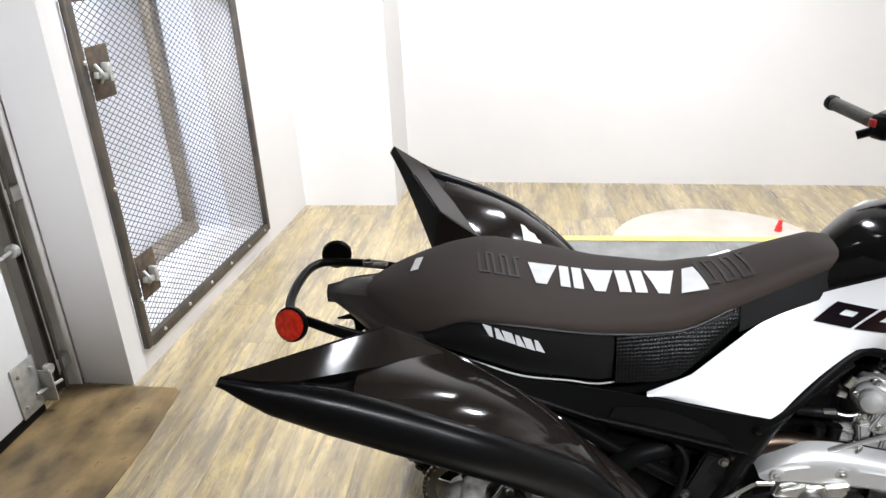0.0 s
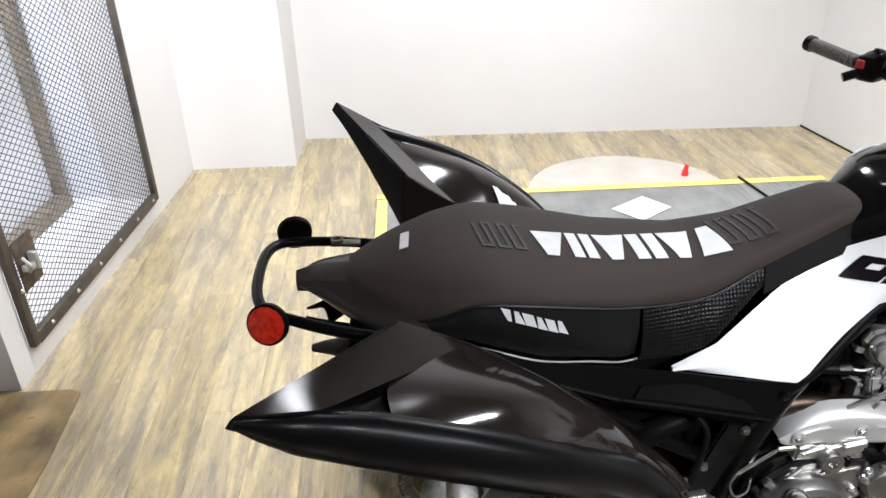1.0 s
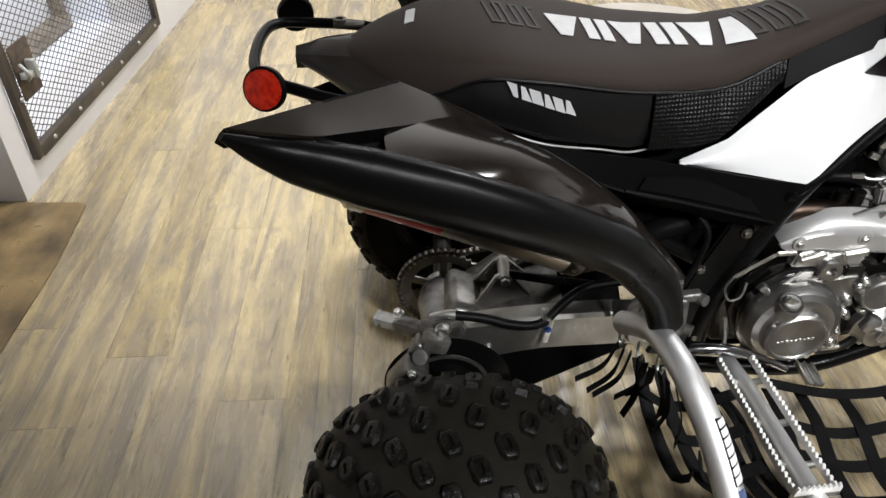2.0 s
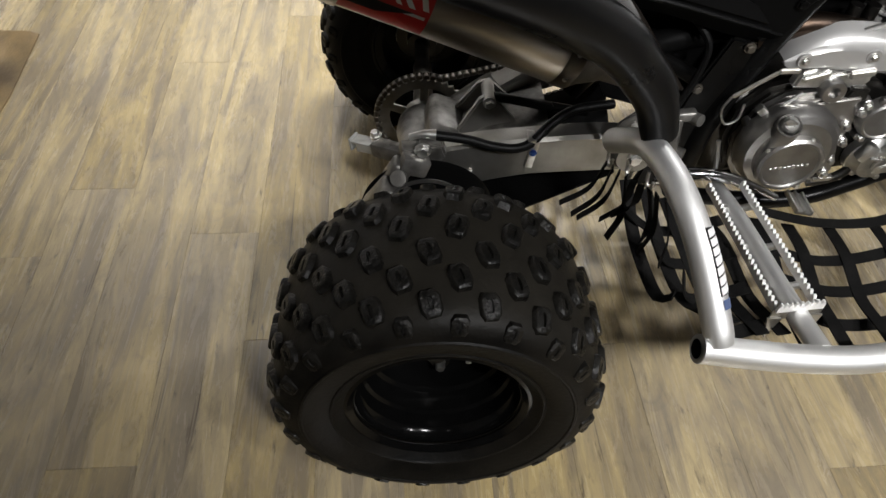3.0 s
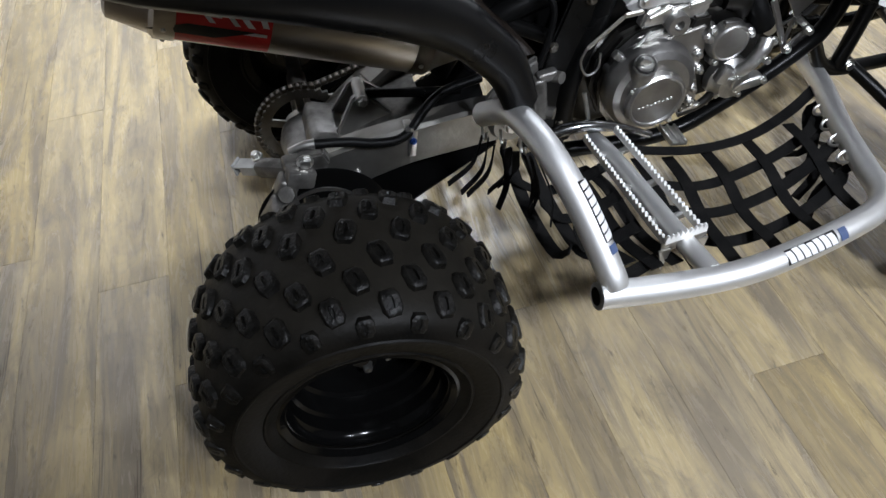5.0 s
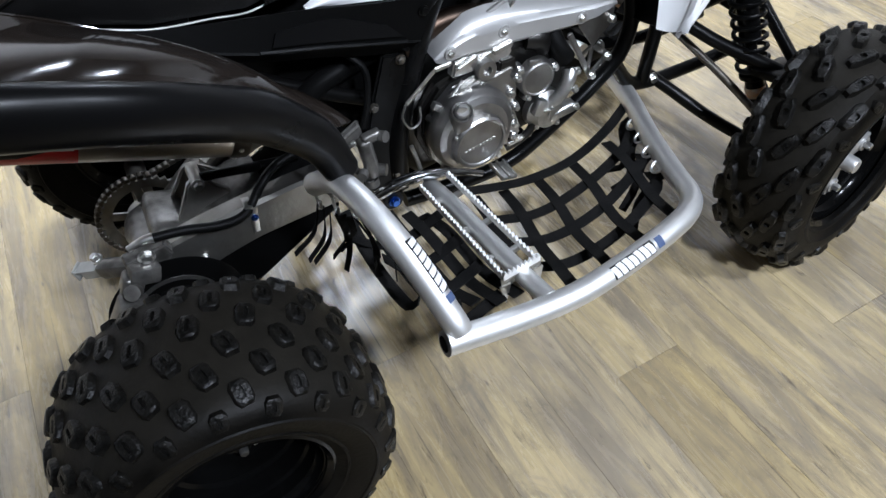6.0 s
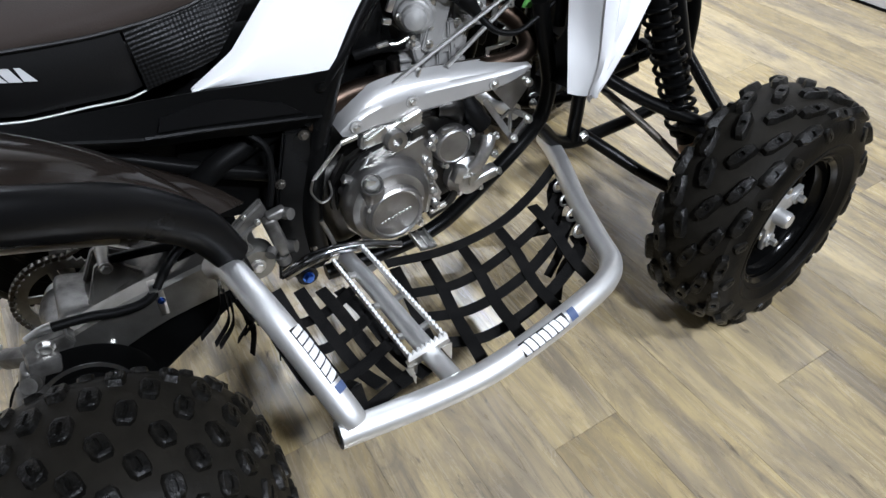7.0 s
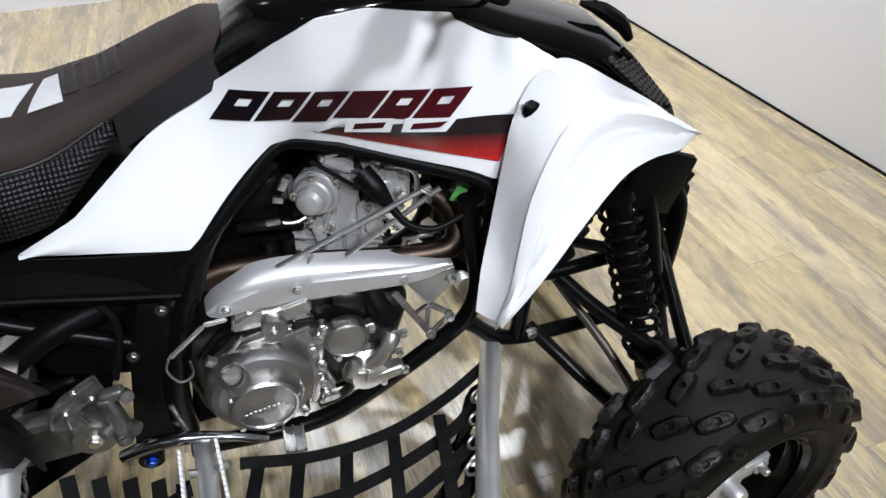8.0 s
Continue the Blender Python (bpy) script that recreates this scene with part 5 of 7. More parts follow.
def nerf_bar(sgn):
    nb = node("nerf_bar", bike, None, "brushed aluminium nerf bar")
    m = (lambda b: mirrored(b)) if sgn > 0 else (lambda b: b)
    T = 0.0195
    rear_pts = [(0.280, -0.245, 0.475), (0.292, -0.285, 0.507), (0.300, -0.340, 0.540), (0.314, -0.42, 0.545), (0.335, -0.495, 0.508), (0.358, -0.563, 0.438), (0.363, -0.576, 0.418)]
    part("rear_tube", m(b_tube(rear_pts, T, 16, 60)), ALU, nb, "brushed aluminium tube", 60)
    out_pts = [(0.338, -0.580, 0.408), (0.45, -0.578, 0.385), (0.56, -0.576, 0.374), (0.66, -0.562, 0.372), (0.77, -0.535, 0.366), (0.835, -0.508, 0.356), (0.872, -0.470, 0.346), (0.893, -0.41, 0.336), (0.935, -0.29, 0.320), (0.985, -0.165, 0.308), (1.008, -0.10, 0.300), (1.015, -0.06, 0.302)]
    part("outer_tube", m(b_tube(out_pts, T, 16, 110)), ALU, nb, "bent brushed aluminium tube", 60)
    # flat black disc stands for the shade inside the open tube
    part("tube_end", m(b_lathe([(0.0, -0.0012), (0.013, -0.0012)], 20, (0.337, -0.580, 0.408), (1, 0, -0.15))), RIMBLACK, nb, "flat black disc in place of the shaded tube hollow")
    part("gusset", m(b_box((0.05, 0.02, 0.012), (0.42, -0.572, 0.398), (0, 8, 0), 0.004)), ALU, nb)
    for t in np.linspace(0, 1, 4):
        p = Vector((0.905, -0.370, 0.334)).lerp(Vector((0.962, -0.225, 0.314)), t)
        part("net_ring", m(b_tube([tuple(p + Vector((-0.019 - 0.013 * math.sin(a), 0.011 * math.cos(a), -0.002 - 0.008 * math.sin(a)))) for a in np.linspace(-0.3, math.pi + 0.3, 9)], 0.0028, 7)), BOLT, nb, "bright wire ring")
    for t in np.linspace(0, 1, 4):
        p = Vector((0.272, -0.262, 0.470)).lerp(Vector((0.318, -0.40, 0.525)), t)
        part("net_ring", m(b_tube([tuple(p + Vector((0.004, 0.012 * math.cos(a), -0.008 - 0.022 * math.sin(a)))) for a in np.linspace(0, math.pi, 7)], 0.0026, 6)), BOLT, nb, "small bright wire ring")
    if sgn < 0:
        mark_blocks(nb, rear_pts, (0.330, -0.478, 0.517), (0.352, -0.552, 0.455), T, (0.75, -0.45, 0.65))
        mark_blocks(nb, out_pts, (0.622, -0.569, 0.372), (0.732, -0.546, 0.368), T, (-0.1, -0.6, 0.8))
    # foot peg: a round bar between two toothed rails, closed by an end plate
    pg = node("foot_peg", bike, None, "aluminium foot peg with toothed rails")
    part("peg_bar", m(b_tube([(0.492, -0.205, 0.343), (0.500, -0.30, 0.356), (0.511, -0.46, 0.368), (0.520, -0.566, 0.378)], 0.0155, 14)), ALU, pg, "", 60)

    def rail(p, q, n=26, across=(1, 0, 0)):
        p, q = Vector(p), Vector(q)
        d = (q - p) / n
        h = []
        for i in range(n):
            h += [(i, 0.0), (i + 0.35, 0.007), (i + 0.65, 0.007)]
        prof = [(0, -0.009)] + h + [(n, 0.0), (n, -0.009)]
        return b_prism(prof, 0.0045, lambda u, v, w: p + d * u + Vector(across) * (w - 0.0022) + Vector((0, 0, v)))
    part("peg_rail", m(rail((0.463, -0.232, 0.374), (0.482, -0.492, 0.380))), PEGSTEEL, pg, "bright toothed rail")
    part("peg_rail", m(rail((0.518, -0.232, 0.379), (0.546, -0.488, 0.378))), PEGSTEEL, pg, "bright toothed rail")
    part("end_plate", m(b_join(b_box((0.076, 0.003, 0.024), (0.511, -0.498, 0.379), (0, -8, 6), 0.0008), b_prism([(-0.009, 0), (0.011, 0), (0.002, -0.045)], 0.003, lambda u, v, w: Vector((0.478 + u, -0.503 - w, 0.372 + v))),
                                 b_prism([(-0.010, 0), (0.008, 0), (0.004, -0.040)], 0.003, lambda u, v, w: Vector((0.543 + u, -0.496 - w, 0.372 + v))))), SWING, pg)
    part("peg_rail", m(rail((0.476, -0.504, 0.394), (0.546, -0.496, 0.394), 9, (0, 1, 0))), PEGSTEEL, pg, "bright toothed rail")
    for y in (-0.27, -0.36, -0.44):
        for x in (0.470, 0.530):
            z = 0.366 + (-y - 0.25) * 0.03
            part("spacer", m(b_tube([(x + (-y - 0.22) * 0.07, y, z - 0.004), (x + (0.026 if x < 0.5 else -0.026) + (-y - 0.22) * 0.07, y, z - 0.012)], 0.006, 8)), BOLT, pg)
    # net
    net = node("heel_net", bike, None, "black webbing net laced into the nerf bar")
    ln0 = [(0.985, -0.150, 0.302), (0.89, -0.203, 0.300), (0.78, -0.245, 0.302), (0.66, -0.266, 0.320), (0.545, -0.262, 0.345)]

    def sag(x, y):
        return 0.350 - 0.055 * math.sin(math.pi * min(1, max(0.1, (x - 0.46) / 0.50))) * (1 if y > -0.47 else 0.5) - 0.02 * (y > -0.3)
    W = 0.021
    straps = [ln0]
    for k, off in enumerate((0.066, 0.132, 0.198)):
        xs = (0.968 - 0.026 * (k + 1), 0.88 - 0.012 * k, 0.77 - 0.01 * k, 0.65 - 0.01 * k, 0.545)
        ys = (-0.160 - 0.062 * (k + 1), -0.207 - off, -0.247 - off, -0.268 - off, -0.262 - off * 0.95)
        straps.append([(x, max(y, -0.545), sag(x, y) - (0.0 if i else 0.03)) for i, (x, y) in enumerate(zip(xs, ys))])
    for st in straps:
        part("strap", m(b_tube(st, 0, flat=(W, 0.0025), steps=24)), NET, net)
    for j, x in enumerate((0.865, 0.785, 0.705, 0.628, 0.565)):
        pts = []
        for y in (-0.225, -0.31, -0.40, -0.48, -0.555):
            if -y < (0.50 if x > 0.87 else 0.56):
                xx = x - 0.16 * (-y - 0.24)
                lim = float(np.interp(xx, [0.45, 0.56, 0.66, 0.77, 0.835, 0.872, 0.893], [-0.578, -0.576, -0.562, -0.535, -0.508, -0.470, -0.41])) + 0.012
                if pts and pts[-1][1] <= lim:
                    continue
                yy = max(y - 0.012, lim)
                pts.append((xx, yy, sag(xx, yy) + 0.004 + (0.02 if yy < -0.5 else 0)))
        part("strap", m(b_tube(pts, 0, flat=(W, 0.0025), steps=20)), NET, net)
    # rear section between the peg and the rear tube
    for k, x in enumerate((0.315, 0.352, 0.389, 0.424, 0.455)):
        pts = [(x, -0.25, 0.40 - 0.02 * k), (x + 0.01, -0.33, 0.345), (x + 0.025, -0.43, 0.33), (x + 0.040, (-0.45, -0.48, -0.50, -0.52, -0.52)[k], 0.355)]
        part("strap", m(b_tube(pts, 0, flat=(W, 0.0025), steps=16)), NET, net)
    for k, y in enumerate((-0.30, -0.37, -0.44, -0.51)):
        pts = [(0.305 + 0.028 * k, y, 0.385 + 0.003 * k), (0.355 + 0.012 * k, y - 0.005, 0.345), (0.41, y, 0.335), (0.475, y + 0.01, 0.35)]
        part("strap", m(b_tube(pts, 0, flat=(W, 0.0025), steps=16)), NET, net)
    r2 = random.Random(11)
    for k in range(9):
        t = k / 8
        p = Vector((0.272, -0.262, 0.445)).lerp(Vector((0.315, -0.40, 0.500)), t)
        e = p + Vector((-0.055 + 0.09 * t + r2.uniform(-0.02, 0.02), r2.uniform(-0.02, 0.03), -0.11 + r2.uniform(-0.02, 0.02)))
        part("loose_strap", m(b_tube([tuple(p), tuple(p.lerp(e, 0.5) + Vector((0.012, 0, -0.01))), tuple(e)], 0, flat=(0.011, 0.0022), steps=10)), NET, net, "loose strap end")
    for k in range(4):
        p = Vector((0.905, -0.385, 0.330)).lerp(Vector((0.972, -0.20, 0.308)), k / 3)
        part("loose_strap", m(b_tube([tuple(p), tuple(p + Vector((-0.035, 0.0, -0.02))), tuple(p + Vector((-0.085, -0.02 - 0.02 * k, -0.035))), tuple(p + Vector((-0.12, -0.055, -0.06)))], 0, flat=(0.016, 0.0022), steps=12)), NET, net, "looped strap end")


nerf_bar(-1)
nerf_bar(1)


# ---- frame, covers, tank ----
def frame_tubes():
    f = node("chassis", bike, None, "black painted steel frame")
    for s in (-1, 1):
        part("down_tube", b_tube([(0.955, s * 0.135, 0.66), (0.965, s * 0.14, 0.56), (0.968, s * 0.145, 0.49), (0.950, s * 0.145, 0.43), (0.915, s * 0.145, 0.395), (0.85, s * 0.15, 0.355), (0.76, s * 0.15, 0.30), (0.70, s * 0.15, 0.272), (0.62, s * 0.15, 0.262), (0.46, s * 0.15, 0.275)], 0.0155, 12, 70), FRAMEBLACK, f, "", 60)
        part("rear_stay", b_tube([(0.46, s * 0.13, 0.30), (0.47, s * 0.13, 0.42), (0.52, s * 0.125, 0.56), (0.58, s * 0.12, 0.68), (0.68, s * 0.085, 0.76)], 0.021, 12, 30), FRAMEBLACK, f, "", 60)
        part("pivot_plate", b_prism([(-0.04, -0.13), (0.05, -0.14), (0.065, 0.0), (0.09, 0.16), (0.045, 0.17), (0.005, 0.06)], 0.012, lambda u, v, w, s=s: Vector((0.415 + u, s * (0.128 + w), 0.42 + v)), 0.004), FRAMEBLACK, f)
        part("sub_frame", b_tube([(0.46, s * 0.12, 0.60), (0.30, s * 0.13, 0.67), (0.12, s * 0.14, 0.73), (-0.08, s * 0.13, 0.785)], 0.014, 10), FRAMEBLACK, f)
        part("sub_frame", b_tube([(0.44, s * 0.12, 0.50), (0.30, s * 0.12, 0.58), (0.10, s * 0.12, 0.71)], 0.013, 10), FRAMEBLACK, f)
        part("front_upright", b_tube([(1.06, s * 0.10, 0.30), (1.08, s * 0.10, 0.45), (1.10, s * 0.09, 0.62), (1.05, s * 0.06, 0.74)], 0.015, 10), FRAMEBLACK, f)
        part("front_upright", b_tube([(1.38, s * 0.09, 0.28), (1.34, s * 0.09, 0.45), (1.24, s * 0.09, 0.60), (1.10, s * 0.09, 0.66)], 0.015, 10), FRAMEBLACK, f)
        part("lower_rail", b_tube([(0.95, s * 0.13, 0.40), (1.04, s * 0.10, 0.30), (1.20, s * 0.08, 0.27), (1.38, s * 0.08, 0.28)], 0.015, 10), FRAMEBLACK, f)
        part("mid_rail", b_tube([(1.00, s * 0.11, 0.50), (1.09, s * 0.10, 0.44), (1.34, s * 0.09, 0.44)], 0.013, 10), FRAMEBLACK, f)
    for p in ((0.43, -0.142, 0.50), (0.455, -0.142, 0.34), (0.49, -0.142, 0.575)):
        bolt(f, p, 0.007, 0.008, (0, -1, 0), STEEL)
    part("belly_plate", b_box((0.32, 0.20, 0.006), (0.62, 0.02, 0.256), (0, 0, 0), 0.002), MATTBLACK, f)
    part("inner_box", b_join(b_box((0.30, 0.16, 0.15), (0.24, 0, 0.66), (0, 18, 0), 0.02), b_box((0.22, 0.14, 0.20), (0.50, 0.02, 0.64), (0, 10, 0), 0.02)), MATTBLACK, f, "black airbox")
    part("fuel_tank", b_box((0.34, 0.09, 0.08), (0.80, 0.01, 0.845), (0, 3, 0), 0.02, 3), MATTBLACK, f, "black fuel tank")
    # two black sheets added behind the engine to stand for the bay's shade
    part("bay_backing", b_prism([(0.50, 0.60), (0.56, 0.69), (0.68, 0.80), (0.98, 0.74), (0.98, 0.58), (0.90, 0.55)], 0.006, lambda u, v, w: Vector((u, 0.095 + w, v)), 0.002), MATTBLACK, f, "black backing added in place of engine bay shade")
    part("bay_backing", b_prism([(0.49, 0.545), (0.53, 0.66), (0.62, 0.70), (0.70, 0.66), (0.71, 0.545)], 0.006, lambda u, v, w: Vector((u, -0.055 + w, v)), 0.002), MATTBLACK, f, "black backing added in place of engine bay shade")


frame_tubes()


def side_cover(s):
    """Black plastic cover below the seat."""
    c = node("side_cover", bike, None, "black plastic side cover below the seat")
    top = [(-0.02, -0.170, 0.812), (0.08, -0.168, 0.776), (0.17, -0.164, 0.748), (0.27, -0.158, 0.728), (0.36, -0.156, 0.712), (0.46, -0.154, 0.690), (0.565, -0.150, 0.672)]
    mid = [(0.03, -0.175, 0.785), (0.10, -0.176, 0.744), (0.18, -0.174, 0.712), (0.275, -0.170, 0.676), (0.36, -0.166, 0.654), (0.44, -0.160, 0.630), (0.525, -0.154, 0.606)]
    low = [(0.06, -0.150, 0.760), (0.13, -0.150, 0.715), (0.20, -0.150, 0.680), (0.285, -0.145, 0.648), (0.36, -0.142, 0.628), (0.43, -0.138, 0.604), (0.50, -0.132, 0.585)]
    flip = (lambda q: [(x, -y, z) for x, y, z in q]) if s > 0 else (lambda q: q)
    part("upper_cover", smooth_sheet([flip(top), flip(mid)], 30, 5, 0.004), MATTBLACK, c, "", 40)
    part("lower_cover", smooth_sheet([flip(mid), flip(low)], 30, 4, 0.004), MATTBLACK, c, "", 40)
    part("cover_edge", b_tube(flip([(0.265, -0.172, 0.679), (0.35, -0.168, 0.657), (0.44, -0.163, 0.631), (0.50, -0.158, 0.613)]), 0.0035, 6, 24), LIPBLACK, c)
    part("facet", smooth_sheet([flip([(0.285, -0.1735, 0.682), (0.36, -0.1700, 0.664), (0.495, -0.1600, 0.625)]), flip([(0.295, -0.1690, 0.700), (0.38, -0.1640, 0.694), (0.47, -0.1590, 0.652)])], 16, 5, 0.003), LIPBLACK, c, "", 40)
    bolt(c, (0.535, s * 0.156, 0.655), 0.007, 0.005, (0, s, 0), FRAMEBLACK)
    # trim round the engine opening
    part("opening_trim", b_tube(flip([(0.50, -0.135, 0.59), (0.545, -0.142, 0.655), (0.585, -0.138, 0.69), (0.635, -0.118, 0.735), (0.685, -0.098, 0.774), (0.72, -0.092, 0.779), (0.79, -0.10, 0.760), (0.87, -0.116, 0.730), (0.965, -0.137, 0.694), (0.99, -0.148, 0.668), (0.985, -0.15, 0.61)]), 0.011, 10, 60), MATTBLACK, c, "black edge round the engine opening", 60)


side_cover(-1)
side_cover(1)

TX = [0.351, 0.424, 0.528, 0.607, 0.716, 0.78, 0.849, 0.965, 1.044, 1.10]
TZ = [0.710, 0.738, 0.813, 0.857, 0.901, 0.920, 0.924, 0.908, 0.878, 0.846]
BX = [0.351, 0.46, 0.552, 0.570, 0.593, 0.632, 0.687, 0.719, 0.779, 0.854, 0.974, 0.997, 1.10]
BZ = [0.706, 0.690, 0.675, 0.680, 0.699, 0.735, 0.778, 0.785, 0.772, 0.743, 0.700, 0.690, 0.70]


def panel_y(x, z):
    return min(-0.15 + 0.5 * (max(z, 0.68) - 0.68), -0.03) - 0.045 * max(0.0, min(1.0, (x - 0.98) / 0.12)) ** 2


def panel_point(x, v, out=0.0):
    zb, zt = float(np.interp(x, BX, BZ)), float(np.interp(x, TX, TZ))
    z = zb + (zt - zb) * v
    bulge = 0.010 * math.sin(math.pi * v)
    # the top flares out beside the tank
    f = max(0.0, min(1.0, (x - 0.60) / 0.18))
    g = max(0.0, min(1.0, (x - 0.86) / 0.25))
    k = f * f * (3 - 2 * f) * (1 - g * g * (3 - 2 * g)) * max(0.0, v)
    return Vector((x - 0.118 * (x - 0.68) * k, panel_y(x, z) - bulge - out - 0.11 * k, z + 0.040 * k))


def panel_v(x, z):
    zb, zt = float(np.interp(x, BX, BZ)), float(np.interp(x, TX, TZ))
    return (z - zb) / (zt - zb)


def on_panel(x, z, out):
    return panel_point(x, panel_v(x, z), out)


def tank_cover():
    c = node("tank_cover", bike, None, "gloss white tank and front fender cover with dark graphics")
    m = mirrored
    xs = sorted(set([0.351 + (1.10 - 0.351) * i / 70 for i in range(71)] + [0.552, 0.570, 0.593, 0.632, 0.687]))
    for s in (-1, 1):
        b = b_sheet([[panel_point(x, j / 12) for j in range(13)] for x in xs], 0.005)
        part("white_panel", b if s < 0 else m(b), WHITE, c, "gloss white side panel", 45)
    # lettering drawn as plain slanted blocks on the panel

    def patch(pts, out=0.003, nu=10, nv=6):
        a, b_, d, e = [Vector((p[0], 0, p[1])) for p in pts]
        rows = []
        for i in range(nu + 1):
            p, q = a.lerp(b_, i / nu), e.lerp(d, i / nu)
            rows.append([on_panel(*(lambda w: (w.x, w.z))(p.lerp(q, j / nv)), out) for j in range(nv + 1)])
        return b_sheet(rows, 0.0005)

    def slab(x0, x1, t0, t1, top0=(0.650, 0.859), top1=(0.981, 0.822), bot0=(0.618, 0.829), bot1=(0.940, 0.789)):
        """A block of the name strip: x0..x1 along, t0..t1 from the top down, in fractions."""
        def P(u, t):
            a = Vector(top0).lerp(Vector(top1), u)
            b_ = Vector(bot0).lerp(Vector(bot1), u)
            return tuple(a.lerp(b_, t))
        return patch((P(x0, t0), P(x1, t0), P(x1, t1), P(x0, t1)))
    # each a slanted block, most with a small slot
    for a, w, t1 in ((0.0, 0.155, 1.0), (0.170, 0.145, 1.0), (0.330, 0.140, 1.08), (0.485, 0.150, 0.94), (0.650, 0.160, 1.0), (0.825, 0.170, 1.0)):
        cut = [(0, 1, 0, 0.26), (0, 0.36, 0.26, 0.52), (0.70, 1, 0.26, 0.52), (0, 1, 0.52, t1)] if t1 >= 1.0 else [(0, 1, 0, t1)]
        part("graphic_block", b_join(*[slab(a + w * p, a + w * q, u, v) for p, q, u, v in cut]), PRINTBLACK, c, "black and maroon printed block")
    part("graphic_wedge", patch(((0.752, 0.798), (1.036, 0.780), (1.003, 0.717), (0.754, 0.793)), 0.0026, 26), REDFADE, c, "black to red fading wedge")
    # two white printed rings and a bar over the wedge
    for q in (((0.795, 0.808), (0.860, 0.800), (0.851, 0.782), (0.788, 0.790)), ((0.875, 0.798), (0.950, 0.788), (0.930, 0.772), (0.866, 0.780))):
        part("graphic_block", patch(q, 0.0040, 12), PRINTWHITE, c, "white printed block")
        m0 = (Vector(q[0]) + Vector(q[1]) + Vector(q[2]) + Vector(q[3])) / 4
        part("graphic_block", patch([tuple(m0 + Vector(((p[0] - m0.x) * 0.66, (p[1] - m0.y) * 0.40))) for p in q], 0.0052, 12), PRINTBLACK, c, "black printed block")
    part("graphic_block", patch(((0.748, 0.799), (0.795, 0.8075), (0.792, 0.802), (0.752, 0.794)), 0.0044, 10), PRINTWHITE, c, "white printed bar")
    # black centre cover over the tank
    rings = []
    for x, zt, w, ze in ((0.600, 0.880, 0.055, 0.852), (0.640, 0.925, 0.062, 0.872), (0.68, 0.958, 0.086, 0.900), (0.71, 0.975, 0.108, 0.922), (0.78, 0.987, 0.130, 0.950), (0.86, 0.983, 0.122, 0.950), (0.965, 0.955, 0.101, 0.918), (1.05, 0.918, 0.086, 0.874), (1.13, 0.885, 0.086, 0.834), (1.19, 0.866, 0.094, 0.802), (1.235, 0.832, 0.090, 0.775), (1.275, 0.775, 0.082, 0.732)):
        ring = []
        for j in range(13):
            a = math.pi * j / 12
            ring.append(Vector((x, -w * math.copysign(abs(math.cos(a)) ** 0.7, math.cos(a)), ze + (zt - ze) * math.sin(a) ** 0.8)))
        rings.append(ring + [Vector((x, w * 0.9, ze - 0.02)), Vector((x, -w * 0.9, ze - 0.02))])
    part("centre_cover", b_loft(rings), DASHBLACK, c, "black centre cover", 50)
    part("filler_cap", b_lathe([(0, 0), (0.044, 0), (0.046, 0.006), (0.040, 0.026), (0, 0.028)], 28, (0.83, 0, 0.980), (0.02, 0, 1)), MATTBLACK, c, "black fuel cap")
    gr = node("nose_mesh", bike, None, "black honeycomb intake mesh")
    a, b, d, e = Vector((1.165, -0.119, 0.841)), Vector((1.262, -0.119, 0.749)), Vector((1.312, -0.084, 0.724)), Vector((1.236, -0.084, 0.812))
    part("mesh_plate", b_sheet([[a, e], [b, d]], 0.003), MATTBLACK, gr)
    cell = to_mesh("mesh_cell", b_lathe([(0.0032, 0), (0.0055, 0), (0.0055, 0.004), (0.0032, 0.004), (0.0032, 0)], 6, (0, 0, 0)), TAILMAT)
    for i in range(10):
        for j in range(5):
            p = a.lerp(b, (i + 0.5 + 0.5 * (j % 2)) / 10.5).lerp(e.lerp(d, (i + 0.5 + 0.5 * (j % 2)) / 10.5), (j + 0.5) / 5)
            shared("mesh_cell", cell, gr, Matrix.Translation(p + Vector((0.002, -0.002, 0.002))) @ Vector((0, 1, 0)).rotation_difference(Vector((0.5, -0.55, 0.6))).to_matrix().to_4x4())
    part("mesh_edge", b_tube([tuple(e + Vector((-0.02, 0.0, 0.02))), tuple(e), tuple(d)], 0.006, 8), LIPBLACK, gr)
    # slim nose fin
    part("nose_fin", b_tube([(1.165, -0.035, 0.893), (1.195, -0.042, 0.882), (1.228, -0.048, 0.858), (1.246, -0.05, 0.832)], [0.004, 0.012, 0.013, 0.007], 8), MATTBLACK, c)


tank_cover()


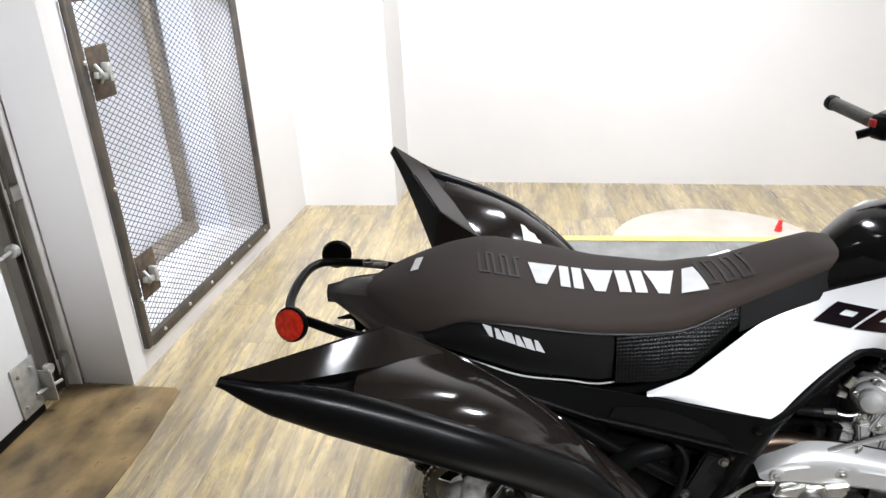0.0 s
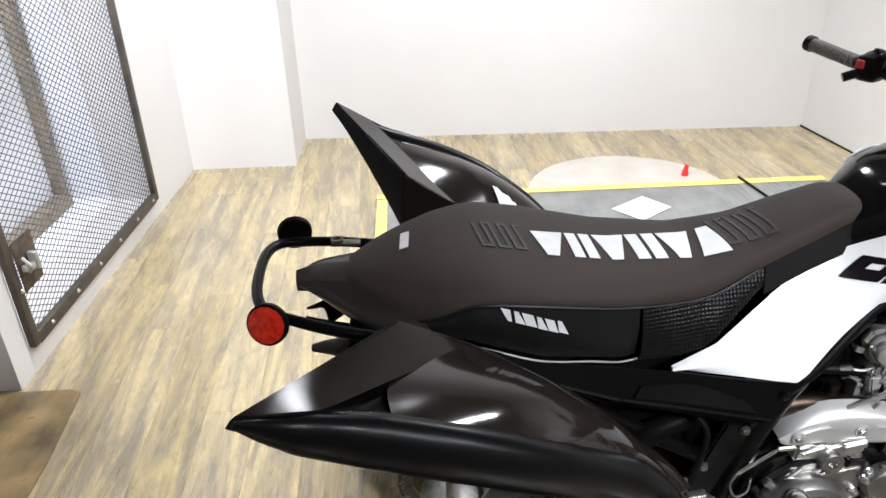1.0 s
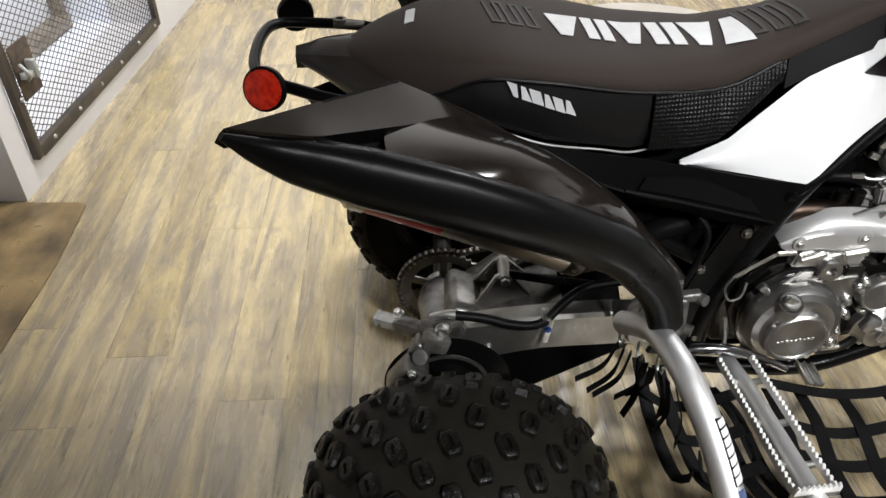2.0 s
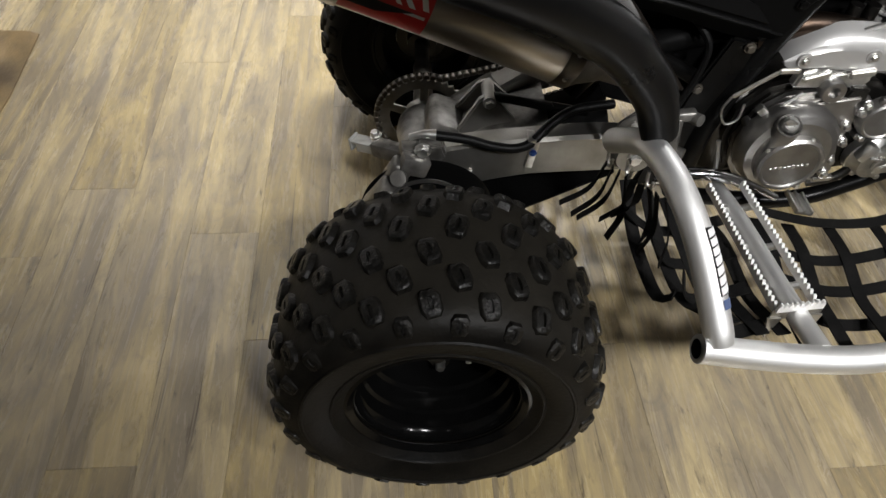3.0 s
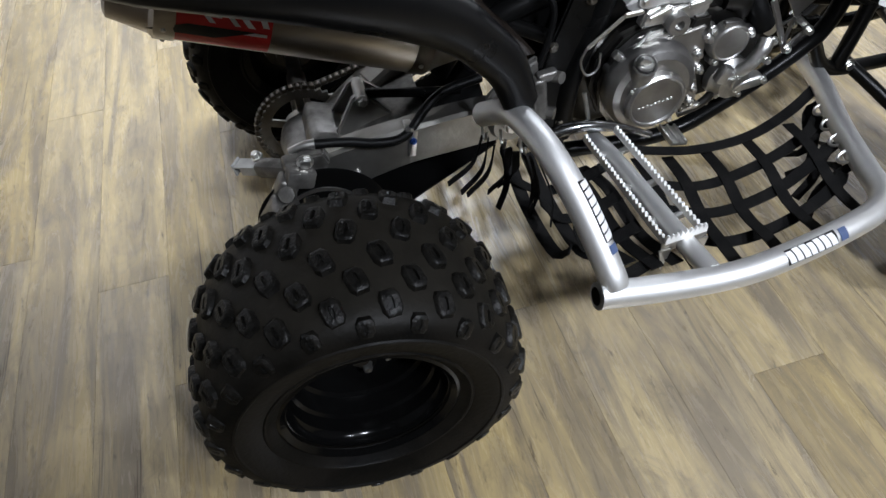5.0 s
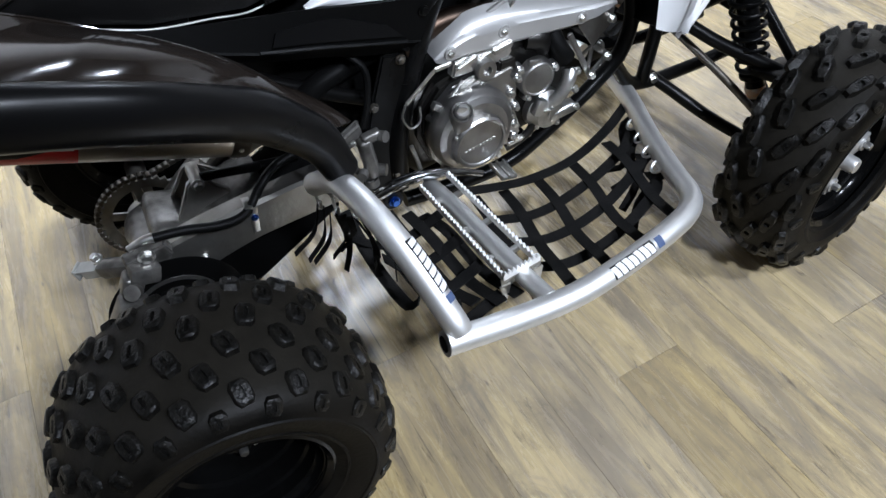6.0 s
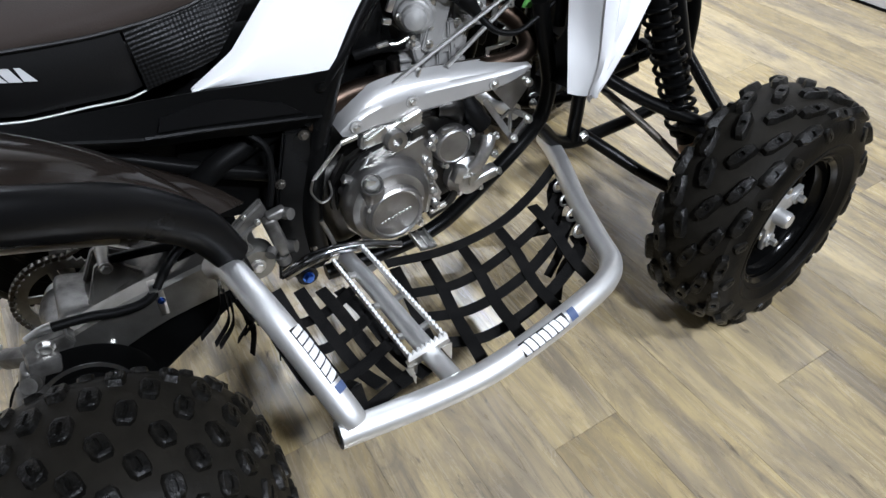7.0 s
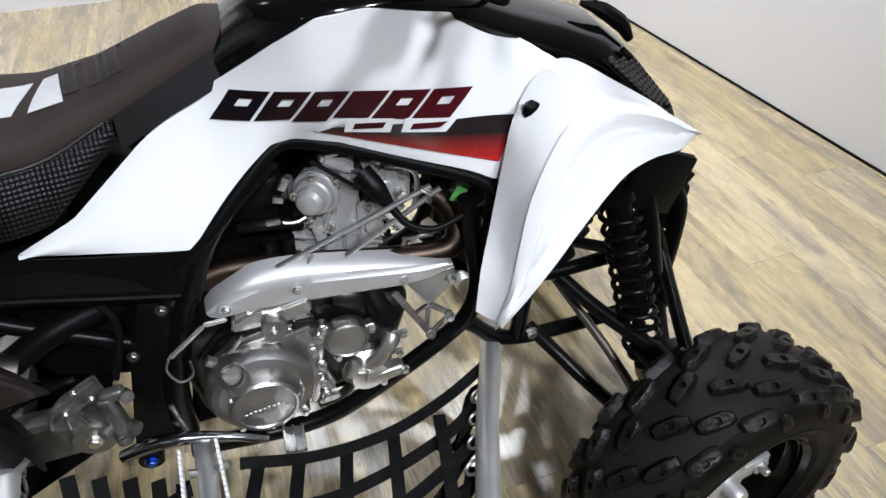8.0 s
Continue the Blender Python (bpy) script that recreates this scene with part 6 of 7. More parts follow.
def front_fender(s):
    f = node("front_fender", bike, None, "gloss white front fender with a sharp folded ridge")
    inner = [(0.925, -0.262, 0.548), (0.940, -0.240, 0.603), (0.968, -0.200, 0.650), (0.998, -0.162, 0.715), (1.022, -0.142, 0.785), (1.062, -0.118, 0.830), (1.117, -0.100, 0.842), (1.193, -0.115, 0.800), (1.268, -0.128, 0.751), (1.318, -0.146, 0.706)]
    ridge = [(0.946, -0.298, 0.552), (0.966, -0.294, 0.600), (0.985, -0.275, 0.655), (1.008, -0.250, 0.710), (1.045, -0.222, 0.760), (1.085, -0.196, 0.790), (1.135, -0.176, 0.800), (1.200, -0.158, 0.780), (1.270, -0.146, 0.745), (1.320, -0.148, 0.704)]
    outer = [(0.950, -0.302, 0.550), (0.985, -0.300, 0.588), (1.030, -0.290, 0.632), (1.062, -0.280, 0.664), (1.095, -0.268, 0.692), (1.125, -0.255, 0.712), (1.160, -0.236, 0.722), (1.215, -0.206, 0.716), (1.283, -0.170, 0.697), (1.321, -0.150, 0.702)]
    flip = (lambda q: [(x, -y, z) for x, y, z in q]) if s > 0 else (lambda q: q)

    def groove(a, b, t, d):
        return [tuple(Vector(p).lerp(Vector(q), t) + Vector((0, 0.7, -0.7)) * d) for p, q in zip(a, b)]
    t = 0.004 if s < 0 else 0.004
    part("flank", smooth_sheet([flip(inner), flip(groove(inner, ridge, 0.5, 0.004)), flip(ridge)], 50, 9, t), WHITE, f, "white inner flank", 50)
    part("crown", smooth_sheet([flip(ridge), flip(groove(ridge, outer, 0.24, -0.010)), flip(groove(ridge, outer, 0.42, 0.017)), flip(groove(ridge, outer, 0.62, -0.006)), flip(outer)], 50, 13, t), WHITE, f, "white folded crown", 50)
    part("liner", smooth_sheet([flip([(x + 0.004, y + 0.012, z - 0.010) for x, y, z in outer]), flip([(x + 0.02, -0.10, z - 0.06) for x, y, z in outer])], 30, 5, 0.004), MATTBLACK, f, "black inner fender", 50)
    part("fastener", b_join(b_lathe([(0, 0), (0.013, 0), (0.014, 0.003), (0.006, 0.006), (0, 0.006)], 16, (1.046, s * 0.150, 0.796), (0, s, 0.2)), b_tube([(1.040, s * 0.152, 0.806), (1.036, s * 0.172, 0.818)], 0.006, 8)), MATTBLACK, f, "black plug in the fender")


front_fender(-1)
front_fender(1)


# ---- engine ----
def engine():
    e = node("engine", bike, None, "grey cast single cylinder engine")

    def plate(pts, y, t, bevel=0.002):
        """An upright plate in the engine's side plane, its outer face at y - t."""
        return b_prism(pts, t, lambda u, v, w: Vector((u, y - w, v)), bevel)

    def bar(p, q, y, w, t):
        p, q = Vector((p[0], 0, p[1])), Vector((q[0], 0, q[1]))
        d = (q - p).normalized()
        n = Vector((-d.z, 0, d.x)) * w / 2
        return plate([((p + n).x, (p + n).z), ((p - n).x, (p - n).z), ((q - n).x, (q - n).z), ((q + n).x, (q + n).z)], y, t, min(0.003, w / 4))

    def boss(x, y, z, r, h, axis=(0, -1, 0), n=18):
        return b_lathe([(r * 1.12, 0), (r, h * 0.3), (r, h - 0.002), (r - 0.002, h), (0, h)], n, (x, y, z), axis)

    # crankcase and flange are darkened to stand for shade between the covers
    part("crankcase", b_join(b_box((0.32, 0.24, 0.19), (0.64, 0.0, 0.40), (0, -8, 0), 0.03, 3), b_box((0.18, 0.22, 0.15), (0.76, 0.0, 0.42), (0, 20, 0), 0.03, 3)), CASTDARK, e, "", 30)
    part("case_flange", plate([(0.505, 0.40), (0.53, 0.33), (0.60, 0.305), (0.68, 0.325), (0.755, 0.338), (0.82, 0.362), (0.83, 0.43), (0.80, 0.485), (0.72, 0.53), (0.62, 0.525), (0.55, 0.50), (0.512, 0.455)], -0.118, 0.028, 0.008), CASTDARK, e, "cast engine side, darkened in place of shade", 30)
    # clutch side cover
    cv = part("side_cover", plate([(0.515, 0.415), (0.522, 0.36), (0.55, 0.318), (0.60, 0.302), (0.655, 0.325), (0.672, 0.36), (0.706, 0.338), (0.716, 0.35), (0.700, 0.40), (0.705, 0.455), (0.690, 0.500), (0.640, 0.512), (0.575, 0.500), (0.532, 0.465)], -0.142, 0.024, 0.007), CAST, e, "cast clutch side cover", 30)
    cc = part("clutch_cover", b_lathe([(0.082, -0.004), (0.084, 0.012), (0.082, 0.022), (0.075, 0.032), (0.064, 0.037), (0.060, 0.036), (0.0, 0.036)], 56, (0.597, -0.166, 0.413), (0.03, -1, 0.0)), CAST, e, "round cast clutch cover", 30)
    part("cover_boss", b_lathe([(0.056, 0.028), (0.055, 0.045), (0.051, 0.049), (0.047, 0.048), (0.045, 0.045), (0.030, 0.0465), (0.012, 0.047), (0.0, 0.047)], 48, (0.598, -0.166, 0.400), (0.03, -1, -0.03)), CAST, cc, "raised round boss", 30)
    for i in range(9):
        part("raised_mark", b_box((0.0052, 0.0016, 0.003 + 0.0015 * (i % 3)), (0.568 + i * 0.0072, -0.2135, 0.392 + i * 0.0012), (0, -9, 0), 0.0006, 1), BOLT, cc)
    for a in (0.15, 1.2, 2.6, 3.7, 4.8, 5.7):
        bolt(cc, (0.598 + 0.053 * math.cos(a), -0.208, 0.400 + 0.053 * math.sin(a)), 0.0035, 0.005)
    for p, q in (((0.612, 0.487), (0.690, 0.502)), ((0.672, 0.335), (0.692, 0.40)), ((0.68, 0.330), (0.735, 0.336))):
        part("cover_rib", bar(p, q, -0.160, 0.011, 0.012), CAST, cv, "", 30)
    # oil filler
    of = part("oil_filler", b_join(b_lathe([(0.025, 0), (0.0215, 0.012), (0.0205, 0.046), (0.0185, 0.048), (0.0165, 0.046), (0.0165, 0.036), (0.0, 0.036)], 24, (0.570, -0.190, 0.440), (-0.10, -0.45, 0.88))), CAST, e, "cast filler neck", 30)
    part("filler_cap", b_join(b_lathe([(0, 0.03), (0.0145, 0.03), (0.0145, 0.05), (0.012, 0.053), (0, 0.053)], 12, (0.570, -0.190, 0.440), (-0.10, -0.45, 0.88)), b_box((0.02, 0.006, 0.012), (0.562, -0.216, 0.490), (0, 30, 0), 0.002)), BOLT, of, "bright filler cap", 30)
    # clutch cable bracket and arm on top of the case
    br = part("cable_bracket", b_join(bar((0.482, 0.498), (0.541, 0.546), -0.160, 0.008, 0.005), bar((0.541, 0.546), (0.575, 0.548), -0.158, 0.010, 0.006), b_tube([(0.545, -0.165, 0.470), (0.560, -0.170, 0.483), (0.590, -0.168, 0.513)], 0.0032, 8),
                                      b_box((0.022, 0.014, 0.014), (0.538, -0.168, 0.476), (0, 40, 0), 0.003), b_box((0.014, 0.012, 0.02), (0.556, -0.172, 0.468), (0, 20, 0), 0.003), b_tube([(0.480, -0.165, 0.500), (0.472, -0.165, 0.475), (0.485, -0.165, 0.448), (0.505, -0.163, 0.455), (0.507, -0.163, 0.485)], 0.0022, 6)), BOLT, e, "bright cable bracket", 30)
    part("case_top", b_join(plate([(0.575, 0.512), (0.582, 0.540), (0.605, 0.548), (0.64, 0.540), (0.690, 0.553), (0.700, 0.530), (0.688, 0.512)], -0.135, 0.022, 0.004), bar((0.585, 0.53), (0.625, 0.545), -0.155, 0.012, 0.010), bar((0.655, 0.54), (0.695, 0.548), -0.155, 0.014, 0.010)), BOLT, e, "bright machined case top", 30)
    part("arm_boss", b_join(b_lathe([(0.020, 0), (0.020, 0.020), (0.018, 0.023), (0.009, 0.023), (0.009, 0.012), (0, 0.012)], 24, (0.638, -0.150, 0.514), (0, -1, 0.05))), CAST, e, "round boss with a hole", 30)
    part("case_block", b_join(plate([(0.660, 0.495), (0.668, 0.520), (0.698, 0.520), (0.700, 0.497)], -0.150, 0.018, 0.003)), CASTDARK, e, "", 30)
    # oil filter cover with three ears
    sc = part("filter_cover", b_join(b_lathe([(0.038, 0), (0.038, 0.010), (0.034, 0.020), (0.031, 0.022), (0.029, 0.0195), (0.0, 0.0195)], 36, (0.741, -0.158, 0.464), (0, -1, 0)), b_box((0.026, 0.012, 0.012), (0.735, -0.170, 0.499), (0, 6, 0), 0.003)), CAST, e, "round filter cover", 30)
    for a in (0.15, 2.5, 4.3):
        part("ear", boss(0.741 + 0.042 * math.cos(a), -0.152, 0.464 + 0.042 * math.sin(a), 0.009, 0.016), CAST, sc, "", 30)
        bolt(sc, (0.741 + 0.042 * math.cos(a), -0.168, 0.464 + 0.042 * math.sin(a)), 0.0055, 0.008)
    for x, z in ((0.687, 0.451), (0.696, 0.417), (0.692, 0.379), (0.694, 0.347), (0.530, 0.445), (0.552, 0.322), (0.655, 0.322), (0.700, 0.478)):
        part("boss", boss(x, -0.150, z, 0.009, 0.022), CAST, cv, "", 30)
        bolt(cv, (x, -0.172, z), 0.0055, 0.009)
    # water pump
    wp = part("water_pump", b_join(b_lathe([(0.042, 0), (0.042, 0.016), (0.034, 0.026), (0.030, 0.036), (0.0, 0.038)], 30, (0.766, -0.146, 0.378), (0.08, -1, -0.05)), b_box((0.062, 0.026, 0.024), (0.798, -0.170, 0.368), (0, -8, 0), 0.007, 3), b_box((0.022, 0.022, 0.036), (0.745, -0.176, 0.400), (0, 25, 0), 0.006, 2),
                                   b_tube([(0.762, -0.172, 0.392), (0.785, -0.182, 0.412), (0.806, -0.180, 0.440), (0.815, -0.172, 0.452)], [0.011, 0.012, 0.013, 0.015], 14), bar((0.756, 0.345), (0.79, 0.345), -0.155, 0.012, 0.012), b_box((0.005, 0.006, 0.028), (0.764, -0.187, 0.385), (0, 10, 0), 0.002), b_box((0.026, 0.006, 0.005), (0.762, -0.187, 0.392), (0, 10, 0), 0.002)), BOLT, e, "bright cast water pump", 30)
    for p in ((0.818, -0.172, 0.452), (0.832, -0.168, 0.446), (0.822, -0.178, 0.415), (0.828, -0.178, 0.372), (0.792, -0.165, 0.342), (0.745, -0.165, 0.350)):
        bolt(wp, p, 0.0058, 0.010)
    part("oil_line", b_tube([(0.680, -0.160, 0.316), (0.715, -0.165, 0.330), (0.738, -0.165, 0.352), (0.742, -0.160, 0.385)], 0.008, 10), CASTDARK, e)
    part("pump_hose", b_tube([(0.790, -0.135, 0.525), (0.800, -0.150, 0.495), (0.815, -0.155, 0.470)], 0.019, 14), HOSE, e, "black coolant hose", 60)
    part("hose_elbow", b_tube([(0.735, -0.135, 0.530), (0.760, -0.140, 0.525), (0.775, -0.130, 0.50)], 0.022, 14), CASTDARK, e, "", 60)
    # cylinder and head, leant forward
    part("cylinder", b_join(b_box((0.13, 0.14, 0.15), (0.765, 0.0, 0.575), (0, 18, 0), 0.02, 3), *[b_box((0.145, 0.152, 0.007), (0.748 + 0.007 * i, 0.0, 0.545 + 0.020 * i), (0, 18, 0), 0.002) for i in range(4)]), PAINTED, e, "finned cylinder", 30)
    # the head's core is darkened to stand for shade in its gaps
    hd = part("cylinder_head", b_join(b_box((0.15, 0.14, 0.085), (0.795, 0.0, 0.665), (0, 18, 0), 0.014, 3), b_box((0.13, 0.13, 0.05), (0.805, 0.0, 0.715), (0, 18, 0), 0.018, 3)), CASTDARK, e, "cast cylinder head, darkened in place of shade", 30)
    part("cam_chain_case", b_join(bar((0.790, 0.700), (0.752, 0.612), -0.068, 0.034, 0.030), bar((0.826, 0.655), (0.806, 0.598), -0.068, 0.020, 0.024), bar((0.735, 0.628), (0.742, 0.590), -0.070, 0.026, 0.022), bar((0.770, 0.612), (0.83, 0.60), -0.068, 0.026, 0.020)), PAINTED, hd, "grey cast chain case", 30)
    part("chain_tunnel", b_join(plate([(0.728, 0.560), (0.736, 0.650), (0.752, 0.668), (0.800, 0.668), (0.812, 0.560)], -0.060, 0.022, 0.006), bar((0.744, 0.565), (0.752, 0.660), -0.080, 0.016, 0.012), bar((0.772, 0.565), (0.780, 0.664), -0.080, 0.012, 0.010), bar((0.798, 0.565), (0.802, 0.655), -0.080, 0.014, 0.012)), PAINTED, hd, "grey cast chain tunnel", 30)
    part("head_side", b_join(plate([(0.806, 0.640), (0.812, 0.695), (0.850, 0.712), (0.884, 0.690), (0.880, 0.640), (0.860, 0.618), (0.822, 0.618)], -0.062, 0.018, 0.006), boss(0.838, -0.080, 0.672, 0.016, 0.012), boss(0.866, -0.080, 0.650, 0.010, 0.012), bar((0.818, 0.650), (0.868, 0.628), -0.078, 0.012, 0.010)), PAINTED, hd, "grey cast head side", 30)
    part("valve_cover", b_join(plate([(0.748, 0.728), (0.756, 0.742), (0.800, 0.740), (0.798, 0.704), (0.784, 0.706)], -0.052, 0.032, 0.005), plate([(0.838, 0.708), (0.876, 0.704), (0.881, 0.676), (0.865, 0.655), (0.846, 0.660), (0.836, 0.682)], -0.055, 0.032, 0.006), plate([(0.806, 0.735), (0.832, 0.730), (0.834, 0.708), (0.812, 0.706)], -0.060, 0.028, 0.005)), PAINTED, hd, "grey cast valve cover", 30)
    part("cam_cover", b_lathe([(0.036, -0.02), (0.036, 0.006), (0.033, 0.009), (0.030, 0.010), (0.029, 0.020), (0.026, 0.023), (0.022, 0.024), (0.021, 0.036), (0.016, 0.043), (0.008, 0.046), (0.0, 0.047)], 32, (0.740, -0.080, 0.684), (-0.45, -0.88, 0.10)), PAINTED, hd, "stepped round cam cover", 30)
    for a in (0.5, 1.7, 2.9, 4.2, 5.4):
        bolt(hd, (0.738 + 0.033 * math.cos(a), -0.092, 0.684 + 0.035 * math.sin(a)), 0.0048, 0.010)
    for p in ((0.768, -0.098, 0.712), (0.832, -0.09, 0.725), (0.860, -0.088, 0.664), (0.868, -0.09, 0.695), (0.812, -0.092, 0.650), (0.752, -0.098, 0.630), (0.722, -0.092, 0.640)):
        bolt(hd, p, 0.005, 0.009)
    for a, b in (((0.66, -0.135, 0.603), (0.90, -0.13, 0.690)), ((0.765, -0.132, 0.597), (0.915, -0.13, 0.683))):
        part("cable", b_tube([a, b], 0.0042, 8), BOLT, e, "bright metal cable sleeve")
    part("cable_tie", b_tube([(0.884, -0.138, 0.692), (0.893, -0.142, 0.684), (0.897, -0.138, 0.668), (0.890, -0.130, 0.668)], 0.0025, 6), BOLT, e)
    part("plug_cap", b_tube([(0.806, -0.095, 0.712), (0.822, -0.112, 0.692), (0.838, -0.122, 0.664)], [0.017, 0.016, 0.009], 14), HOSE, e, "black plug cap", 60)
    part("cable", b_tube([(0.838, -0.122, 0.664), (0.862, -0.138, 0.634), (0.900, -0.145, 0.622), (0.940, -0.142, 0.632), (0.985, -0.14, 0.652)], [0.007, 0.006, 0.005, 0.005, 0.004], 8, 40), HOSE, e, "black cable", 60)
    part("cable", b_tube([(0.735, -0.105, 0.752), (0.765, -0.112, 0.728), (0.79, -0.115, 0.706), (0.812, -0.115, 0.694)], 0.0035, 8), HOSE, e, "thin black cable")
    part("fuel_pipe", b_tube([(0.842, -0.095, 0.716), (0.868, -0.10, 0.712), (0.886, -0.10, 0.695), (0.886, -0.10, 0.660), (0.880, -0.10, 0.640)], 0.0042, 8), BOLT, e, "bright metal pipe")
    part("carburettor", b_join(b_box((0.10, 0.10, 0.09), (0.640, -0.02, 0.68), (0, 10, 0), 0.02, 3), b_tube([(0.62, -0.08, 0.645), (0.66, -0.09, 0.650), (0.71, -0.08, 0.635)], 0.010, 10), b_tube([(0.60, -0.06, 0.72), (0.68, -0.09, 0.74)], 0.012, 10)), HOSE, e, "black throttle body")
    part("throttle_link", b_join(b_box((0.016, 0.008, 0.010), (0.682, -0.095, 0.692), (0, 20, 0), 0.002), b_box((0.012, 0.008, 0.022), (0.694, -0.092, 0.715), (0, 30, 0), 0.002), b_box((0.022, 0.008, 0.009), (0.668, -0.095, 0.655), (0, 0, 0), 0.002), b_tube([(0.668, -0.09, 0.652), (0.700, -0.095, 0.648), (0.725, -0.092, 0.655)], 0.003, 6)), BOLT, e)
    for x in (0.655, 0.682):
        part("clamp_sleeve", b_tube([(x, -0.095, 0.592), (x + 0.002, -0.095, 0.625)], 0.011, 12), CASTDARK, e)
    part("header_pipe", b_tube([(0.875, -0.03, 0.635), (0.93, -0.05, 0.615), (0.950, -0.09, 0.585), (0.930, -0.118, 0.560), (0.86, -0.120, 0.560), (0.72, -0.115, 0.580), (0.61, -0.108, 0.597), (0.55, -0.11, 0.59), (0.50, -0.12, 0.575)], 0.019, 16, 70), COPPER, e, "heat-tinted header pipe", 60)
    part("clip", b_join(b_tube([(0.700, -0.13, 0.62), (0.712, -0.135, 0.612), (0.705, -0.135, 0.598)], 0.003, 6)), BOLT, e)
    part("stay", b_join(b_box((0.050, 0.005, 0.006), (0.880, -0.112, 0.588), (0, 3, 0), 0.001), b_box((0.006, 0.005, 0.03), (0.856, -0.112, 0.578), (0, 20, 0), 0.001), plate([(0.882, 0.585), (0.888, 0.612), (0.900, 0.618), (0.914, 0.600), (0.912, 0.585)], -0.105, 0.004, 0.001)), BOLT, e, "bright pipe stay")
    part("tag", plate([(0.935, 0.642), (0.950, 0.668), (0.985, 0.686), (0.992, 0.672), (0.965, 0.655), (0.952, 0.636)], -0.105, 0.005, 0.001), GREEN, e, "green plastic cap")
    em = part("engine_mount", b_join(plate([(0.850, 0.520), (0.932, 0.534), (0.926, 0.500), (0.888, 0.462)], -0.134, 0.005, 0.001), bar((0.828, 0.512), (0.884, 0.402), -0.139, 0.012, 0.005), bar((0.884, 0.402), (0.922, 0.436), -0.139, 0.012, 0.005), bar((0.922, 0.436), (0.888, 0.466), -0.139, 0.012, 0.005), bar((0.860, 0.455), (0.884, 0.468), -0.139, 0.010, 0.005), bar((0.884, 0.468), (0.878, 0.410), -0.139, 0.009, 0.005)), CAST, e, "cast engine mount plate", 30)
    for p in ((0.924, -0.140, 0.512), (0.918, -0.146, 0.436), (0.884, -0.146, 0.405)):
        bolt(em, p, 0.007, 0.010)


engine()


def heat_guard():
    g = node("heat_guard", bike, None, "silver painted exhaust heat guard with three bolts")
    top = [(0.547, 0.560), (0.560, 0.577), (0.582, 0.594), (0.610, 0.607), (0.640, 0.612), (0.686, 0.610), (0.760, 0.597), (0.834, 0.582), (0.885, 0.569), (0.925, 0.554)]
    low = [(0.552, 0.548), (0.566, 0.541), (0.590, 0.541), (0.622, 0.540), (0.660, 0.537), (0.705, 0.534), (0.765, 0.530), (0.830, 0.527), (0.882, 0.530), (0.925, 0.545)]
    rows = []
    tp, lp = spline([(x, 0, z) for x, z in top], 50), spline([(x, 0, z) for x, z in low], 50)
    for i, (a, b) in enumerate(zip(tp, lp)):
        f = math.sin(math.pi * min(1, i / 6 * 0.5)) if i < 6 else (1.0 if i < 42 else max(0.25, (49 - i) / 7))
        r = []
        for j in range(13):
            v = j / 12
            p = a.lerp(b, v)
            y = -0.150 - 0.002 * f + (0.030 * (1 - v / 0.32) ** 2 if v < 0.32 else 0) + (0.012 * ((v - 0.9) / 0.1) ** 2 if v > 0.9 else 0) - (0.0035 * f if 0.40 < v < 0.86 else 0)
            r.append(Vector((p.x, y, p.z)))
        rows.append(r)
    part("guard_plate", b_sheet(rows, 0.003), GUARD, g, "silver painted plate", 30)
    for x, z in ((0.577, 0.562), (0.682, 0.571), (0.844, 0.545)):
        part("washer", b_lathe([(0, 0), (0.0125, 0), (0.011, 0.003), (0, 0.003)], 20, (x, -0.1545, z), (0, -1, 0)), GUARD, g)
        bolt(g, (x, -0.157, z), 0.0055, 0.006)


heat_guard()


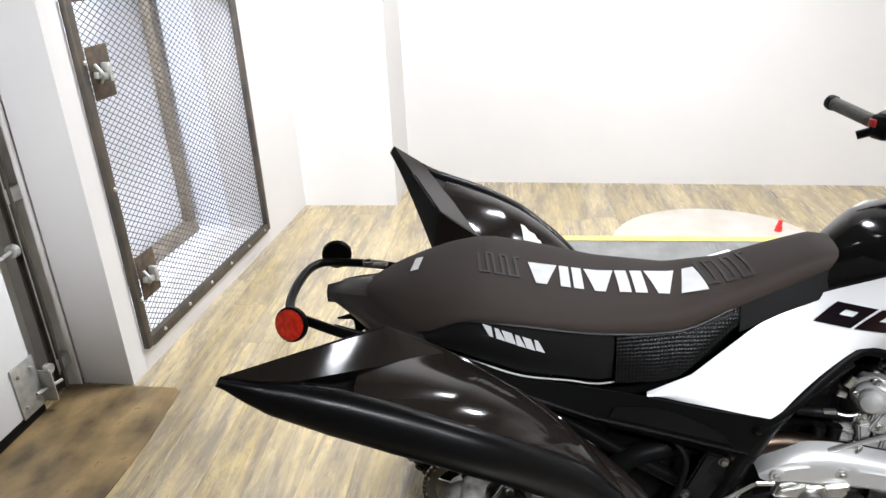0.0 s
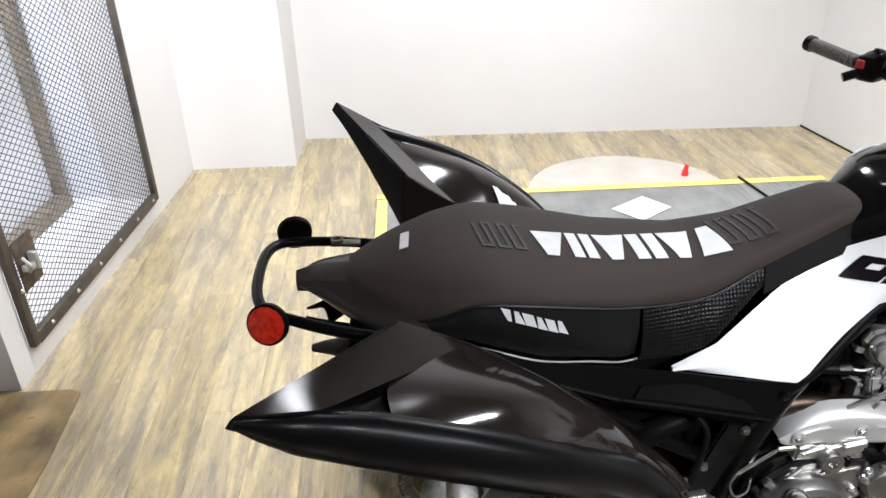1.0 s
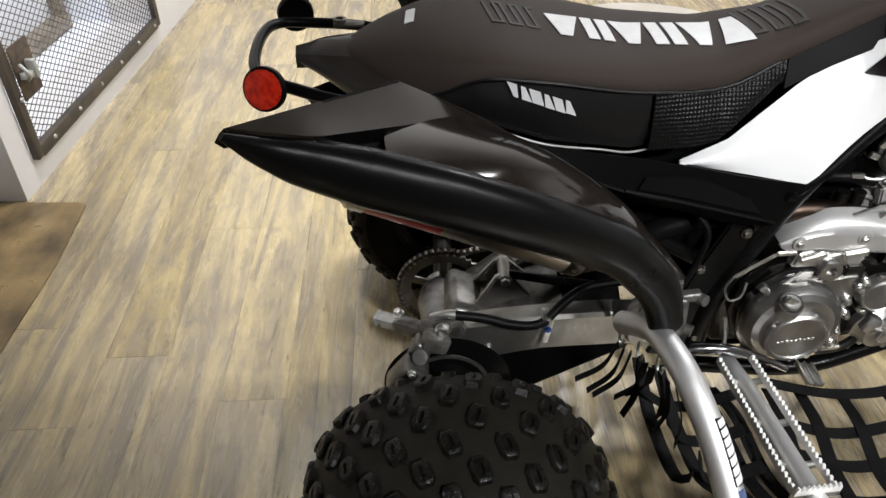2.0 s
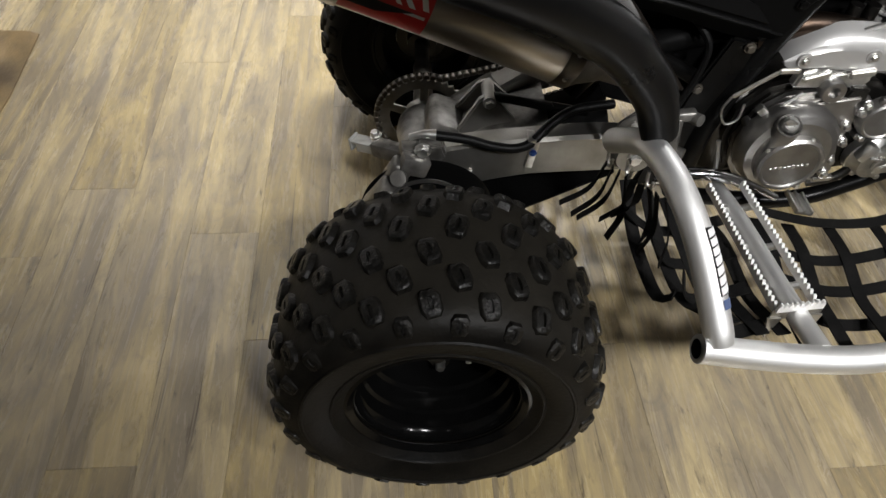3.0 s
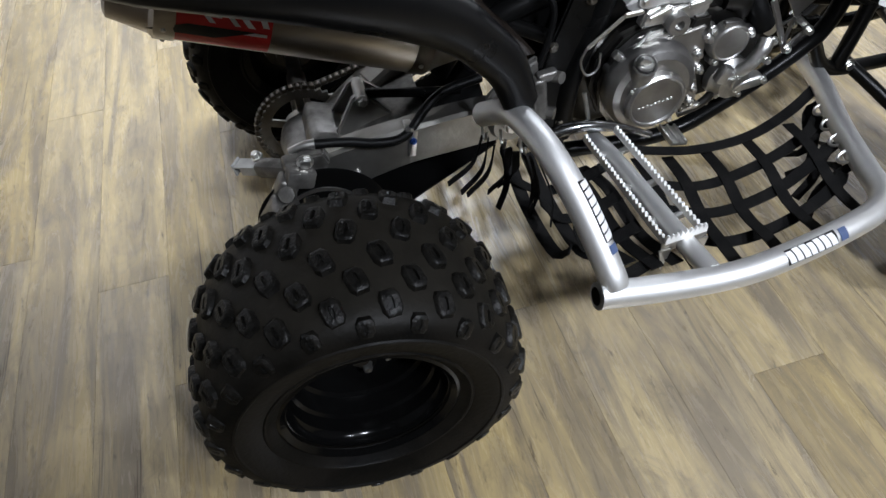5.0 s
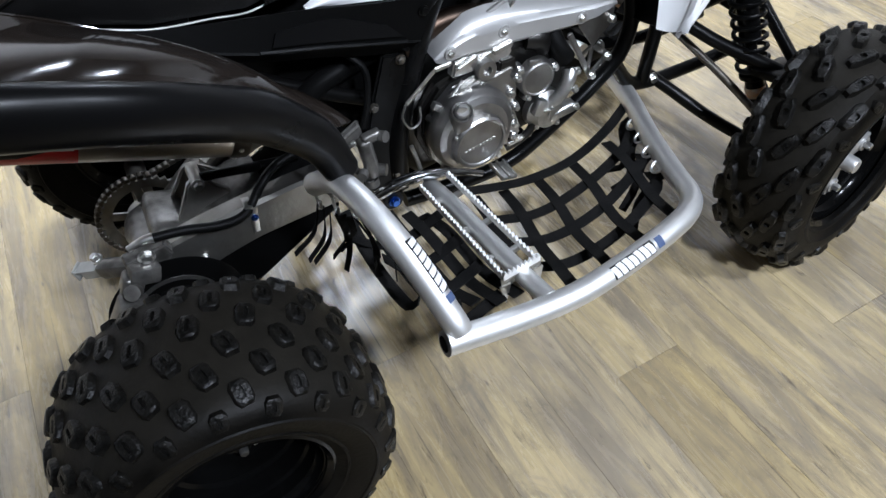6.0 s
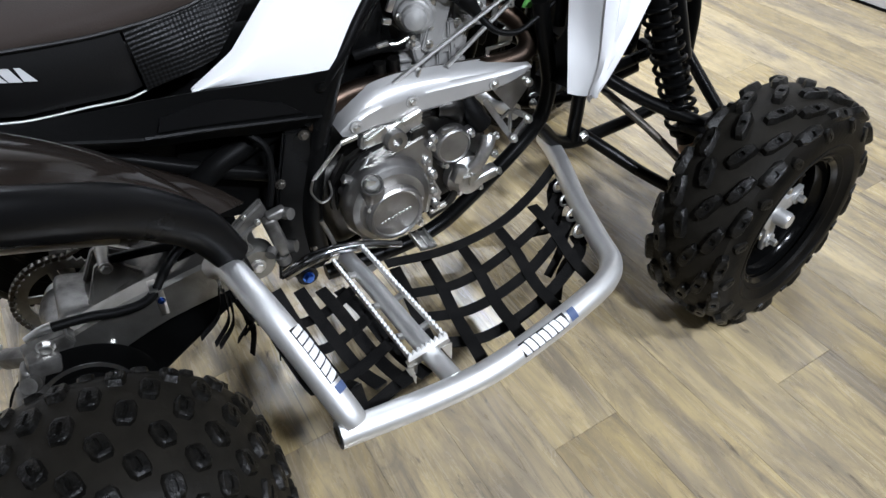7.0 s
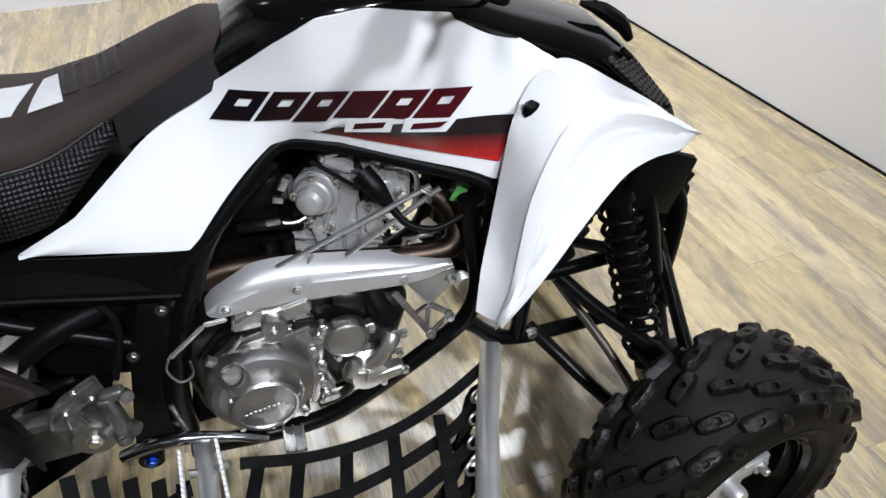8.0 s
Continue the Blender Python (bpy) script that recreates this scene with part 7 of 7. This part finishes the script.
def foot_brake():
    b = node("brake_pedal", bike, None, "steel rear brake pedal and cast master cylinder")
    part("lever", b_tube([(0.379, -0.21, 0.365), (0.424, -0.215, 0.381), (0.463, -0.22, 0.386), (0.5, -0.222, 0.379), (0.541, -0.225, 0.366), (0.591, -0.228, 0.342)], [0.010, 0.012, 0.011, 0.009, 0.007, 0.006], 12), PEDALSTEEL, b, "polished steel pedal lever", 60)
    part("pad", b_join(b_box((0.034, 0.05, 0.006), (0.631, -0.235, 0.335), (0, 12, 0), 0.002), *[b_box((0.004, 0.05, 0.007), (0.617 + 0.014 * i, -0.235, 0.342 - 0.003 * i), (0, 12, 0), 0.001) for i in range(3)]), BOLT, b, "toothed pedal pad")
    part("pivot", b_lathe([(0, -0.01), (0.019, -0.01), (0.019, 0.02), (0, 0.02)], 18, (0.416, -0.195, 0.347), (0, -1, 0)), FRAMEBLACK, b)
    bolt(b, (0.416, -0.216, 0.347), 0.008, 0.010, (0, -1, 0), BLUEBOLT)
    part("spring", b_tube([(0.468, -0.20, 0.44), (0.474, -0.205, 0.41), (0.478, -0.208, 0.385)], 0.004, 8), BOLT, b)
    mc = part("master_cylinder", b_join(b_box((0.024, 0.026, 0.085), (0.390, -0.195, 0.445), (0, -6, 0), 0.007, 3), b_lathe([(0.013, 0), (0.013, 0.016), (0.010, 0.018), (0, 0.018)], 14, (0.388, -0.195, 0.400), (0.05, 0, -1)), b_box((0.034, 0.018, 0.018), (0.400, -0.197, 0.488), (0, -8, 0), 0.005, 3),
                                        b_lathe([(0, 0), (0.010, 0), (0.010, 0.016), (0, 0.016)], 12, (0.413, -0.197, 0.484), (0.5, -0.8, 0.2)), b_lathe([(0, 0), (0.011, 0), (0.011, 0.016), (0, 0.016)], 12, (0.402, -0.197, 0.415), (0.8, -0.6, 0)), b_lathe([(0, 0), (0.009, 0), (0.009, 0.014), (0, 0.014)], 12, (0.376, -0.200, 0.422), (-0.6, -0.8, 0))), CALIPER, b, "cast master cylinder", 30)
    hp = part("heel_plate", b_prism([(0.292, 0.425), (0.304, 0.466), (0.332, 0.494), (0.385, 0.523), (0.390, 0.488), (0.355, 0.472), (0.342, 0.450), (0.352, 0.425)], 0.007, lambda u, v, w: Vector((u, -0.182 - w, v)), 0.003), CALIPER, b, "cast heel plate", 30)
    part("heel_rib", b_join(b_tube([(0.302, -0.189, 0.440), (0.313, -0.190, 0.468), (0.345, -0.191, 0.493), (0.384, -0.190, 0.514)], 0.005, 8), b_tube([(0.325, -0.189, 0.430), (0.330, -0.190, 0.458), (0.368, -0.190, 0.480)], 0.004, 8)), CALIPER, hp)
    # black plate added to stand for the shaded hollow behind the pedal
    part("heel_backing", b_prism([(0.27, 0.50), (0.30, 0.44), (0.44, 0.40), (0.50, 0.58), (0.44, 0.63), (0.31, 0.63)], 0.006, lambda u, v, w: Vector((u, -0.078 - w, v)), 0.002), MATTBLACK, b, "black backing plate added in place of shade")
    for p in ((0.36, -0.086, 0.545), (0.403, -0.086, 0.556), (0.322, -0.086, 0.520)):
        bolt(b, p, 0.005, 0.006)
    for p in ((0.369, -0.190, 0.481), (0.328, -0.190, 0.461), (0.352, -0.190, 0.500)):
        bolt(b, p, 0.0045, 0.005)
    part("hose", b_tube([(0.40, -0.16, 0.48), (0.42, -0.15, 0.53), (0.425, -0.14, 0.58), (0.39, -0.12, 0.62)], 0.006, 8), HOSE, b, "black hose")


foot_brake()


# ---- front end ----
def front_end(s):
    a = node("suspension_arm", bike, None, "black tubular double wishbones")
    F = lambda q: [(x, s * -y if False else (y if s < 0 else -y), z) for x, y, z in q]
    for nm, pts, r in (("lower_arm", [(1.095, -0.075, 0.292), (1.13, -0.13, 0.262), (1.18, -0.20, 0.218), (1.245, -0.30, 0.178), (1.285, -0.365, 0.175)], 0.0135), ("lower_arm", [(1.375, -0.075, 0.292), (1.345, -0.16, 0.25), (1.31, -0.28, 0.195), (1.285, -0.365, 0.175)], 0.0135),
                       ("upper_arm", [(1.13, -0.085, 0.430), (1.19, -0.17, 0.385), (1.26, -0.27, 0.352), (1.285, -0.345, 0.345)], 0.014), ("upper_arm", [(1.345, -0.10, 0.425), (1.325, -0.18, 0.395), (1.30, -0.28, 0.360), (1.285, -0.345, 0.345)], 0.0125)):
        part(nm, b_tube(F(pts), r, 12, 24), FRAMEBLACK, a, "", 60)
    part("arm_gusset", b_box((0.09, 0.08, 0.018), (1.27, s * 0.275, 0.348), (s * 14, 0, 0), 0.006), FRAMEBLACK, a)
    part("upright", b_join(b_box((0.05, 0.045, 0.21), (1.280, s * 0.352, 0.255), (0, 0, 0), 0.012, 3), b_lathe([(0, 0), (0.045, 0), (0.05, 0.02), (0.04, 0.05), (0, 0.05)], 24, (1.280, s * 0.345, FW), (0, s, 0))), CASTDARK, a, "cast steering upright", 30)
    for x, z in ((1.092, 0.292), (1.125, 0.430)):
        bolt(a, (x - 0.012, s * 0.075, z), 0.009, 0.012, (-1, 0, 0))
        bolt(a, (x, s * 0.095, z), 0.010, 0.012, (0, s, 0))
    tr = part("tie_rod", b_tube(F([(1.15, -0.06, 0.385), (1.20, -0.20, 0.31), (1.235, -0.345, 0.235)]), 0.0085, 10), STEEL, bike, "bare steel tie rod")
    sh = node("front_shock", bike, None, "black coil-over front shock absorber")
    top, bot = Vector((1.205, s * 0.125, 0.640)), Vector((1.268, s * 0.245, 0.245))
    d = (bot - top).normalized()
    q = Vector((0, 1, 0)).rotation_difference(d).to_matrix().to_4x4()
    M = Matrix.Translation(top) @ q
    ln = (bot - top).length

    def put(bm):
        bmesh.ops.transform(bm, matrix=M, verts=bm.verts)
        return bm
    part("body", put(b_lathe([(0, 0), (0.014, 0), (0.014, 0.02), (0.030, 0.03), (0.030, 0.045), (0.022, 0.05), (0.022, ln * 0.62), (0.012, ln * 0.63), (0.012, ln * 0.80), (0.030, ln * 0.81), (0.030, ln * 0.83), (0.020, ln * 0.85), (0.018, ln), (0, ln)], 24)), FRAMEBLACK, sh, "", 30)
    turns, n = 11, 220
    part("spring", put(b_tube([(0.0315 * math.cos(2 * math.pi * turns * i / n), 0.05 + (ln * 0.81 - 0.055) * (i / n) ** 0.92, 0.0315 * math.sin(2 * math.pi * turns * i / n)) for i in range(n + 1)], 0.0052, 6, n + 1)), FRAMEBLACK, sh, "black coil spring", 60)
    part("label", put(b_lathe([(0.0215, ln * 0.885), (0.0215, ln * 0.94)], 24)), AMBER, sh, "amber and white label")
    part("reservoir", b_tube([tuple(top + Vector((0.06, s * 0.0, -0.03))), tuple(top + Vector((0.085, s * 0.03, -0.20)))], 0.020, 14), FRAMEBLACK, sh)


front_end(-1)
front_end(1)


def nose():
    b = node("front_bumper", bike, None, "black tubular front bumper")
    for s in (-1, 1):
        part("bumper_tube", b_tube([(1.35, s * 0.085, 0.32), (1.365, s * 0.085, 0.36), (1.373, s * 0.085, 0.44), (1.376, s * 0.08, 0.51), (1.36, s * 0.07, 0.56)], 0.0165, 12), FRAMEBLACK, b, "", 60)
    part("bumper_plate", b_box((0.05, 0.16, 0.10), (1.368, 0, 0.505), (0, 12, 0), 0.014, 3), MATTBLACK, b)
    part("bumper_cross_bar", b_box((0.02, 0.15, 0.03), (1.38, 0, 0.345), (0, 0, 0), 0.006), MATTBLACK, b)
    h = node("headlight", bike, None, "smoked headlight pair below the nose")
    for s in (-1, 1):
        part("headlamp", b_join(b_lathe([(0, 0.03), (0.03, 0.028), (0.044, 0.012), (0.048, -0.02), (0.038, -0.07), (0, -0.08)], 24, (1.305, s * 0.085, 0.635), (1, s * 0.12, -0.05))), LENS, h, "smoked lens", 40)
        part("shroud", b_join(b_box((0.12, 0.02, 0.11), (1.28, s * 0.135, 0.62), (0, 25, s * -8), 0.008), b_box((0.05, 0.012, 0.06), (1.325, s * 0.12, 0.60), (0, 40, 0), 0.004)), MATTBLACK, h)
    part("nose_cowl", b_loft([[Vector((x, -w, z)), Vector((x + 0.01, -w * 0.5, z + 0.03)), Vector((x + 0.012, w * 0.5, z + 0.03)), Vector((x, w, z)), Vector((x - 0.01, w * 0.8, z - 0.06)), Vector((x - 0.01, -w * 0.8, z - 0.06))] for x, w, z in ((1.20, 0.09, 0.74), (1.28, 0.105, 0.705), (1.33, 0.11, 0.675))]), MATTBLACK, h, "black nose cowl", 40)
    part("radiator", b_box((0.05, 0.26, 0.20), (1.10, 0, 0.57), (0, -20, 0), 0.01), MATTBLACK, bike, "black radiator")


nose()


def handlebar():
    h = node("handlebar", bike, None, "black handlebar with grey grips")
    turn = Matrix.Translation((0.93, 0, 0)) @ Matrix.Rotation(radians(19), 4, "Z") @ Matrix.Translation((-0.93, 0, 0))

    def T(bm, s=-1):
        """The right half stands further forward, as the bar is turned to the left."""
        if s < 0:
            bmesh.ops.transform(bm, matrix=turn, verts=[v for v in bm.verts if v.co.y < -0.02])
        return bm
    pts = [(0.775, -0.415, 1.083), (0.83, -0.30, 1.062), (0.868, -0.20, 1.045), (0.905, -0.11, 1.020), (0.915, 0.0, 1.015), (0.905, 0.11, 1.020), (0.868, 0.20, 1.045), (0.83, 0.30, 1.062), (0.775, 0.415, 1.083)]
    part("bar", T(b_tube(pts, 0.011, 12, 70)), FRAMEBLACK, h, "", 60)
    part("bar_clamp", b_join(b_box((0.05, 0.10, 0.045), (0.915, 0, 1.01), (0, 20, 0), 0.010, 3), b_tube([(0.925, 0, 1.0), (1.0, 0, 0.86)], 0.022, 14)), FRAMEBLACK, h)
    part("bar_pad", b_tube([(0.905, -0.09, 1.045), (0.905, 0.09, 1.045)], 0.022, 14), MATTBLACK, h)
    for s in (-1, 1):
        a, e = Vector((0.780, s * 0.405, 1.081)), Vector((0.824, s * 0.313, 1.064))
        ribs = [(0.0, 0.0)] + [(0.0128 + (0.0012 if k % 3 == 1 else 0.0), (e - a).length * k / 51) for k in range(52)] + [(0.0, (e - a).length)]
        g = part("grip", T(b_lathe(ribs, 20, tuple(a), tuple((e - a).normalized())), s), GREYGRIP, h, "grey ribbed rubber grip")
        part("grip_end", T(b_lathe([(0, -0.004), (0.0145, -0.004), (0.016, 0.0), (0.016, 0.010), (0, 0.010)], 18, tuple(a - (e - a).normalized() * 0.008), tuple((e - a).normalized())), s), HOSE, g, "black grip end")
        c = Vector((0.838, s * 0.288, 1.059))
        sw = part("switch_housing", T(b_join(b_box((0.046, 0.046, 0.050), tuple(c), (0, 0, s * 26), 0.012, 3), b_lathe([(0, -0.022), (0.022, -0.022), (0.026, -0.014), (0.026, 0.014), (0.02, 0.022), (0, 0.022)], 18, tuple(c + Vector((0.006, s * -0.006, 0.006))), (0.43, s * -0.9, 0)), b_box((0.022, 0.02, 0.05), tuple(c + Vector((0.0, s * -0.005, 0.012))), (0, 20, 0), 0.006), b_tube([tuple(c + Vector((-0.02, s * 0.005, -0.01))), tuple(c + Vector((-0.045, s * 0.012, -0.02)))], 0.009, 10)), s), FRAMEBLACK, h, "black switch housing")
        part("switch_button", T(b_box((0.012, 0.018, 0.016), tuple(c + Vector((-0.022, s * 0.0, 0.008))), (0, 0, s * 26), 0.003), s), REDPL, sw, "red switch button")
        part("lever_perch", T(b_join(b_box((0.04, 0.035, 0.03), (0.876, s * 0.212, 1.052), (0, 0, s * 26), 0.008), b_tube([(0.890, s * 0.215, 1.045), (0.905, s * 0.29, 1.050), (0.875, s * 0.375, 1.060)], [0.009, 0.007, 0.005], 8)), s), CASTDARK, h, "cast lever and perch")
        part("cable", T(b_tube([(0.87, s * 0.25, 1.05), (0.90, s * 0.235, 1.02), (0.95, s * 0.17, 0.98), (0.99, s * 0.09, 0.94), (1.0, s * 0.05, 0.90)], 0.0055, 8), s), HOSE, h, "black cable")
    part("meter_pod", b_box((0.10, 0.13, 0.05), (1.0, 0, 0.93), (0, 25, 0), 0.018, 3), MATTBLACK, h, "black meter pod")


handlebar()

# ---- floor planks ----
PW, PL = 0.149, 1.21
JOINT = {0: -0.68, -2: -0.265, -3: 0.025, -4: -0.515, -5: 0.177, -6: -0.03}
PLANKS = {}


def plank_mesh(length):
    key = round(length, 2)
    if key not in PLANKS:
        PLANKS[key] = to_mesh("plank", b_box((PW - 0.0003, key - 0.0006, 0.006), (0, 0, -0.003), (0, 0, 0), 0.00025, 1), PLANK)
    return PLANKS[key]


rng = random.Random(5)
TILTM = Matrix.Translation((-0.034, -0.68, 0)) @ Matrix.Rotation(radians(2.3), 4, "Z")
for c in range(-11, 19):
    y0 = JOINT.get(c, rng.uniform(-0.6, 0.6)) + 0.68
    k = -3
    while True:
        a, b = y0 + k * PL, y0 + (k + 1) * PL
        k += 1
        a, b = max(a, -2.55), min(b, 3.95)
        if a >= 3.95:
            break
        if b - a < 0.1:
            continue
        length = round(b - a, 2)
        shared("plank", plank_mesh(length), FLOOR, TILTM @ Matrix.Translation(((c + 0.5) * PW, (a + b) / 2, 0)))
